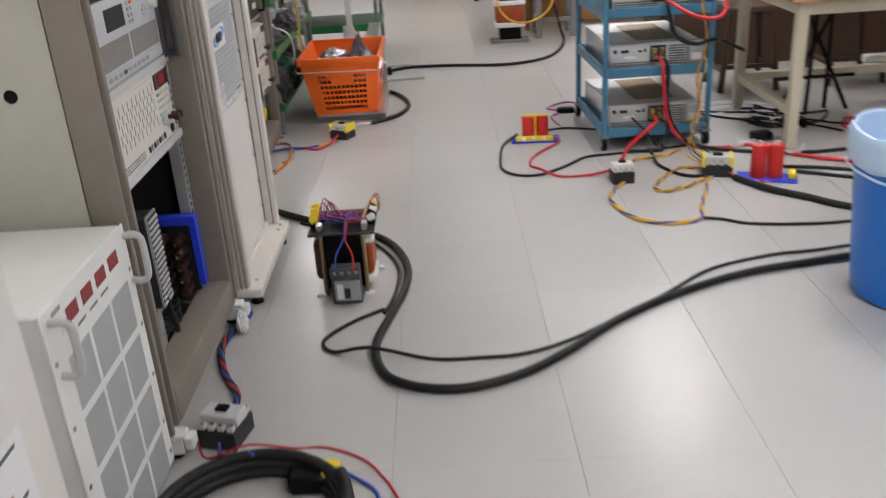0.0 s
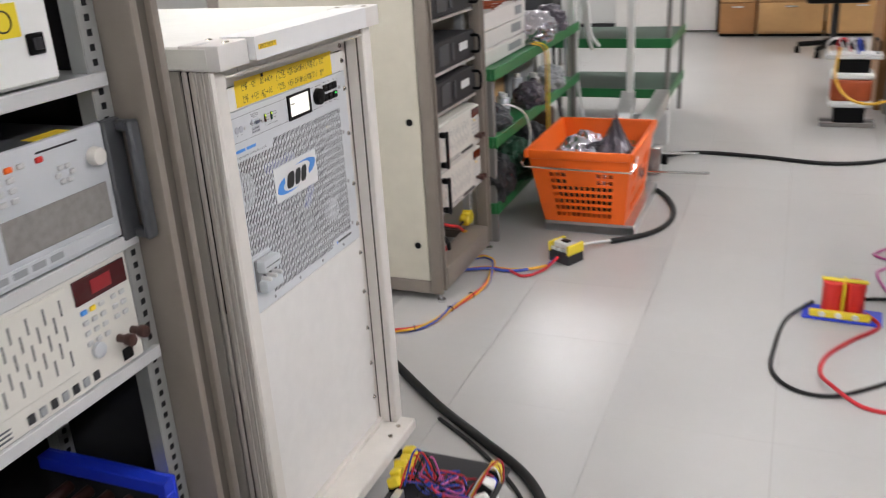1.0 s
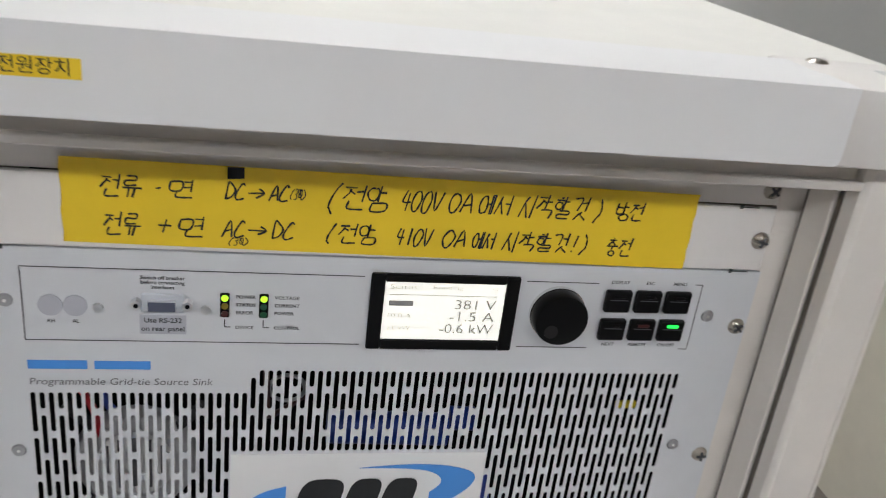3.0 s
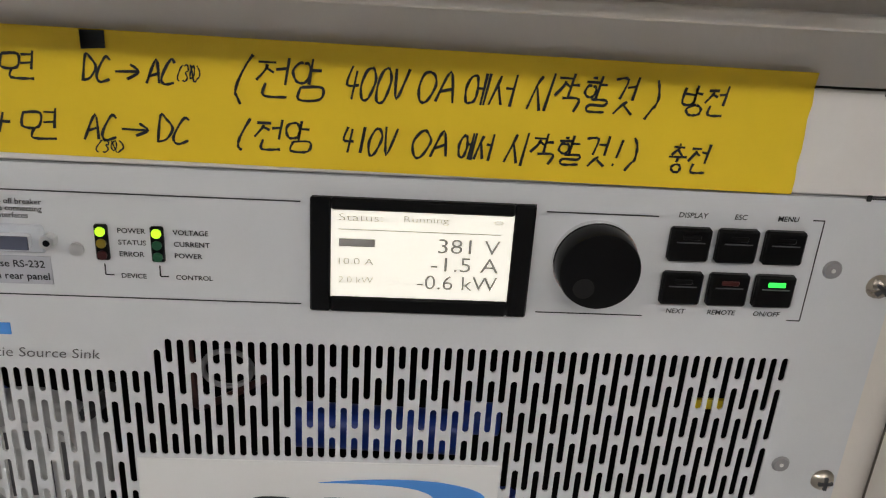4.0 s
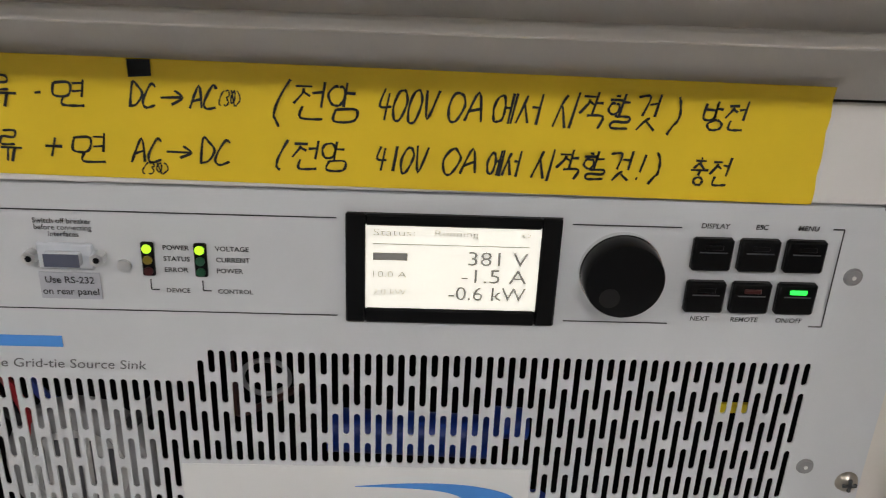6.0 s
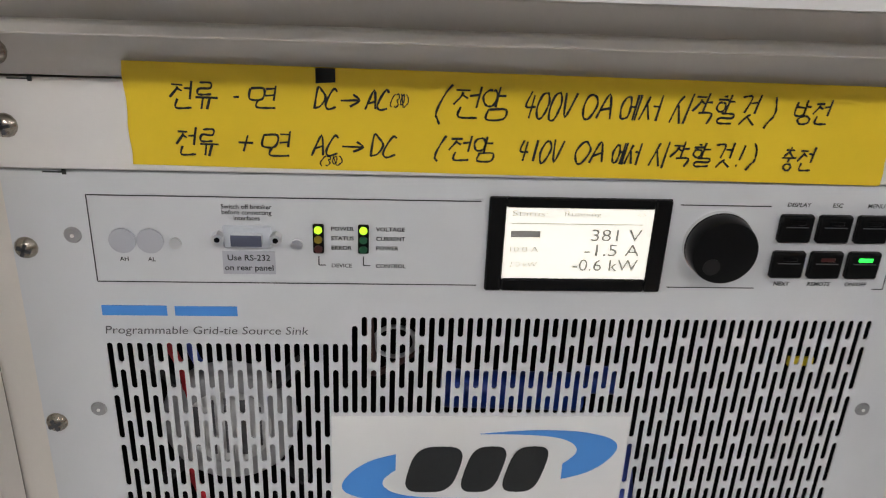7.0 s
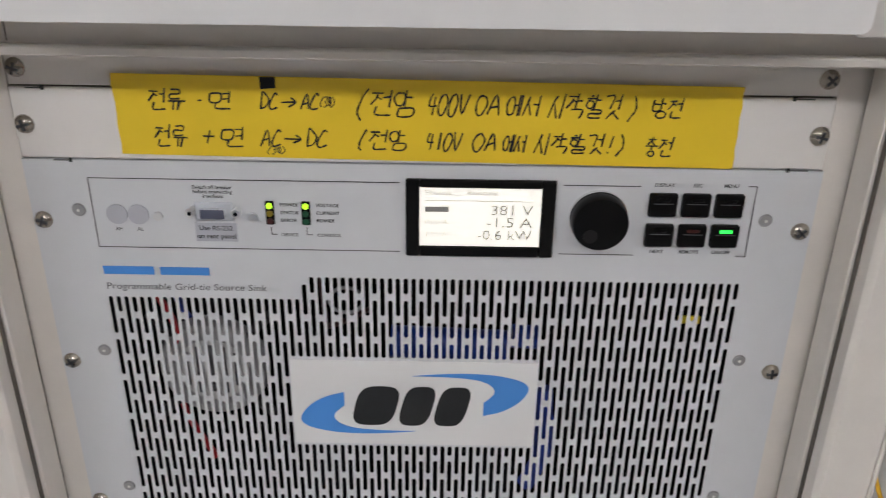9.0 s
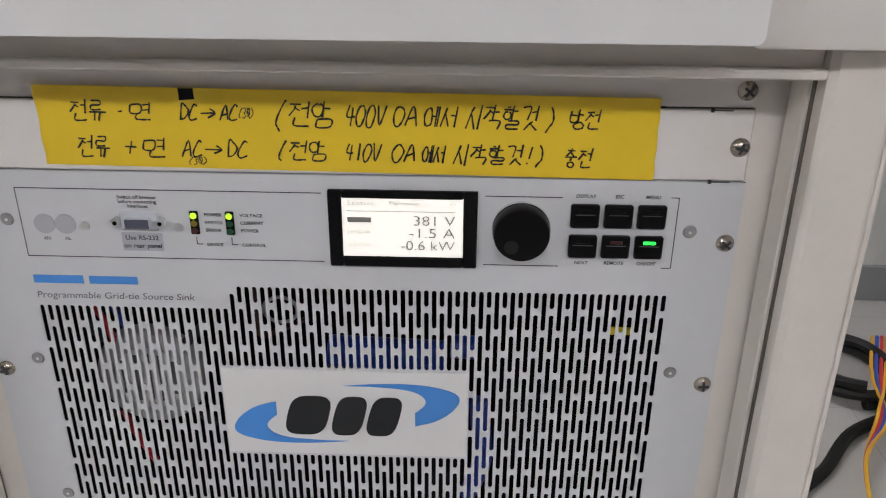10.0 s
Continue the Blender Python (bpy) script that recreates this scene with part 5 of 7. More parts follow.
for k in range(9):
    y = 5.30 + 0.075 * k
    d = thing("shelf_clutter", (-0.98, y, 0.709), label="small metal fitting lying on the green shelf", category="part", group="shelf clutter")
    s = 0.025 + 0.012 * ((k * 5) % 4)
    part("body", box(-0.98 - s + 0.03 * (k % 3), -0.98 + s + 0.03 * (k % 3), y - s, y + s * 0.8, 0.7095, 0.715 + 1.5 * s, 0.006), (M_ALU, M_MIDGREY, M_FOIL, M_CHARCOAL)[k % 4], d)
    part("cap", cyl((-0.97 + 0.03 * (k % 3), y, 0.715 + 1.5 * s), (-0.97 + 0.03 * (k % 3), y, 0.735 + 1.5 * s), s * 0.5, n=10), (M_COPPER, M_ALU, M_WHITE)[k % 3], d)
for k in range(3):
    coil_x = (-1.0, -1.16, -1.0)[k]
    solo("copper_coil", sweep([(coil_x + (0.05 + 0.002 * j) * math.cos(j * 0.7), (4.86, 5.02, 5.18)[k] + 0.06 * math.sin(j * 0.7), 0.93 + 0.0012 * j) for j in range(30)], 0.004, 6, step=2), (M_COPPER, M_YELWIRE, M_BROWNWIRE)[k], "coil of insulated wire on the stacked modules", "coil", "wire coils")
for k in range(8):
    y = 4.72 + 0.125 * k
    h = 0.06 + 0.02 * ((k * 3) % 4)
    d = thing("bottle", (-0.95 - 0.05 * (k % 2), y, 0.436), label="small pale bottle with a white cap on the green shelving", category="bottle", group="bottles on the shelf")
    x = -0.95 - 0.05 * (k % 2)
    part("body", cyl((x, y, 0.4365), (x, y, 0.436 + h), 0.028, 0.026, n=14, bevel=0.004), (M_ALU, M_MIDGREY, M_CLEAR)[k % 3], d)
    part("cap", cyl((x, y, 0.436 + h), (x, y, 0.456 + h), 0.015, n=12, bevel=0.002), M_WHITE, d)
for y0, y1, z1, m in ((4.66, 4.98, 0.605, M_DARKGREY), (5.02, 5.30, 0.66, M_WOODL), (5.36, 5.8, 0.60, M_MIDGREY)):
    solo("shelf_box", box(-1.36, -1.05, y0, y1, 0.4365, z1, 0.006), m, "plain carton pushed back on the shelf", "box", "shelf boxes")
for k, (y, w, h, m) in enumerate(((5.40, 0.10, 0.10, M_ALU), (5.50, 0.08, 0.07, M_CREAM), (5.62, 0.16, 0.12, M_WHITE), (5.84, 0.12, 0.17, M_DARKGREY))):
    d = thing("metal_housing", (-1.0, y, 0.709), label="open metal housing standing on a green shelf tray", category="housing", group="housings on the shelf")
    part("shell", box(-1.12, -0.93, y - w / 2, y + w / 2, 0.7095, 0.709 + h, 0.005), m, d)
    part("opening", box(-0.93, -0.9285, y - w * 0.35, y + w * 0.35, 0.72, 0.70 + h), M_CHARCOAL, d)
for k in range(6):
    y = 5.35 + 0.11 * k
    d = thing("small_part", (-0.94, y, 0.436), label="small bare-metal part on the middle green tray", category="part", group="parts on the shelf")
    part("body", cyl((-0.94, y, 0.4365), (-0.94, y, 0.47 + 0.012 * (k % 3)), 0.03, 0.022, n=12, bevel=0.003), (M_ALU, M_CHARCOAL, M_COPPER)[k % 3], d)
    part("stem", cyl((-0.94, y, 0.47 + 0.012 * (k % 3)), (-0.92, y + 0.01, 0.53), 0.007, n=8), M_STEEL, d)
for k in range(4):
    y = 5.35 + 0.17 * k
    solo("dark_carton", box(-1.34, -0.93 - 0.05 * (k % 2), y - 0.07, y + 0.07, 0.1545, 0.25 + 0.04 * (k % 3), 0.006), (M_CHARCOAL, M_DARKGREY, M_WOODD, M_DKGREEN)[k], "dark carton on the lowest green tray", "carton", "cartons on the bottom tray")
solo("dark_drum", cyl((-1.05, 4.78, 0.1545), (-1.05, 4.78, 0.33), 0.11, n=28, bevel=0.01), M_DKGREEN, "dark green round drum on the bottom shelf", "drum")
solo("dark_drum", cyl((-1.07, 5.12, 0.1545), (-1.07, 5.12, 0.30), 0.12, n=28, bevel=0.01), M_CHARCOAL, "black round drum on the bottom shelf", "drum")
for k in range(2):
    y = 5.40 + 0.05 * k
    solo("hanging_cable", sweep([(-0.87, y - 0.25, 0.745), (-0.84, y - 0.16, 0.71), (-0.845, y - 0.10, 0.60), (-0.85, y - 0.08, 0.40 - 0.05 * k), (-0.86, y - 0.04, 0.2)], 0.0038, 8), (M_YELWIRE, M_YELLOW, M_YELWIRE)[k], "yellow cable hanging down from the shelf", "cable", "hanging cables")
solo("white_lead", sweep([(-0.96, 4.78, 0.52), (-0.90, 4.86, 0.53), (-0.84, 4.92, 0.48), (-0.83, 4.97, 0.38), (-0.85, 5.0, 0.30)], 0.005, 6), M_WHITE, "thin white lead drooping from the shelf", "cable", "hanging cables")
wf = thing("steel_rack_stand", (-0.78, 6.25, 0.0), label="tall white painted steel frame beside the shelving", category="frame")
for x, y in ((-0.911, 6.07), (-0.652, 6.45)):
    part("post", box(x - 0.02, x + 0.02, y - 0.02, y + 0.02, 0, 1.7, 0.004), M_WHITE, wf)
d = Vector((0.259, 0.38, 0))
part("rail", sweep([(-0.911, 6.07, 1.2), (-0.652, 6.45, 1.2)], 0.015, 8, smooth=False), M_WHITE, wf)
part("rail", sweep([(-0.911, 6.07, 0.06), (-0.652, 6.45, 0.06)], 0.015, 8, smooth=False), M_WHITE, wf)
for k in range(2):
    a = 0.018 * k
    solo("white_tube", sweep([(-1.02 + a, 5.90, 0.88), (-0.93 + a, 5.96, 0.93 - a), (-0.86 + a, 6.02, 0.88), (-0.835 + a, 6.06, 0.77), (-0.825 + a, 6.08, 0.66), (-0.80 + 2 * a, 6.10, 0.57 + a)], 0.011, 8), M_WHITE, "white plastic tube drooping beside the frame post", "tube", "white tubes")
for k in range(3):
    solo("white_tube", sweep([(-1.00, 5.95 + 0.03 * k, 1.02 + 0.02 * k), (-0.86, 6.05 + 0.03 * k, 1.05 + 0.02 * k), (-0.72, 6.22 + 0.04 * k, 1.10 + 0.02 * k), (-0.60, 6.35, 1.16 + 0.02 * k)], 0.010, 8), M_WHITE, "white plastic tube running off above the shelving", "tube", "white tubes")
sB = thing("green_trolley", (-0.7, 6.95, 0.0), label="green steel shelving trolley with empty trays", category="shelf")
for z in (0.235, 0.535, 0.86):
    t = part("tray", box(-1.30, -0.45, 6.62, 7.28, z - 0.006, z + 0.003, 0.002), M_DKGREEN, sB, "green enamelled tray")
    bm = box(-1.30, -0.444, 6.612, 6.624, z - 0.035, z + 0.02, 0.003)
    box(-0.456, -0.444, 6.624, 7.28, z - 0.035, z + 0.02, 0.003, bm)
    part("tray_rim", bm, M_GREEN, t)
for x in (-0.465, -1.28):
    for y in (6.64, 7.26):
        part("post", cyl((x, y, 0), (x, y, 1.5), 0.014, n=12), M_POSTGREY, sB)
for k in range(5):
    x = -1.25 + 0.07 * k
    solo("grey_hose", sweep([(x, 6.55, 1.3), (x + 0.02, 6.56, 0.9), (x - 0.02, 6.52, 0.5), (x + 0.03, 6.50, 0.1), (x + 0.10, 6.46, 0.02)], 0.010, 8), (M_MIDGREY, M_WHITE, M_CHARCOAL)[k % 3], "hose hanging down behind the shelving", "hose", "hanging hoses")
for i, (x, y) in enumerate(((-0.60, 5.95), (-0.46, 6.0))):
    d = thing("aluminium_profile", (x, y, 0.0), label="long square aluminium profile lying on a trestle behind the basket", category="profile", group="aluminium profiles")
    rz = Matrix.Rotation(math.radians(8 - 6 * i), 3, "Z")
    part("bar", box(x - 0.04, x + 0.04, y - 0.45, y + 0.55, 0.19, 0.27, 0.003, rot=rz), M_ALU, d)
    part("end_block", box(x - 0.035, x + 0.035, y - 0.470 - 0.0, y - 0.455, 0.195, 0.265, 0.003), M_WOOD if i else M_MIDGREY, d)
    part("support", box(x - 0.05, x + 0.05, y - 0.30, y - 0.24, 0.0, 0.188, 0.004), M_LIGHTGREY, d)
    part("support", box(x - 0.05, x + 0.05, y + 0.30, y + 0.36, 0.0, 0.188, 0.004), M_LIGHTGREY, d)
cl = thing("steel_clamp", (-0.38, 5.75, 0.0), label="chrome steel clamp stand lying on the floor", category="clamp")
part("jaw", box(-0.45, -0.36, 5.70, 5.78, 0.0, 0.14, 0.004), M_ALU, cl)
part("rod", sweep([(-0.42, 5.74, 0.10), (-0.18, 5.78, 0.10)], 0.007, 8, smooth=False), M_CHROME, cl)
part("rod", sweep([(-0.42, 5.68, 0.02), (-0.12, 5.70, 0.02)], 0.007, 8, smooth=False), M_CHROME, cl)
part("knob", cyl((-0.36, 5.74, 0.07), (-0.33, 5.74, 0.07), 0.025, n=16), M_BLACK, cl)

# ---- orange basket on a heatsink ----
hk = thing("heatsink", (-0.525, 5.09, 0.0), label="finned aluminium heatsink block lying under the basket", category="heatsink")
part("plate", box(-0.715, -0.335, 4.775, 5.42, 0.036, 0.050, 0.001), M_ALU, hk)
for i in range(38):
    x = -0.713 + 0.01015 * i
    part("fin", box(x, x + 0.0035, 4.775, 5.42, 0.0, 0.036), M_ALU, hk)
bs = thing("basket", (-0.555, 5.05, 0.05), label="orange plastic basket with wire handles holding bagged parts", category="basket")
BT, BB = (-0.775, -0.345, 4.735, 5.335, 0.368), (-0.712, -0.375, 4.775, 5.28, 0.052)


def basket_wall(c0, c1, rows, n, solid):
    """One sloping wall as a grid with openings; c0, c1: lower and upper corners."""
    bm = bmesh.new()
    a0, b0, a1, b1 = (Vector(p) for p in (*c0, *c1))
    nrm = (b0 - a0).cross(a1 - a0).normalized() * 0.0035

    def at(u, v):
        return (a0 + (b0 - a0) * u) * (1 - v) + (a1 + (b1 - a1) * u) * v

    def cell(u0, u1, v0, v1):
        p = [at(u0, v0), at(u1, v0), at(u1, v1), at(u0, v1)]
        f = [bm.verts.new(q + nrm) for q in p]
        g = [bm.verts.new(q - nrm) for q in p]
        bm.faces.new(f)
        bm.faces.new(g[::-1])
        for i in range(4):
            j = (i + 1) % 4
            bm.faces.new((g[i], g[j], f[j], f[i]))
    us = [0.0, 0.16] + [0.16 + 0.68 * k / n for k in range(1, n + 1)] + [1.0]
    vs = [0.0, 0.08]
    for k in range(rows):
        vs += [0.08 + 0.66 * (k + 0.65) / rows, 0.08 + 0.66 * (k + 1) / rows]
    vs.append(1.0)
    for vi in range(len(vs) - 1):
        opening = 1 <= vi < len(vs) - 2 and vi % 2 == 1
        if not opening:
            cell(0, 1, vs[vi], vs[vi + 1])
            continue
        row = (vi - 1) // 2
        cell(0, us[1], vs[vi], vs[vi + 1])
        cell(us[-2], 1, vs[vi], vs[vi + 1])
        for k in range(n):
            u0, u1 = us[1 + k], us[2 + k]
            mid = 0.25 < (k + 0.5) / n < 0.75 and row >= rows - 2
            cell(u0, u1 if (mid and solid) else u0 + (u1 - u0) * 0.24, vs[vi], vs[vi + 1])
    bmesh.ops.recalc_face_normals(bm, faces=bm.faces)
    return bm


def lo(i, j):
    return (BB[i], BB[j], BB[4])


def hi(i, j):
    return (BT[i], BT[j], BT[4])


part("front_wall", basket_wall((lo(0, 2), lo(1, 2)), (hi(0, 2), hi(1, 2)), 7, 11, True), M_ORANGE, bs, smooth=False)
part("back_wall", basket_wall((lo(1, 3), lo(0, 3)), (hi(1, 3), hi(0, 3)), 7, 11, True), M_ORANGE, bs, smooth=False)
part("side_wall", basket_wall((lo(1, 2), lo(1, 3)), (hi(1, 2), hi(1, 3)), 3, 15, True), M_ORANGE, bs, smooth=False)
part("side_wall", basket_wall((lo(0, 3), lo(0, 2)), (hi(0, 3), hi(0, 2)), 3, 15, True), M_ORANGE, bs, smooth=False)
part("bottom", box(BB[0], BB[1], BB[2], BB[3], 0.0505, 0.058), M_ORANGE, bs)
bm = box(BT[0] - 0.014, BT[0] + 0.004, BT[2] - 0.012, BT[3] + 0.012, 0.335, 0.372, 0.006, segs=2)
box(BT[1] - 0.004, BT[1] + 0.014, BT[2] - 0.012, BT[3] + 0.012, 0.335, 0.372, 0.006, bm, segs=2)
box(BT[0] + 0.004, BT[1] - 0.004, BT[2] - 0.012, BT[2] + 0.005, 0.335, 0.372, 0.006, bm, segs=2)
box(BT[0] + 0.004, BT[1] - 0.004, BT[3] - 0.005, BT[3] + 0.012, 0.335, 0.372, 0.006, bm, segs=2)
part("rim", bm, M_ORANGE, bs, "thick orange rim")
part("wire_handle", sweep([(-0.79, 4.80, 0.345), (-0.795, 4.735, 0.325), (-0.79, 4.708, 0.308), (-0.74, 4.704, 0.305), (-0.38, 4.704, 0.300), (-0.335, 4.708, 0.305), (-0.328, 4.74, 0.325), (-0.332, 4.80, 0.345)], 0.0045, 8), M_CHROME, bs, "chrome wire handle")


def crumpled(name, c, s, material, label, seed, peak=0.0):
    """A creased plastic bag: a ball pulled about by noise, drawn up to a tied neck."""
    t = bmesh.new()
    bmesh.ops.create_icosphere(t, subdivisions=4, radius=1.0)
    for v in t.verts:
        p = v.co.copy()
        n = noise.noise(p * 2.3 + Vector((seed, 0, 0))) * 0.28 + noise.noise(p * 6 + Vector((0, seed, 0))) * 0.12
        p *= 1 + n
        if peak and p.z > 0.2:
            k = (p.z - 0.2)
            p.x *= max(0.12, 1 - k * 1.0)
            p.y *= max(0.12, 1 - k * 1.0)
            p.z += peak * k
        if p.z < -0.75:
            p.z = -0.75
        v.co = Vector((c[0] + p.x * s[0], c[1] + p.y * s[1], c[2] + p.z * s[2]))
    return solo(name, t, material, label, "bag", "bagged parts", smooth=False)


crumpled("film_bag", (-0.62, 5.0, 0.255), (0.11, 0.16, 0.10), M_FOIL, "silver antistatic bag of parts in the basket", 3)
crumpled("film_bag", (-0.47, 5.06, 0.225), (0.11, 0.15, 0.15), M_FOILD, "purple-grey plastic bag with a tied neck in the basket", 8, 0.55)
crumpled("film_bag", (-0.63, 5.20, 0.20), (0.10, 0.09, 0.13), M_FOIL, "silver antistatic bag of parts in the basket", 5)
crumpled("film_bag", (-0.50, 4.90, 0.245), (0.11, 0.08, 0.06), M_FOIL, "silver antistatic bag of parts in the basket", 11)

for cx, cy, cz, sx, sy, sz, m, seed, words in (
        (-0.93, 4.72, 0.50, 0.085, 0.10, 0.065, M_DARKGREY, 41, "dark grey wrapped bundle on the middle shelf tray"),
        (-0.91, 5.24, 0.49, 0.07, 0.09, 0.070, M_FOILD, 43, "purple-grey film bag on the middle shelf tray"),
        (-0.92, 5.62, 0.50, 0.08, 0.10, 0.075, M_MIDGREY, 47, "grey wrapped bundle on the middle shelf tray"),
        (-0.93, 4.70, 0.245, 0.10, 0.12, 0.115, M_CHARCOAL, 53, "black bag on the bottom shelf tray"),
        (-0.92, 5.00, 0.240, 0.10, 0.13, 0.110, M_DKGREEN, 59, "dark green bag on the bottom shelf tray"),
        (-0.93, 5.32, 0.235, 0.09, 0.12, 0.105, M_CHARCOAL, 61, "black bag on the bottom shelf tray"),
        (-0.93, 5.42, 0.775, 0.10, 0.12, 0.085, M_FOIL, 67, "silver film bag on the top shelf tray"),
        (-0.95, 5.72, 0.770, 0.10, 0.10, 0.080, M_FOILD, 71, "purple-grey film bag on the top shelf tray")):
    crumpled("film_bag", (cx, cy, cz), (sx, sy, sz), m, words, seed)
crumpled("dark_bag", (-0.545, 4.94, 0.145), (0.150, 0.135, 0.105), M_CHARCOAL, "dark bag of parts at the bottom of the basket", 31)


# ---- contactors and capacitor boards on the floor ----
def contactor(x, y, rz, body, w=0.07, d=0.075, h=0.07, label="", cover=None, group="contactors"):
    th = thing("contactor", (x, y, 0), rz, label, "contactor", group, world=False)
    part("base", box(-w / 2, w / 2, -d / 2, d / 2, 0, h * 0.62, 0.003), M_CHARCOAL, th)
    part("housing", box(-w / 2, w / 2, -d * 0.28, d * 0.28, h * 0.62, h, 0.004), body, th)
    for i in range(4):
        xx = -w / 2 + w * (i + 0.5) / 4
        for s in (-1, 1):
            part("terminal", box(xx - w * 0.09, xx + w * 0.09, s * d * 0.30, s * d * 0.47, h * 0.62, h * 0.78, 0.002), M_LIGHTGREY, th)
            part("terminal_screw", cyl((xx, s * d * 0.39, h * 0.78), (xx, s * d * 0.39, h * 0.82), w * 0.06, n=8), M_STEEL, th)
    part("armature", box(-w * 0.16, w * 0.16, -d * 0.12, d * 0.12, h, h * 1.1, 0.002), M_BLACK, th)
    if cover:
        part("tape_band", box(-w / 2 - 0.002, -w / 2 + w * 0.11, -d / 2 - 0.002, d / 2 + 0.002, h * 0.5, h * 1.04, 0.004), cover, th, "yellow taped end")
        part("tape_band", box(w / 2 - w * 0.11, w / 2 + 0.002, -d / 2 - 0.002, d / 2 + 0.002, h * 0.5, h * 1.04, 0.004), cover, th, "yellow taped end")
    return th


contactor(-0.590, 1.805, -14, M_LIGHTGREY, 0.10, 0.105, 0.085, "grey four-pole contactor on the floor beside the rack")
contactor(-0.545, 4.465, -28, M_LIGHTGREY, 0.105, 0.09, 0.078, "grey contactor with yellow taped ends on the floor", M_YELLOW)
contactor(0.742, 3.515, 2, M_WHITE, 0.092, 0.085, 0.085, "white and grey breaker block wired on the floor")
contactor(1.155, 3.535, -14, M_LIGHTGREY, 0.125, 0.10, 0.085, "contactor wrapped in yellow tape on the floor", M_YELLOW)


def cap_board(x, y, rz, n, h, label, lying=False):
    th = thing("capacitor_board", (x, y, 0), rz, label, "capacitor board", "capacitor boards", world=False)
    part("tray", box(-0.12, 0.12, -0.055, 0.055, 0.0, 0.008, 0.003), M_BLUE, th, "blue plastic base")
    for i in range(2):
        xx = -0.035 + 0.066 * i
        c = part("capacitor", cyl((xx, 0.012 * (i - 0.5), 0.008), (xx, 0.012 * (i - 0.5), h), 0.032, n=24, bevel=0.004), M_RED, th, "red capacitor can")
        if not lying:
            part("stud", cyl((xx, 0.012 * (i - 0.5), h), (xx, 0.012 * (i - 0.5), h + 0.014), 0.009, n=12), M_WHITE, c)
    if lying:
        part("strap", box(-0.072, 0.068, -0.012, 0.012, h, h + 0.006, 0.003), M_YELLOW, th, "yellow tape strap")
        part("strap", box(-0.006, 0.002, -0.034, 0.034, 0.03, h + 0.004, 0.002), M_YELLOW, th)
        part("strap", box(-0.10, 0.085, -0.052, -0.036, 0.008, 0.035, 0.005), M_YELLOW, th, "yellow taped terminals")
        for i in range(3):
            part("terminal", cyl((-0.06 + 0.05 * i, -0.056, 0.022), (-0.06 + 0.05 * i, -0.04, 0.022), 0.01, n=10), M_WHITE, th)
    else:
        part("tape_wrap", box(0.085, 0.115, -0.03, 0.03, 0.008, 0.04, 0.006), M_YELLOW, th)
    return th


cap_board(0.45, 4.20, -4, 2, 0.125, "two red capacitors strapped with yellow tape on a blue board", True)
cap_board(1.335, 3.44, -20, 2, 0.150, "two red capacitors standing on a blue board")

# ---- transformers ----
tf = thing("transformer", (-0.352, 2.66, 0.0), label="black transformer with front breaker and tangled wires on top", category="transformer")
part("core", box(-0.417, -0.295, 2.585, 2.755, 0.02, 0.205, 0.004), M_BLACK, tf, "black laminated core")
for x in (-0.429, -0.294):
    part("clamp_strip", box(x, x + 0.011, 2.568, 2.765, 0.0, 0.208, 0.003), M_BRONZE, tf, "aged brass clamp strip")
part("winding", box(-0.300, -0.262, 2.605, 2.74, 0.05, 0.165, 0.02, segs=3), M_COPPER, tf, "copper winding")
part("insulation", box(-0.305, -0.256, 2.600, 2.745, 0.165, 0.190, 0.012, segs=2), M_WHITE, tf)
part("insulation", box(-0.305, -0.256, 2.600, 2.745, 0.022, 0.050, 0.012, segs=2), M_WHITE, tf)
part("winding", box(-0.458, -0.400, 2.605, 2.74, 0.04, 0.185, 0.02, segs=3), M_RESIST, tf, "dark winding")
part("top_plate", box(-0.466, -0.250, 2.58, 2.80, 0.208, 0.216, 0.002), M_CHARCOAL, tf, "black terminal plate")
for x, y in ((-0.445, 2.572), (-0.262, 2.765), (-0.445, 2.765), (-0.285, 2.572)):
    part("angle_foot", box(x - 0.012, x + 0.020, y - 0.012, y + 0.012, 0.0, 0.010, 0.002), M_WHITE, tf, "white angle foot")
for x in (-0.430, -0.282):
    part("bracket", box(x - 0.009, x + 0.009, 2.598, 2.632, 0.216, 0.240, 0.002), M_ALU, tf)
    part("bracket", box(x - 0.009, x + 0.009, 2.690, 2.712, 0.216, 0.232, 0.002), M_BLACK, tf)
random.seed(4)
for x, m in ((-0.450, M_YELLOW), (-0.262, M_BLACK)):
    part("terminal_block", box(x - 0.014, x + 0.012, 2.640, 2.735, 0.216, 0.236, 0.004), M_BLACK, tf, "black terminal block")
    for k in range(6):
        y = 2.648 + 0.017 * k
        rot = Matrix.Rotation(random.uniform(-0.7, 0.7), 3, "X") @ Matrix.Rotation(random.uniform(-0.6, 0.6), 3, "Y")
        mm = M_YELLOW if m is M_YELLOW else (M_WHITE, M_BLACK, M_WHITE, M_BLUE, M_BLACK, M_YELLOW)[k]
        part("wire_tape", box(x - 0.014, x + 0.014, y - 0.011, y + 0.011, 0.230 + 0.006 * (k % 2), 0.252 + 0.008 * (k % 3), 0.004, rot=rot), mm, tf, "folded tape on a wire joint")
WM = (M_BLUEWIRE, M_REDWIRE, M_RUBBER, M_BLUEWIRE, M_REDWIRE, M_RUBBER, M_PINKWIRE, M_REDWIRE, M_BLUEWIRE, M_RUBBER)
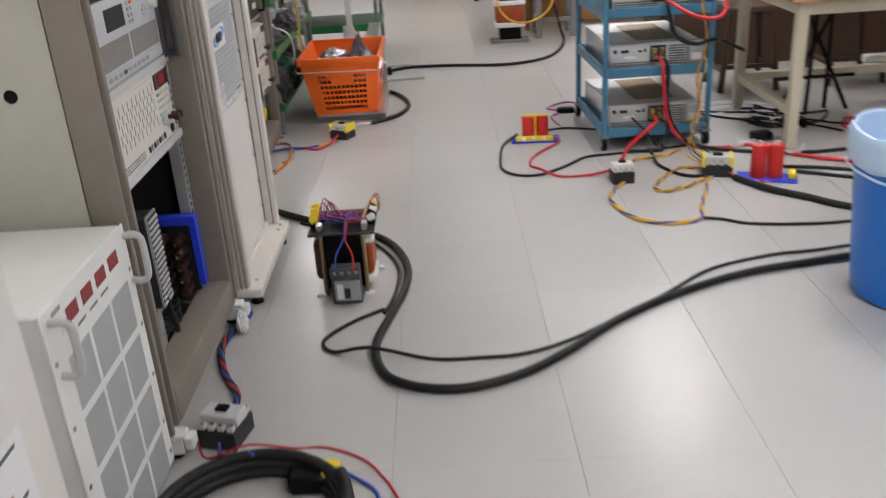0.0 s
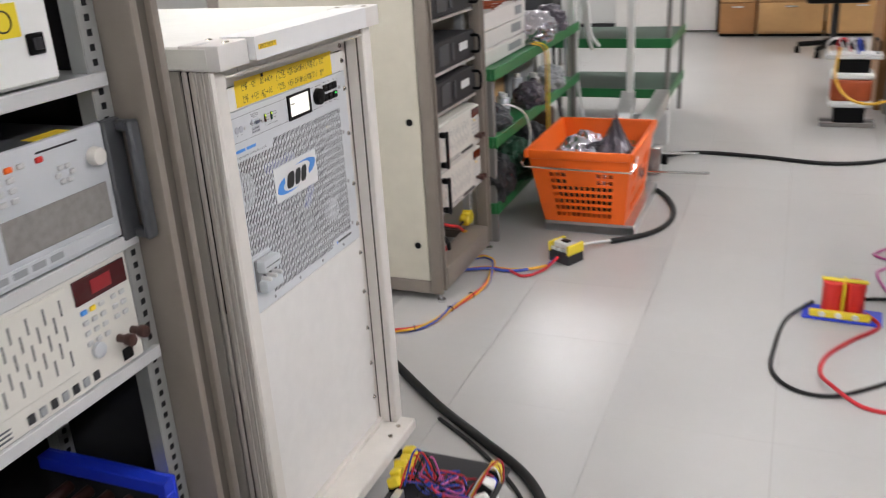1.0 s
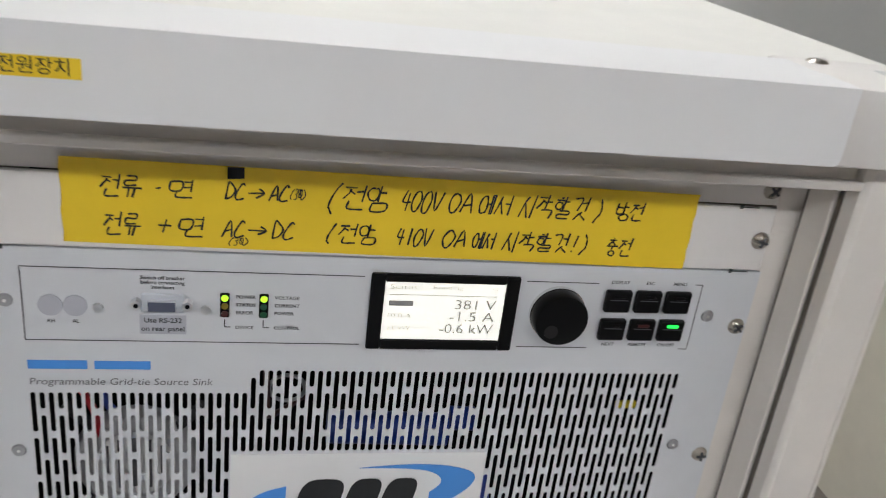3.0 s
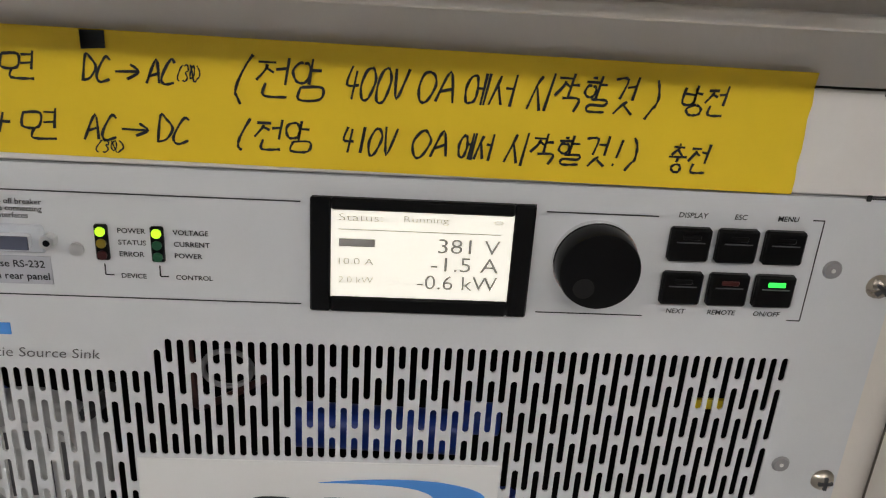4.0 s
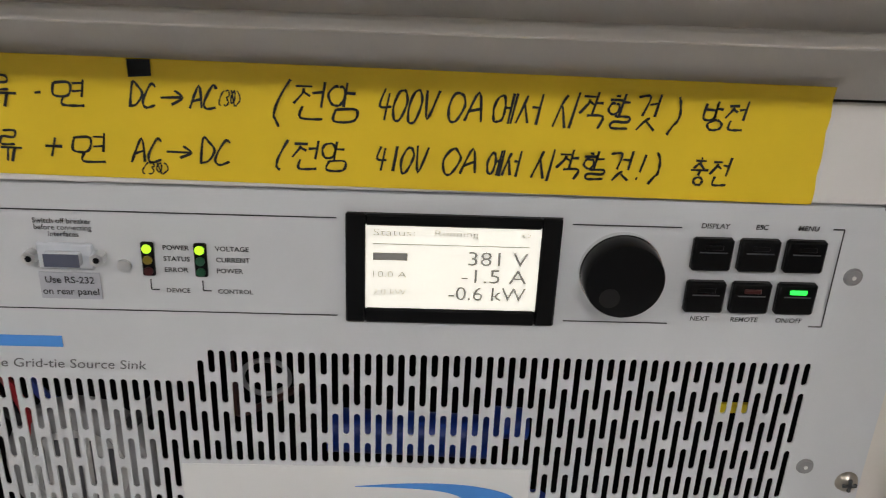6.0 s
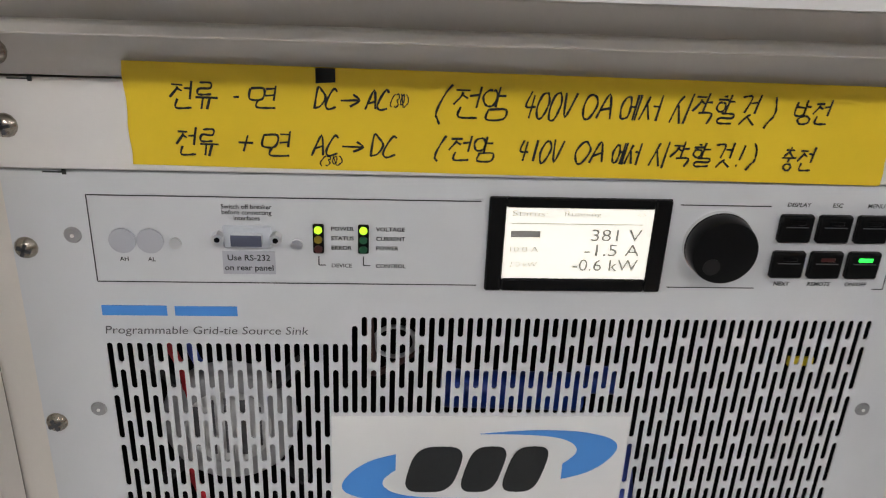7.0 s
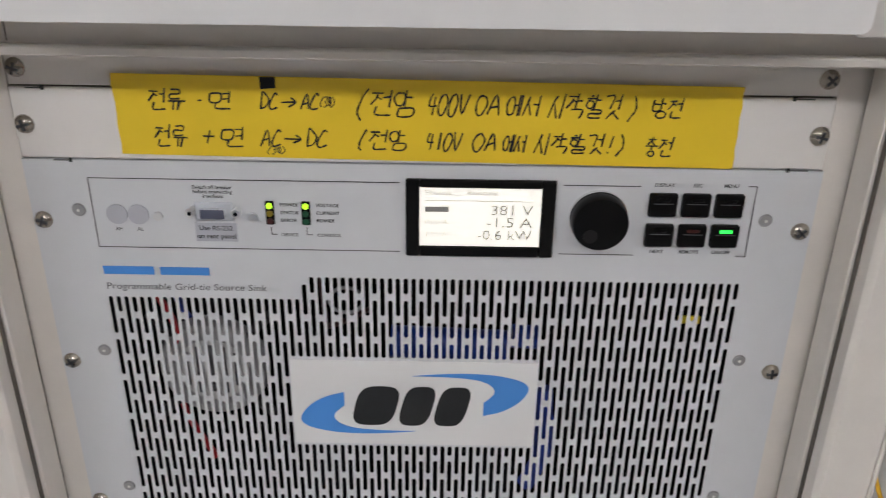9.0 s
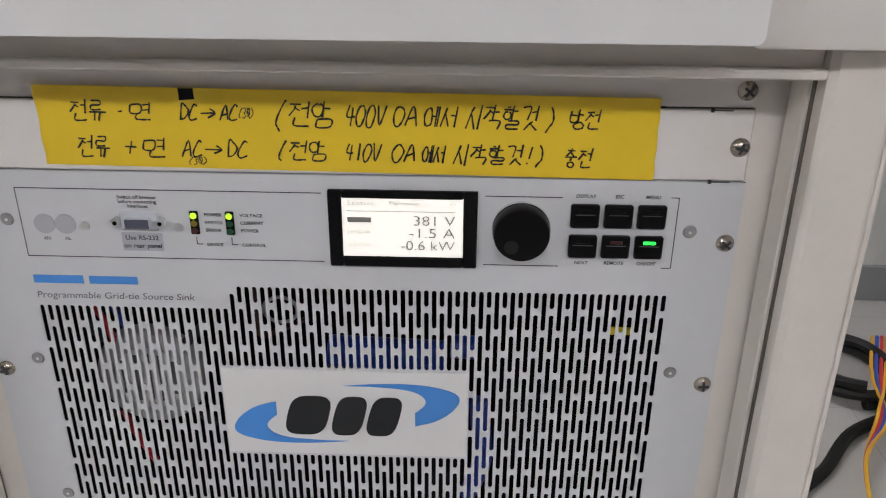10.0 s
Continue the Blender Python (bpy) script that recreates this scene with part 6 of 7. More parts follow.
for k in range(9):
    a0 = random.uniform(0, 6.28)
    pts = [(-0.435 + random.uniform(-0.01, 0.02), 2.68 + random.uniform(-0.04, 0.04), 0.24)]
    for j in range(5):
        a = a0 + j * random.uniform(0.5, 1.9)
        pts.append((-0.358 + (0.015 + random.uniform(0, 0.045)) * math.cos(a), 2.675 + (0.012 + random.uniform(0, 0.045)) * math.sin(a), 0.221 + random.uniform(0.0, 0.024)))
    pts.append((-0.272 + random.uniform(-0.01, 0.01), 2.68 + random.uniform(-0.04, 0.04), 0.24))
    part("wire", sweep(pts, random.uniform(0.0016, 0.0022), 6), WM[k], tf)
for k in range(5):
    h = random.uniform(0.27, 0.315)
    part("wire", sweep([(-0.435 + 0.006 * k, 2.64 + 0.01 * k, 0.235), (-0.428 + 0.010 * k, 2.67 + 0.008 * k, h - 0.012), (-0.418 + 0.014 * k, 2.69, h - 0.016 * k), (-0.395 + 0.008 * k, 2.69, 0.245), (-0.375, 2.68, 0.225)], 0.002, 6), (M_REDWIRE, M_BLUEWIRE, M_REDWIRE, M_RUBBER, M_PINKWIRE)[k], tf)
    part("wire", sweep([(-0.30 + 0.004 * k, 2.65, 0.235), (-0.288 + 0.009 * k, 2.68, 0.25 + 0.012 * k), (-0.268 + 0.008 * k, 2.70, 0.262 + 0.009 * k), (-0.25 + 0.003 * k, 2.71, 0.245), (-0.258, 2.72, 0.235)], 0.002, 6), (M_REDWIRE, M_RUBBER, M_WHITE, M_YELWIRE, M_REDWIRE)[k], tf)
part("wire", sweep([(-0.345, 2.64, 0.240), (-0.345, 2.585, 0.232), (-0.35, 2.560, 0.20), (-0.372, 2.530, 0.165), (-0.375, 2.500, 0.140), (-0.375, 2.494, 0.118)], 0.0028, 6), M_BLUEWIRE, tf)
part("wire", sweep([(-0.338, 2.64, 0.240), (-0.338, 2.585, 0.232), (-0.342, 2.560, 0.20), (-0.322, 2.530, 0.165), (-0.318, 2.500, 0.140), (-0.318, 2.494, 0.118)], 0.0028, 6), M_REDWIRE, tf)
bk2 = part("breaker", box(-0.394, -0.300, 2.520, 2.565, 0.004, 0.130, 0.004), M_DARKGREY, tf, "grey moulded-case breaker")
part("breaker_face", box(-0.384, -0.302, 2.508, 2.521, 0.020, 0.088, 0.003), M_BREAKGREY, bk2)
part("breaker_label", box(-0.376, -0.356, 2.5075, 2.5081, 0.028, 0.080), M_LABEL, bk2)
part("breaker_toggle", box(-0.352, -0.334, 2.498, 2.509, 0.032, 0.066, 0.003), M_CHARCOAL, bk2)
for i in range(4):
    part("terminal_screw", cyl((-0.381 + 0.0235 * i, 2.519, 0.114), (-0.381 + 0.0235 * i, 2.525, 0.114), 0.007, n=12), M_STEEL, bk2)
    part("barrier", box(-0.394 + 0.0235 * i, -0.391 + 0.0235 * i, 2.512, 2.521, 0.098, 0.132), M_DARKGREY, bk2)

bk2.location.y -= 0.022

ft = thing("transformer", (0.55, 6.92, 0.0), label="tall transformer with copper winding and white bands on a steel base", category="transformer")
part("base_bar", box(0.40, 0.70, 6.86, 6.90, 0.0, 0.025, 0.003), M_POSTGREY, ft)
part("base_bar", box(0.40, 0.70, 6.96, 7.0, 0.0, 0.025, 0.003), M_POSTGREY, ft)
part("core", box(0.47, 0.64, 6.87, 7.0, 0.025, 0.40, 0.004), M_BLACK, ft)
part("winding", box(0.44, 0.665, 6.845, 7.02, 0.155, 0.285, 0.02, segs=2), M_COPPER, ft, "copper winding")
part("band", box(0.435, 0.67, 6.84, 7.025, 0.120, 0.155, 0.01), M_WHITE, ft, "white insulation band")
part("band", box(0.435, 0.67, 6.84, 7.025, 0.285, 0.320, 0.01), M_WHITE, ft, "white insulation band")
part("terminal_strip", box(0.40, 0.70, 6.85, 7.0, 0.400, 0.425, 0.004), M_LIGHTGREY, ft)
for k in range(6):
    part("wire", sweep([(0.42 + 0.05 * k, 6.86, 0.43), (0.40 + 0.055 * k, 6.84, 0.49), (0.45 + 0.04 * k, 6.85, 0.52), (0.5 + 0.03 * k, 6.9, 0.44)], 0.006, 6), (M_WHITE, M_REDWIRE, M_WHITE, M_BLUEWIRE, M_WHITE, M_RUBBER)[k], ft)
solo("yellow_lead", sweep([(0.47, 6.84, 0.47), (0.46, 6.78, 0.30), (0.55, 6.74, 0.19), (0.70, 6.76, 0.17), (0.86, 6.85, 0.25), (0.93, 6.98, 0.45), (0.95, 7.05, 0.60)], 0.008, 8), M_YELWIRE, "thick yellow lead slung between transformer and stool", "cable", "hanging cables")
solo("red_lead", sweep([(1.0, 7.05, 0.62), (0.98, 6.98, 0.45), (0.90, 6.9, 0.30), (0.86, 6.88, 0.24)], 0.007, 8), M_REDWIRE, "red lead hanging from the stool", "cable", "hanging cables")

# ---- blue trolley with three instruments ----
CX, CY, CR = 0.977, 4.270, 2.0
ct = thing("equipment_trolley", (CX, CY, 0), CR, "blue enamelled steel trolley with three trays on casters", "trolley", world=False)
HX, HY = 0.242, 0.320
for sx in (-1, 1):
    x = sx * HX
    part("side_frame", sweep([(x, -HY, 0.075), (x, -HY, 0.66), (x, -HY + 0.012, 0.702), (x, -HY + 0.05, 0.726), (x, 0, 0.768), (x, HY - 0.05, 0.812), (x, HY - 0.012, 0.80), (x, HY, 0.75), (x, HY, 0.075)], 0.0135, 12, step=5), M_STEELBLUE, ct, "blue bent tube")
    for z in (0.065, 0.345, 0.615):
        part("side_rail", box(x - 0.008, x + 0.008, -HY, HY, z, z + 0.048, 0.004), M_STEELBLUE, ct)
    part("side_plate", box(x - 0.004, x + 0.004, -HY, HY, 0.60, 0.70, 0.002), M_STEELBLUE, ct)
for z in (0.065, 0.345, 0.615):
    t = part("tray", box(-HX, HX, -HY, HY, z + 0.006, z + 0.012), M_STEELBLUE, ct, "blue tray")
    part("tray_rim", box(-HX, HX, -HY - 0.006, -HY + 0.006, z, z + 0.045, 0.004), M_STEELBLUE, t)
    part("tray_rim", box(-HX, HX, HY - 0.006, HY + 0.006, z, z + 0.045, 0.004), M_STEELBLUE, t)
for sx in (-1, 1):
    for sy in (-1, 1):
        x, y = sx * HX, sy * HY
        w = part("caster", cyl((x - 0.012, y + 0.012, 0.036), (x + 0.012, y + 0.012, 0.036), 0.036, n=22, bevel=0.005), M_BLACK, ct, "black caster wheel")
        part("hub", cyl((x - 0.0135, y + 0.012, 0.036), (x + 0.0135, y + 0.012, 0.036), 0.014, n=14), M_MIDGREY, w)
        part("fork", box(x - 0.02, x + 0.02, y - 0.008, y + 0.02, 0.06, 0.078, 0.004), M_POSTGREY, w)
mC = pose(CX, CY, 0, 0, 0, CR)


def bench_psu(z, label):
    th = thing("bench_instrument", tuple(mC @ Vector((0, 0, z))), CR, label, "instrument", "trolley instruments", world=False)
    part("case", box(-0.210, 0.210, -0.285, 0.30, 0.0, 0.130, 0.003), M_ALU, th, "bare metal case")
    part("rear_panel", box(-0.213, 0.213, -0.292, -0.285, 0.0, 0.130, 0.002), M_ZINC, th)
    part("lid_lip", box(-0.214, 0.214, -0.294, -0.280, 0.1305, 0.134, 0.001), M_ALU, th)
    for i in range(16):
        for j in range(4):
            part("vent", box(-0.204 + 0.0125 * i, -0.1955 + 0.0125 * i, -0.2935, -0.292, 0.014 + 0.0105 * j, 0.0205 + 0.0105 * j), M_CHARCOAL, th, smooth=False)
    for i, (a, w, h) in enumerate(((-0.200, 0.016, 0.018), (-0.165, 0.036, 0.014), (-0.118, 0.020, 0.011), (-0.088, 0.020, 0.011), (-0.060, 0.012, 0.016))):
        p = part("port", box(a, a + w, -0.296, -0.292, 0.094, 0.094 + h, 0.002), M_LIGHTGREY if i == 2 else M_CHARCOAL, th)
        part("port_shell", box(a - 0.003, a + w + 0.003, -0.2932, -0.2921, 0.091, 0.097 + h, 0.0004), M_ZINC, p)
    part("label", box(-0.15, -0.095, -0.2932, -0.292, 0.066, 0.080), M_LABEL, th)
    part("fan_grille", box(0.055, 0.135, -0.2935, -0.292, 0.02, 0.118), M_DARKGREY, th)
    for j in range(8):
        part("grille_bar", box(0.056, 0.134, -0.2950, -0.2936, 0.027 + 0.0115 * j, 0.031 + 0.0115 * j), M_ZINC, th, smooth=False)
    part("mains_cover", box(0.140, 0.206, -0.335, -0.292, 0.045, 0.125, 0.004), M_MIDGREY, th, "grey mains terminal cover")
    part("mains_cap", box(0.150, 0.196, -0.3365, -0.335, 0.055, 0.085, 0.001), M_LIGHTGREY, th)
    part("output_bus", box(-0.032, 0.042, -0.300, -0.292, 0.045, 0.122, 0.002), M_CHARCOAL, th, "black terminal plate")
    for i in range(2):
        part("bus_bar", box(-0.026 + 0.034 * i, -0.004 + 0.034 * i, -0.322, -0.300, 0.062, 0.112, 0.002), M_BRONZE, th, "brass output bar")
        for j in range(2):
            part("bolt", cyl((-0.015 + 0.034 * i, -0.331, 0.076 + 0.024 * j), (-0.015 + 0.034 * i, -0.322, 0.076 + 0.024 * j), 0.008, n=6), M_BRASS, th)
    # bronze on the two lower lids paints in a brown reflection; top one plain
    part("lid_plate", box(-0.07, 0.12, -0.20, 0.22, 0.1305, 0.132), M_BRONZE if z < 0.6 else M_ALU, th)
    return th


for z in (0.078, 0.358, 0.628):
    bench_psu(z, "bare-metal rack instrument on the blue trolley, terminals facing out")


def tc(x, y, z):
    return tuple(mC @ Vector((x, y, z)))


solo("red_power_cable", sweep([tc(0.005, -0.31, 0.70), tc(0.05, -0.38, 0.665), tc(0.13, -0.42, 0.62), tc(0.22, -0.42, 0.605), tc(0.27, -0.40, 0.64), tc(0.265, -0.37, 0.70)], 0.0085, 10), M_REDWIRE, "thick red power cable looped over the trolley", "cable", "power cables")
solo("red_power_cable", sweep([tc(0.005, -0.31, 0.43), tc(0.01, -0.36, 0.40), tc(0.02, -0.37, 0.28), tc(0.04, -0.36, 0.16), tc(0.09, -0.36, 0.07), (1.16, 3.92, 0.012), (1.22, 3.87, 0.011), (1.31, 3.86, 0.011), (1.42, 3.87, 0.011), (1.60, 3.66, 0.011), (1.95, 3.45, 0.011)], 0.0085, 10), M_REDWIRE, "thick red power cable running down to the floor", "cable", "power cables")
solo("red_power_cable", sweep([tc(0.0, -0.31, 0.15), tc(-0.02, -0.38, 0.14), (0.86, 3.76, 0.11), (0.79, 3.64, 0.10), (0.752, 3.56, 0.08)], 0.009, 10), M_REDWIRE, "thick red power cable into the breaker block", "cable", "power cables")
solo("black_power_cable", sweep([tc(0.03, -0.31, 0.69), tc(0.03, -0.37, 0.62), tc(0.06, -0.38, 0.53), tc(0.15, -0.38, 0.49), tc(0.24, -0.35, 0.50), tc(0.30, -0.30, 0.48), tc(0.42, -0.25, 0.42)], 0.009, 8), M_RUBBER, "black power cable looped over the trolley", "cable", "power cables")
solo("black_power_cable", sweep([tc(0.03, -0.31, 0.42), tc(0.04, -0.35, 0.38), tc(0.035, -0.36, 0.25), tc(0.07, -0.35, 0.12), tc(0.15, -0.37, 0.03), (1.3, 3.82, 0.01), (1.6, 3.72, 0.01), (1.9, 3.75, 0.01)], 0.009, 8), M_RUBBER, "black power cable running down to the floor", "cable", "power cables")
solo("black_power_cable", sweep([tc(0.03, -0.31, 0.14), tc(0.05, -0.35, 0.10), tc(0.02, -0.37, 0.04), (1.0, 3.88, 0.01), (0.85, 3.9, 0.01)], 0.008, 8), M_RUBBER, "black power cable under the trolley", "cable", "power cables")
solo("thin_black_lead", sweep([tc(-0.11, -0.30, 0.15), tc(-0.05, -0.36, 0.09), tc(0.0, -0.34, 0.02), tc(0.05, -0.2, 0.006)], 0.005, 6), M_RUBBER, "thin black lead from the lowest instrument", "cable", "power cables")
for k in range(6):
    m = (M_YELWIRE, M_BROWNWIRE, M_CHARCOAL)[k % 3]
    z = (0.66, 0.38, 0.10)[k // 2]
    o = 0.012 * k
    solo("mains_wire", sweep([tc(0.19 + o * 0.4, -0.335, z + 0.06), tc(0.175 + o, -0.36, z), tc(0.205 - o * 0.6, -0.365, z * 0.7 + 0.03), tc(0.17 + o * 0.7, -0.35, z * 0.45 + 0.03), tc(0.19 - o, -0.37, z * 0.25 + 0.03), tc(0.13 + o, -0.40, 0.015), (1.10 + o * 2, 3.76 - o, 0.008), (1.12 + o, 3.62, 0.02)], 0.0028, 6), m, "thin mains wire hanging from the trolley", "cable", "mains wires")

# ---- bench with cream steel legs ----
bn = thing("workbench", (2.3, 4.2, 0.0), label="workbench with cream steel legs and a wooden top", category="workbench")
for x in (1.575, 3.15):
    for y in (3.825, 4.56):
        part("leg", box(x - 0.024, x + 0.024, y - 0.024, y + 0.024, 0.0, 0.665, 0.004), M_BENCH, bn, "cream steel leg")
    part("side_stretcher", box(x - 0.018, x + 0.018, 3.85, 4.535, 0.150, 0.192, 0.003), M_BENCH, bn)
part("rear_stretcher", box(1.60, 3.125, 4.54, 4.58, 0.150, 0.192, 0.003), M_BENCH, bn)
part("apron", box(1.60, 3.125, 3.81, 3.84, 0.60, 0.665, 0.003), M_BENCH, bn)
part("apron", box(1.56, 1.59, 3.85, 4.535, 0.60, 0.665, 0.003), M_BENCH, bn)
part("top", box(1.50, 3.25, 3.74, 4.66, 0.665, 0.705, 0.004), M_WOODL, bn, "light wooden top")
part("edge_band", box(1.494, 1.50, 3.74, 4.66, 0.667, 0.704, 0.001), M_WOOD, bn)
solo("yellow_file", box(1.55, 1.80, 4.35, 4.60, 0.7055, 0.722, 0.003), M_YELLOW, "yellow folder on the bench top", "folder")
solo("white_paper", box(1.85, 2.25, 4.0, 4.3, 0.7055, 0.709, 0.001), M_LABEL, "white paper sheets on the bench top", "paper")
for k in range(3):
    y = 5.05 + 0.02 * k
    x = 1.75 + 0.62 * k
    st = thing("stool", (x, y, 0), label="dark wooden stool standing behind the bench", category="stool", group="stools")
    for sx in (-1, 1):
        for sy in (-1, 1):
            part("leg", sweep([(x + sx * 0.16, y + sy * 0.15, 0.0), (x + sx * 0.12, y + sy * 0.12, 0.44)], 0.018, 8, smooth=False), M_WOODD, st)
        part("stretcher", box(x + sx * 0.15 - 0.01, x + sx * 0.15 + 0.01, y - 0.13, y + 0.13, 0.11, 0.135), M_WOODD, st)
    part("stretcher", box(x - 0.14, x + 0.14, y - 0.145, y - 0.125, 0.13, 0.155), M_WOODD, st)
    part("seat", box(x - 0.16, x + 0.16, y - 0.15, y + 0.15, 0.44, 0.475, 0.008), M_WOODD, st)
tp = thing("folding_stand", (1.95, 4.42, 0.0), label="black folding stand with crossed legs under the bench", category="stand")
for a, b in (((1.72, 4.40, 0), (2.02, 4.42, 0.60)), ((2.10, 4.42, 0), (1.80, 4.40, 0.60)), ((1.86, 4.36, 0), (1.88, 4.38, 0.60)), ((2.0, 4.46, 0), (1.98, 4.44, 0.60))):
    part("leg", sweep([a, b], 0.010, 8, smooth=False), M_BLACK, tp)
part("crossbar", sweep([(1.70, 4.41, 0.18), (2.12, 4.42, 0.18)], 0.010, 8, smooth=False), M_BLACK, tp)
for x, y, s in ((1.50, 3.98, 0.05), (1.72, 4.15, 0.06), (2.05, 4.05, 0.05)):
    solo("adapter_brick", box(x - s, x + s, y - s * 0.6, y + s * 0.6, 0.0, s * 0.8, 0.008), M_BLACK, "black power adapter on the floor under the bench", "adapter", "adapters")
random.seed(9)
for k in range(7):
    x0, y0 = random.uniform(1.5, 2.1), random.uniform(3.95, 4.5)
    pts = [(x0, y0, 0.008)]
    for j in range(7):
        pts.append((pts[-1][0] + random.uniform(-0.17, 0.26), min(max(pts[-1][1] + random.uniform(-0.16, 0.16), 3.7), 4.8), 0.008 + 0.012 * (j % 2)))
    solo("tangled_lead", sweep(pts, 0.006, 6), (M_RUBBER, M_WHITE, M_RUBBER, M_LIGHTGREY, M_RUBBER, M_REDWIRE, M_RUBBER)[k], "loose lead tangled on the floor under the bench", "cable", "tangled leads")
solo("white_power_strip", box(2.25, 2.62, 4.58, 4.64, 0.192, 0.235, 0.008), M_WHITE, "white power strip on the bench stretcher", "power strip")
for k in range(6):
    a = [1.40 + 0.02 * k, 4.75]
    solo("white_lead", sweep([(1.10, 4.45 + 0.02 * k, 0.008), (1.30, 4.62 - 0.04 * k, 0.008), (1.52, 4.72 - 0.05 * k, 0.009), (1.75, 4.58 - 0.03 * k, 0.01), (1.60, 4.40 - 0.02 * k, 0.012), (1.38, 4.42, 0.008)], 0.004, 6), M_WHITE if k % 2 else M_LIGHTGREY, "thin white lead coiled on the floor behind the trolley", "cable", "white leads")

# ---- bin ----
bi = thing("waste_bin", (1.405, 2.36, 0.0), label="blue plastic waste bin lined with a pale blue bag", category="waste bin")
c = Vector((1.405, 2.36, 0))


def lathe(profile, centre, n=40, wob=0.0):
    bm = bmesh.new()
    rings = []
    for r, z in profile:
        rings.append([bm.verts.new((centre.x + (r + wob * math.sin(k * 1.9 + z * 60)) * math.cos(2 * math.pi * k / n), centre.y + (r + wob * math.sin(k * 1.9 + z * 60)) * math.sin(2 * math.pi * k / n), z + wob * 1.2 * math.sin(k * 0.9 + r * 40))) for k in range(n)])
    for a, b in zip(rings, rings[1:]):
        for k in range(n):
            bm.faces.new((a[k], a[(k + 1) % n], b[(k + 1) % n], b[k]))
    return bm


part("body", lathe([(0.0, 0.004), (0.175, 0.004), (0.185, 0.01), (0.225, 0.50), (0.222, 0.50), (0.182, 0.016), (0.0, 0.014)], c), M_BIN, bi, "blue plastic body")
part("rim", lathe([(0.226, 0.478), (0.236, 0.482), (0.238, 0.500), (0.230, 0.506), (0.222, 0.500)], c), M_BIN, bi)
part("liner", lathe([(0.228, 0.415), (0.238, 0.43), (0.240, 0.47), (0.243, 0.505), (0.236, 0.520), (0.224, 0.518), (0.214, 0.48), (0.20, 0.36), (0.16, 0.22), (0.0, 0.20)], c, 56, 0.003), M_BAG, bi, "pale blue plastic liner")
part("liner_tie", sweep([(1.405 + 0.236 * math.cos(a), 2.36 + 0.236 * math.sin(a), 0.41 - 0.012 * abs(math.sin(a * 2))) for a in [k * 0.3 for k in range(22)]], 0.004, 6), M_BAG, bi)

# ---- things on the far side ----
wd = thing("stool", (0.93, 7.1, 0.0), label="grey-legged stool with a wooden seat carrying terminals", category="stool")
for x in (0.79, 1.06):
    for y in (6.99, 7.25):
        part("leg", box(x - 0.022, x + 0.022, y - 0.022, y + 0.022, 0.0, 0.50, 0.004), M_POSTGREY, wd)
    part("stretcher", box(x - 0.012, x + 0.012, 7.0, 7.24, 0.12, 0.155, 0.003), M_POSTGREY, wd)
part("stretcher", box(0.80, 1.05, 6.98, 7.0, 0.12, 0.155, 0.003), M_POSTGREY, wd)
part("apron", box(0.77, 1.08, 6.97, 7.27, 0.45, 0.50, 0.004), M_POSTGREY, wd)
part("seat", box(0.75, 1.10, 6.95, 7.29, 0.50, 0.535, 0.006), M_WOOD, wd)
for k in range(3):
    solo("binding_post", cyl((0.80 + 0.09 * k, 7.0, 0.535), (0.80 + 0.09 * k, 7.0, 0.59), 0.022, 0.016, n=12, bevel=0.004), (M_WHITE, M_YELLOW, M_REDWIRE)[k], "insulated terminal post on the stool", "terminal", "terminal posts")
dk = thing("wooden_desk", (1.5, 7.6, 0.0), label="brown wooden desk with a solid end panel", category="desk")
part("end_panel", box(0.72, 0.755, 7.35, 8.1, 0.0, 0.70, 0.004), M_WOOD, dk)
part("end_panel", box(2.6, 2.635, 7.35, 8.1, 0.0, 0.70, 0.004), M_WOOD, dk)
part("modesty_panel", box(0.755, 2.6, 7.45, 7.475, 0.05, 0.70), M_WOOD, dk)
part("top", box(0.68, 2.68, 7.3, 8.15, 0.70, 0.735, 0.004), M_WOODL, dk)
dc = thing("dark_cabinet", (1.9, 5.9, 0.0), label="dark brown wooden cabinet behind the trolley", category="cabinet")
part("body", box(1.45, 3.4, 5.75, 6.25, 0.06, 0.80, 0.005), M_WOODD, dc)
part("plinth", box(1.47, 3.38, 5.77, 6.23, 0.0, 0.06), M_BLACK, dc)
part("ledge", box(1.43, 3.42, 5.60, 5.749, 0.36, 0.40, 0.004), M_CREAM, dc, "pale ledge")
part("ledge_support", box(1.5, 3.3, 5.62, 5.749, 0.0, 0.36), M_WOODD, dc)
ch = thing("office_chair", (0.52, 9.55, 0.0), label="black office chair on a five-star base", category="chair")
for k in range(5):
    a = k * 2 * math.pi / 5 + 0.5
    x, y = 0.52 + 0.28 * math.cos(a), 9.55 + 0.28 * math.sin(a)
    part("base_arm", sweep([(0.52, 9.55, 0.10), (x, y, 0.075)], 0.022, 8, smooth=False), M_BLACK, ch)
    part("caster", cyl((x - 0.02, y, 0.03), (x + 0.02, y, 0.03), 0.03, n=14), M_BLACK, ch)
part("column", cyl((0.52, 9.55, 0.1), (0.52, 9.55, 0.44), 0.03, n=14), M_CHARCOAL, ch)
part("seat", box(0.28, 0.76, 9.32, 9.79, 0.44, 0.52, 0.03, segs=3), M_BLACK, ch)
part("backrest", box(0.30, 0.74, 9.76, 9.83, 0.58, 1.05, 0.03, segs=3), M_BLACK, ch)
fw = thing("white_door_leaf", (-0.8, 10.9, 0.0), label="pale grey door leaf with a dark edge in the far wall", category="door")
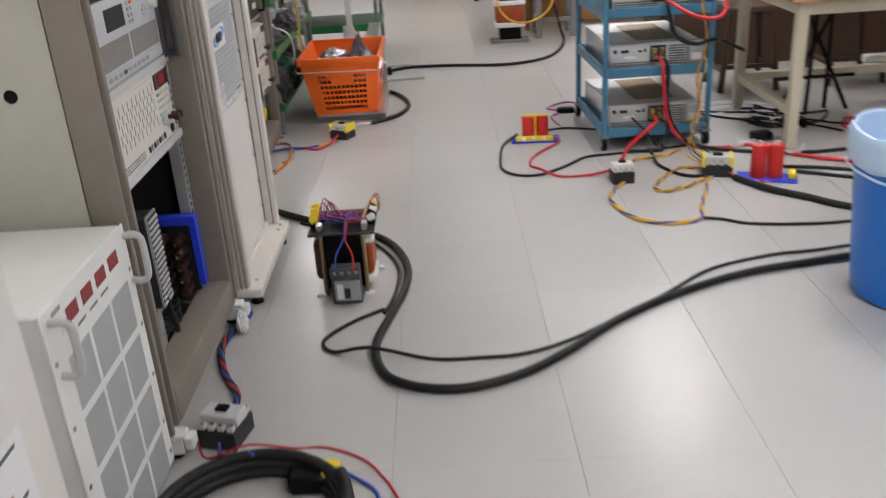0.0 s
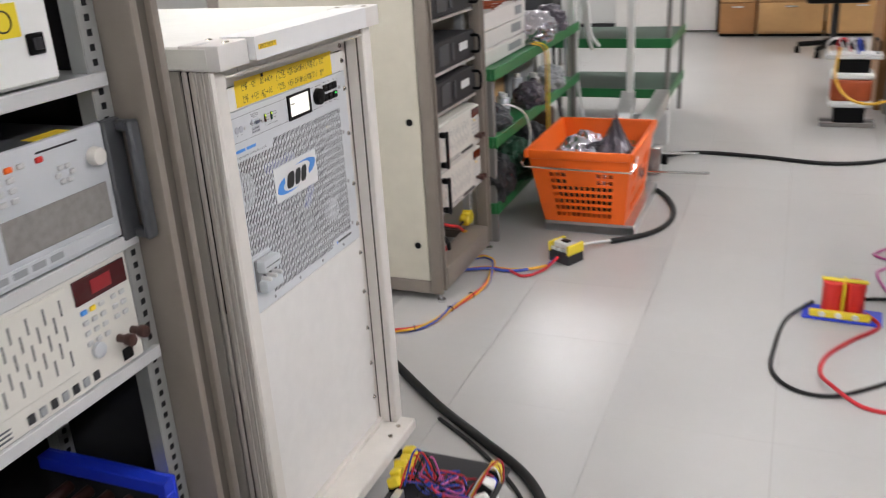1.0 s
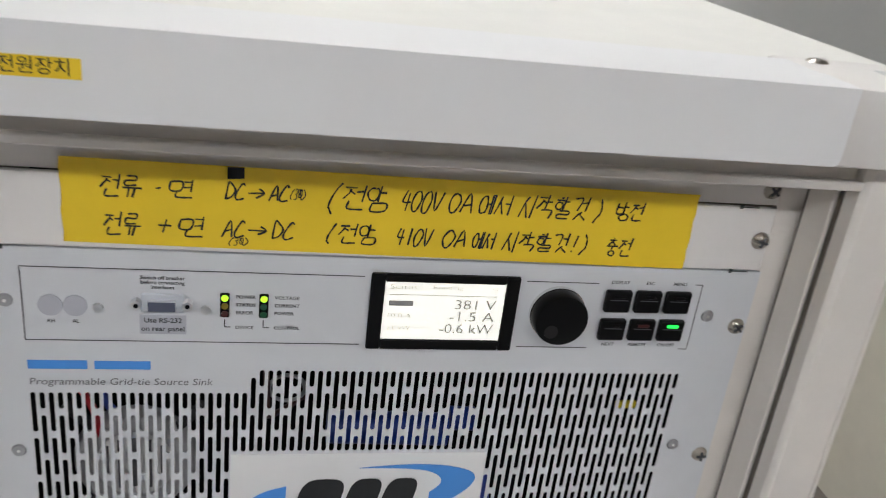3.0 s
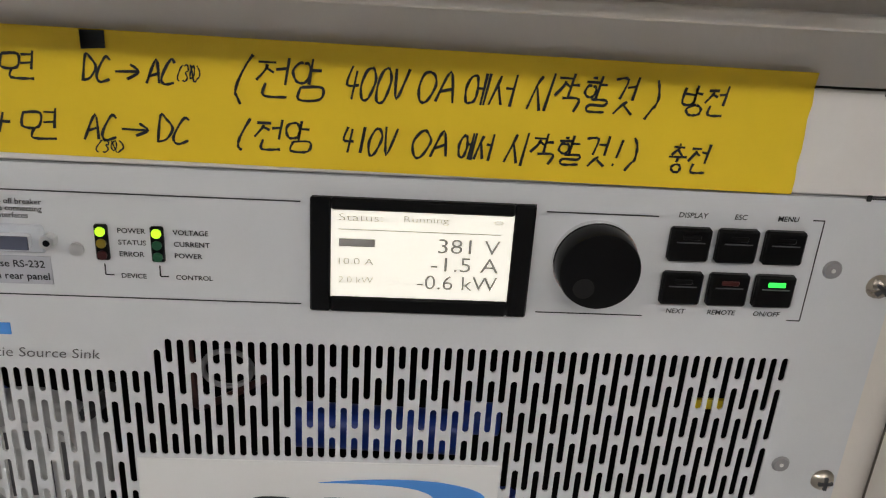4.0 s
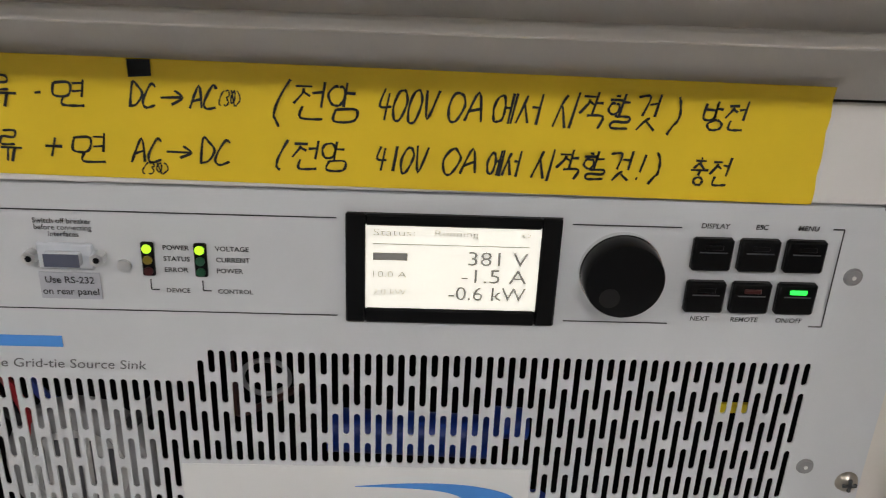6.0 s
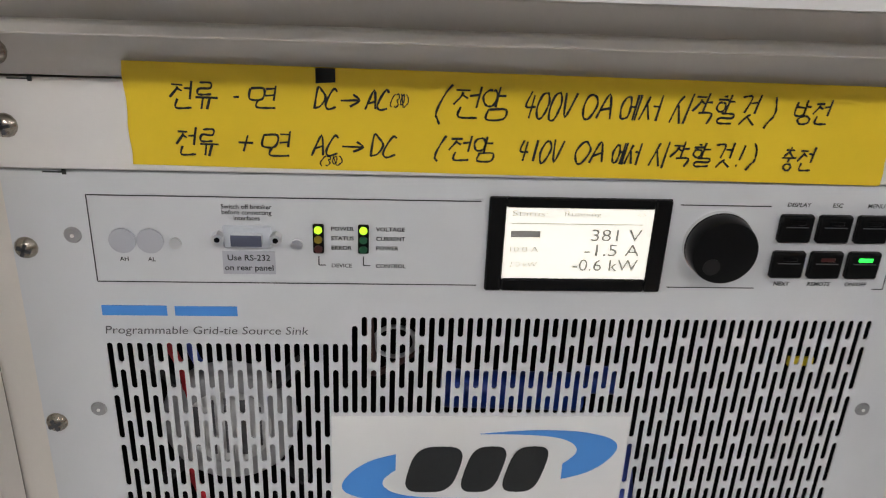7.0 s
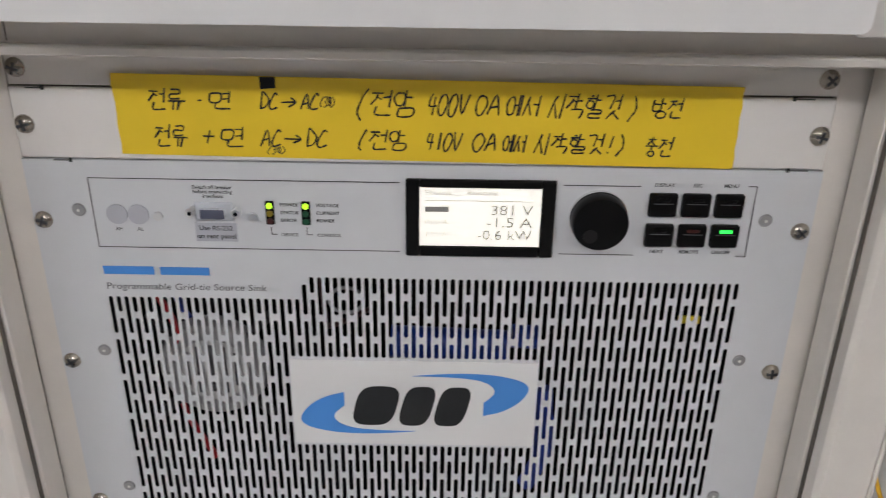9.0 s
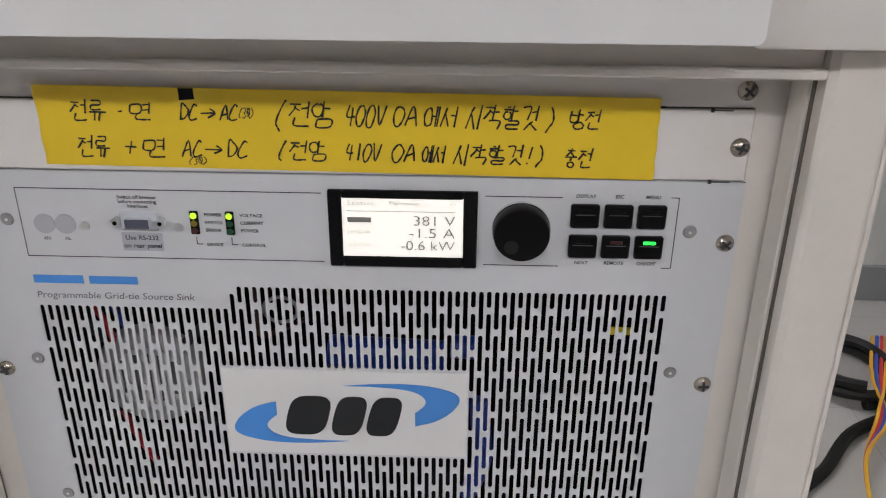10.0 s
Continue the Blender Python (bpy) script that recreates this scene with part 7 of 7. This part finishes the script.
part("leaf", box(-1.6, -0.56, 10.90, 10.96, 0.02, 2.05, 0.004), M_COVER, fw)
part("edge", box(-0.555, -0.52, 10.89, 10.98, 0.0, 2.1), M_CHARCOAL, fw)
for i in range(5):
    x0 = -0.50 + 0.36 * i if i == 0 else -0.14 + 0.62 * (i - 1)
    w = 0.34 if i == 0 else 0.60
    cbn = thing("wooden_cupboard", (x0 + w / 2, 10.7, 0.0), label="reddish wooden cupboard front along the far wall" if i == 0 else "light oak cupboard with a drawer line along the far wall", category="cupboard", group="far cupboards")
    part("carcass", box(x0, x0 + w, 10.55, 10.98, 0.03, 0.80, 0.004), M_WOOD if i == 0 else M_WOODL, cbn)
    part("plinth", box(x0, x0 + w, 10.60, 10.97, 0.0, 0.03), M_BLACK, cbn)
    part("door", box(x0 + 0.008, x0 + w - 0.008, 10.53, 10.549, 0.05, 0.33, 0.003), M_WOOD if i == 0 else M_WOODL, cbn)
    part("drawer", box(x0 + 0.008, x0 + w - 0.008, 10.53, 10.549, 0.34, 0.60, 0.003), M_WOODL, cbn)
    part("pull", box(x0 + w / 2 - 0.05, x0 + w / 2 + 0.05, 10.515, 10.529, 0.285, 0.30, 0.003), M_ALU, cbn)
cx = thing("cream_box", (-1.25, 2.74, 1.1305), label="cream cardboard box with a lid resting on the cabinet top", category="box")
part("body", box(-1.418, -1.077, 2.552, 2.928, 1.1305, 1.235, 0.005), M_CREAM, cx)
part("lid", box(-1.42, -1.075, 2.55, 2.93, 1.2352, 1.27, 0.008), M_CREAM, cx)
# behind the cabinet
solo("black_coil", sweep([(-2.02 + (0.12 + 0.004 * (j % 3)) * math.cos(j * 0.5), 3.84 + 0.10 * math.sin(j * 0.5), 0.016 + 0.002 * j) for j in range(26)], 0.014, 8, step=4), M_RUBBER, "heavy black cable coiled on the floor by the wall", "cable", "wall cables")
solo("black_cable", sweep([(-2.2, 4.05, 0.02), (-2.0, 4.02, 0.02), (-1.86, 3.90, 0.03), (-1.78, 3.76, 0.02), (-1.66, 3.66, 0.015), (-1.5, 3.5, 0.015), (-1.2, 3.4, 0.015)], 0.014, 8), M_RUBBER, "heavy black cable lying by the wall", "cable", "wall cables")
for k in range(4):
    solo("colour_lead", sweep([(-2.15, 3.99 - 0.012 * k, 0.05), (-1.95, 3.90 - 0.01 * k, 0.055), (-1.80, 3.82 + 0.008 * k, 0.05), (-1.66, 3.74, 0.04 + 0.004 * k), (-1.5, 3.70, 0.02), (-1.3, 3.67, 0.012)], 0.0045, 6), (M_YELWIRE, M_REDWIRE, M_BLUEWIRE, M_YELWIRE)[k], "coloured lead over the coiled cable", "cable", "wall cables")
for k in range(6):
    o = 0.012 * k
    solo("colour_lead", sweep([(-1.62 - o, 2.49, 0.012), (-1.66 - 3 * o, 2.52 + o, 0.04 + o), (-1.80 - 2 * o, 2.58, 0.06 + o), (-1.95, 2.64 + o, 0.05), (-2.1, 2.76 - o, 0.02)], 0.0055 if k % 3 else 0.010, 6), (M_RUBBER, M_BLUEWIRE, M_YELWIRE, M_RUBBER, M_REDWIRE, M_YELWIRE)[k], "coloured lead heaped behind the cabinet", "cable", "wall cables")
solo("black_coil", sweep([(-1.95 + 0.16 * math.cos(j * 0.5), 2.66 + 0.11 * math.sin(j * 0.5), 0.09 + 0.004 * j) for j in range(27)], 0.014, 8, step=4), M_RUBBER, "heavy black cable coiled behind the cabinet", "cable", "wall cables")

# ---- cables on the floor ----
cable("heavy_cable", [(-1.6, 3.79), (-1.394, 3.783), (-1.32, 3.771), (-1.232, 3.743), (-1.133, 3.692), (-1.056, 3.644), (-0.983, 3.598), (-0.89, 3.52), (-0.72, 3.37), (-0.60, 3.27), (-0.46, 3.17), (-0.30, 3.05), (-0.21, 2.92), (-0.16, 2.74), (-0.165, 2.56), (-0.20, 2.40), (-0.24, 2.20), (-0.21, 2.05), (-0.14, 1.98), (-0.05, 1.95), (0.05, 1.955), (0.18, 2.01), (0.31, 2.11), (0.49, 2.28), (0.70, 2.42), (0.94, 2.53), (1.18, 2.585), (1.40, 2.63), (1.8, 2.72)], 0.0130, M_RUBBER, "heavy black rubber cable snaking across the floor", n=12)
cable("second_cable", [(-0.60, 3.235), (-0.45, 3.13), (-0.31, 3.0), (-0.235, 2.88), (-0.19, 2.73), (-0.195, 2.56), (-0.225, 2.42), (-0.23, 2.44), (-0.31, 2.38), (-0.38, 2.30), (-0.40, 2.24), (-0.36, 2.19), (-0.25, 2.16, 0.03), (-0.08, 2.12), (0.06, 2.11), (0.19, 2.12), (0.34, 2.19), (0.50, 2.31), (0.67, 2.44), (0.85, 2.59), (1.07, 2.67), (1.25, 2.69), (1.45, 2.73)], 0.0058, M_RUBBER, "thin black cable beside the heavy cable")
cable("basket_cable", [(-0.41, 4.68), (-0.27, 4.81), (-0.21, 4.98), (-0.225, 5.17), (-0.30, 5.36), (-0.40, 5.46), (-0.55, 5.52)], 0.0115, M_RUBBER, "black cable curling round the basket", n=10)
cable("cable_end", [(-0.52, 4.52, 0.04), (-0.47, 4.60, 0.03), (-0.41, 4.68, 0.014)], 0.0055, M_WHITE, "stripped pale cable end at the contactor")
cable("long_cable", [(-0.55, 5.80), (-0.43, 5.95), (-0.25, 6.12), (0.07, 6.10), (0.42, 6.02), (0.67, 6.10), (0.83, 6.31), (0.95, 6.73), (0.94, 6.86, 0.10), (0.90, 6.95, 0.30), (0.82, 7.02, 0.55)], 0.0105, M_RUBBER, "black cable crossing the aisle to the stool", n=10)
twisted("cable_bundle", [(-0.92, 4.37), (-0.883, 4.397), (-0.856, 4.400), (-0.813, 4.359), (-0.787, 4.25), (-0.769, 4.13), (-0.789, 4.027), (-0.82, 3.911), (-0.829, 3.852), (-0.842, 3.791), (-0.885, 3.726), (-0.944, 3.696), (-1.002, 3.672), (-1.067, 3.633, 0.034), (-1.132, 3.561), (-1.25, 3.45)], 0.0042, (M_YELWIRE, M_REDWIRE, M_YELWIRE, M_BLUEWIRE), "bundle of yellow, red and blue wires tied with black straps", 0.42)
for x, y, a0 in ((-0.789, 4.03, 1.4), (-0.822, 3.90, 1.4), (-0.885, 3.726, 0.5), (-0.95, 3.693, 0.3)):
    solo("cable_tie", sweep([(x + 0.0105 * math.cos(a) * math.sin(a0), y - 0.0105 * math.cos(a) * math.cos(a0), 0.0112 + 0.0098 * math.sin(a)) for a in [k * 0.52 for k in range(13)]], 0.0018, 6), M_BLACK, "black cable tie round the wire bundle", "cable tie", "cable ties")
for k, m in enumerate((M_YELWIRE, M_YELWIRE, M_REDWIRE, M_BLUEWIRE)):
    o = 0.012 * k
    pts = [(-0.565, 4.415, 0.03), (-0.60, 4.37 - 0.05 * (k == 2), 0.01), (-0.66, 4.32 - 0.07 * (k == 2), 0.008), (-0.73, 4.30 - o * 0.4, 0.008), (-0.82, 4.29 - o * 0.3, 0.012), (-0.95, 4.22, 0.012)]
    cable("contactor_wire", pts, 0.0055, m, "single insulated wire from the contactor to the rack", n=6)
cable("capacitor_lead", [(0.36, 4.25, 0.02), (0.28, 4.12), (0.25, 3.90), (0.25, 3.75), (0.31, 3.66), (0.41, 3.65), (0.53, 3.74), (0.65, 3.86), (0.78, 3.88), (0.91, 3.90), (1.04, 3.92), (1.16, 3.95)], 0.0062, M_RUBBER, "black lead looping from the capacitor board")
cable("capacitor_lead", [(0.52, 4.19, 0.02), (0.555, 4.13), (0.47, 4.01), (0.40, 3.89), (0.38, 3.78), (0.41, 3.67, 0.026), (0.49, 3.61), (0.61, 3.60), (0.70, 3.575, 0.03)], 0.0062, M_REDWIRE, "red lead looping from the capacitor board")
cable("capacitor_lead", [(0.42, 4.24, 0.02), (0.50, 4.33), (0.62, 4.36), (0.78, 4.30)], 0.006, M_RUBBER, "thin black lead behind the capacitor board")
cable("pink_lead", [(0.60, 4.42), (0.58, 4.60), (0.66, 4.70), (0.58, 4.78), (0.70, 4.90), (0.82, 4.80)], 0.005, M_PINKWIRE, "thin magenta lead on the floor")
solo("inline_fuse", box(0.62, 0.72, 4.66, 4.71, 0.0, 0.03, 0.008), M_BLACK, "black in-line fuse holder on the floor", "fuse holder")
twisted("twisted_wires", [(0.745, 3.47), (0.68, 3.38), (0.65, 3.27), (0.67, 3.15), (0.71, 3.06), (0.80, 3.0), (0.89, 3.0), (0.95, 3.04), (0.98, 3.15), (1.04, 3.30), (1.09, 3.43), (1.12, 3.48)], 0.0042, (M_YELWIRE, M_YELWIRE, M_BLUEWIRE), "loosely twisted yellow and blue wires on the floor", 0.16)
twisted("twisted_wires", [(1.13, 3.52), (1.08, 3.61), (1.0, 3.60), (0.90, 3.48), (0.85, 3.37), (0.90, 3.34), (1.0, 3.39), (1.10, 3.48)], 0.0042, (M_YELWIRE, M_BROWNWIRE), "loop of twisted yellow and brown wires", 0.10)
twisted("twisted_wires", [(0.76, 3.56), (0.80, 3.70), (0.88, 3.78), (0.99, 3.80), (1.09, 3.88)], 0.0042, (M_YELWIRE, M_BROWNWIRE, M_YELWIRE), "twisted yellow and brown wires at the breaker block", 0.12)
cable("thin_black_cable", [(0.955, 3.035), (1.02, 3.01), (1.10, 2.955), (1.28, 2.92), (1.45, 2.92), (1.8, 2.98)], 0.006, M_RUBBER, "thin black cable joining the twisted wires")
cable("black_cable", [(0.95, 3.92), (0.95, 3.84), (0.94, 3.68), (0.99, 3.55), (1.05, 3.50), (1.10, 3.51)], 0.0075, M_RUBBER, "black cable into the taped contactor")
cable("black_sheathed_cable", [(1.20, 3.44), (1.29, 3.28), (1.40, 3.16), (1.52, 3.03), (1.8, 2.90)], 0.014, M_RUBBER, "black sheathed cable leaving the taped contactor", n=10)
for k, m in enumerate((M_DKGREEN, M_WHITE, M_PINKWIRE, M_REDWIRE)):
    cable("thin_wire", [(1.18, 3.50, 0.03), (1.21, 3.47 - 0.012 * k, 0.012), (1.25, 3.40 - 0.01 * k, 0.012), (1.30 + 0.01 * k, 3.36, 0.015)], 0.004, m, "thin coloured wire fanning from the contactor", n=6)
cable("loop_cable", [(1.42, 3.56), (1.62, 3.50), (1.78, 3.40), (1.80, 3.30), (1.68, 3.36), (1.45, 3.50)], 0.008, M_RUBBER, "black cable looped beside the capacitors")
solo("coiled_cable", sweep([(-0.46 + (0.185 + 0.008 * (k // 14)) * math.cos(k * 0.45), 1.45 + (0.185 + 0.008 * (k // 14)) * math.sin(k * 0.45), 0.016 + 0.0013 * k) for k in range(44)], 0.0145, 10, step=2), M_RUBBER, "heavy black cable coiled on the floor", "cable", "floor cables")
cb3 = thing("taped_connector", (-0.33, 1.60, 0.0), label="black connector with yellow tape beside the coiled cable", category="connector")
part("body", box(-0.40, -0.30, 1.56, 1.62, 0.0, 0.05, 0.008), M_BLACK, cb3)
part("tape", box(-0.325, -0.285, 1.565, 1.625, 0.004, 0.056, 0.006), M_YELLOW, cb3)
cable("red_wire", [(-0.66, 1.79), (-0.62, 1.72), (-0.51, 1.70, 0.05), (-0.41, 1.74), (-0.33, 1.735), (-0.24, 1.68), (-0.19, 1.61), (-0.16, 1.55), (-0.10, 1.40)], 0.0032, M_REDWIRE, "thin red wire arching over the coiled cable", n=6)
cable("blue_wire", [(-0.60, 1.77, 0.03), (-0.58, 1.70), (-0.52, 1.67, 0.05), (-0.48, 1.62, 0.08)], 0.0045, M_BLUEWIRE, "thin blue wire from the contactor", n=6)
cable("blue_wire", [(-0.30, 1.62, 0.03), (-0.24, 1.60), (-0.20, 1.55), (-0.18, 1.45)], 0.005, M_BLUEWIRE, "dark blue wire beside the connector", n=6)
twisted("twisted_wires", [(-0.60, 1.88), (-0.60, 1.98), (-0.66, 2.10), (-0.70, 2.25), (-0.68, 2.38), (-0.66, 2.47), (-0.74, 2.52)], 0.005, (M_CHARCOAL, M_REDWIRE, M_CHARCOAL, M_BLUEWIRE), "dark twisted wires running under the cabinets", 0.14)
crumpled("paper_scrap", (-0.660, 2.36, 0.030), (0.018, 0.030, 0.038), M_WHITE, "crumpled white tape scrap on the rack corner", 21)

# ---- floor tiles ----
TS, TX0, TY0 = 0.4345, -0.170, 3.380
flr = thing("floor", (0, 0, 0), label="grey-beige vinyl floor tiles with thin dark joints", category="floor", kind="structure")
tb = box(0.0006, TS - 0.0006, 0.00015, TS - 0.00015, -0.003, 0.0, 0.0003)
tile_mesh = bpy.data.meshes.new("tile")
tb.to_mesh(tile_mesh)
tb.free()
tile_mesh.materials.append(M_TILE)
rest_v, rest_f = [], []
for i in range(math.floor((X0 - TX0) / TS), math.ceil((X1 - TX0) / TS)):
    for j in range(math.floor((Y0 - TY0) / TS), math.ceil((Y1 - TY0) / TS)):
        x, y = TX0 + i * TS, TY0 + j * TS
        if -2.2 < x < 2.4 and 0.7 < y < 10.8:
            if -1.6 < x < 1.9:
                t = new("tile", tile_mesh)
                t.parent = flr
                t.location = (x, y, 0)
                continue
        k = len(rest_v)
        g = 0.0007
        rest_v += [(x + g, y + g, -0.0002), (x + TS - g, y + g, -0.0002), (x + TS - g, y + TS - g, -0.0002), (x + g, y + TS - g, -0.0002)]
        rest_f.append((k, k + 1, k + 2, k + 3))
me = bpy.data.meshes.new("outer_tiles")
me.from_pydata(rest_v, [], rest_f)
me.materials.append(M_TILE_FAR)
ot = new("outer_tiles", me)
ot.parent = flr
ot["kind"] = "stuff"
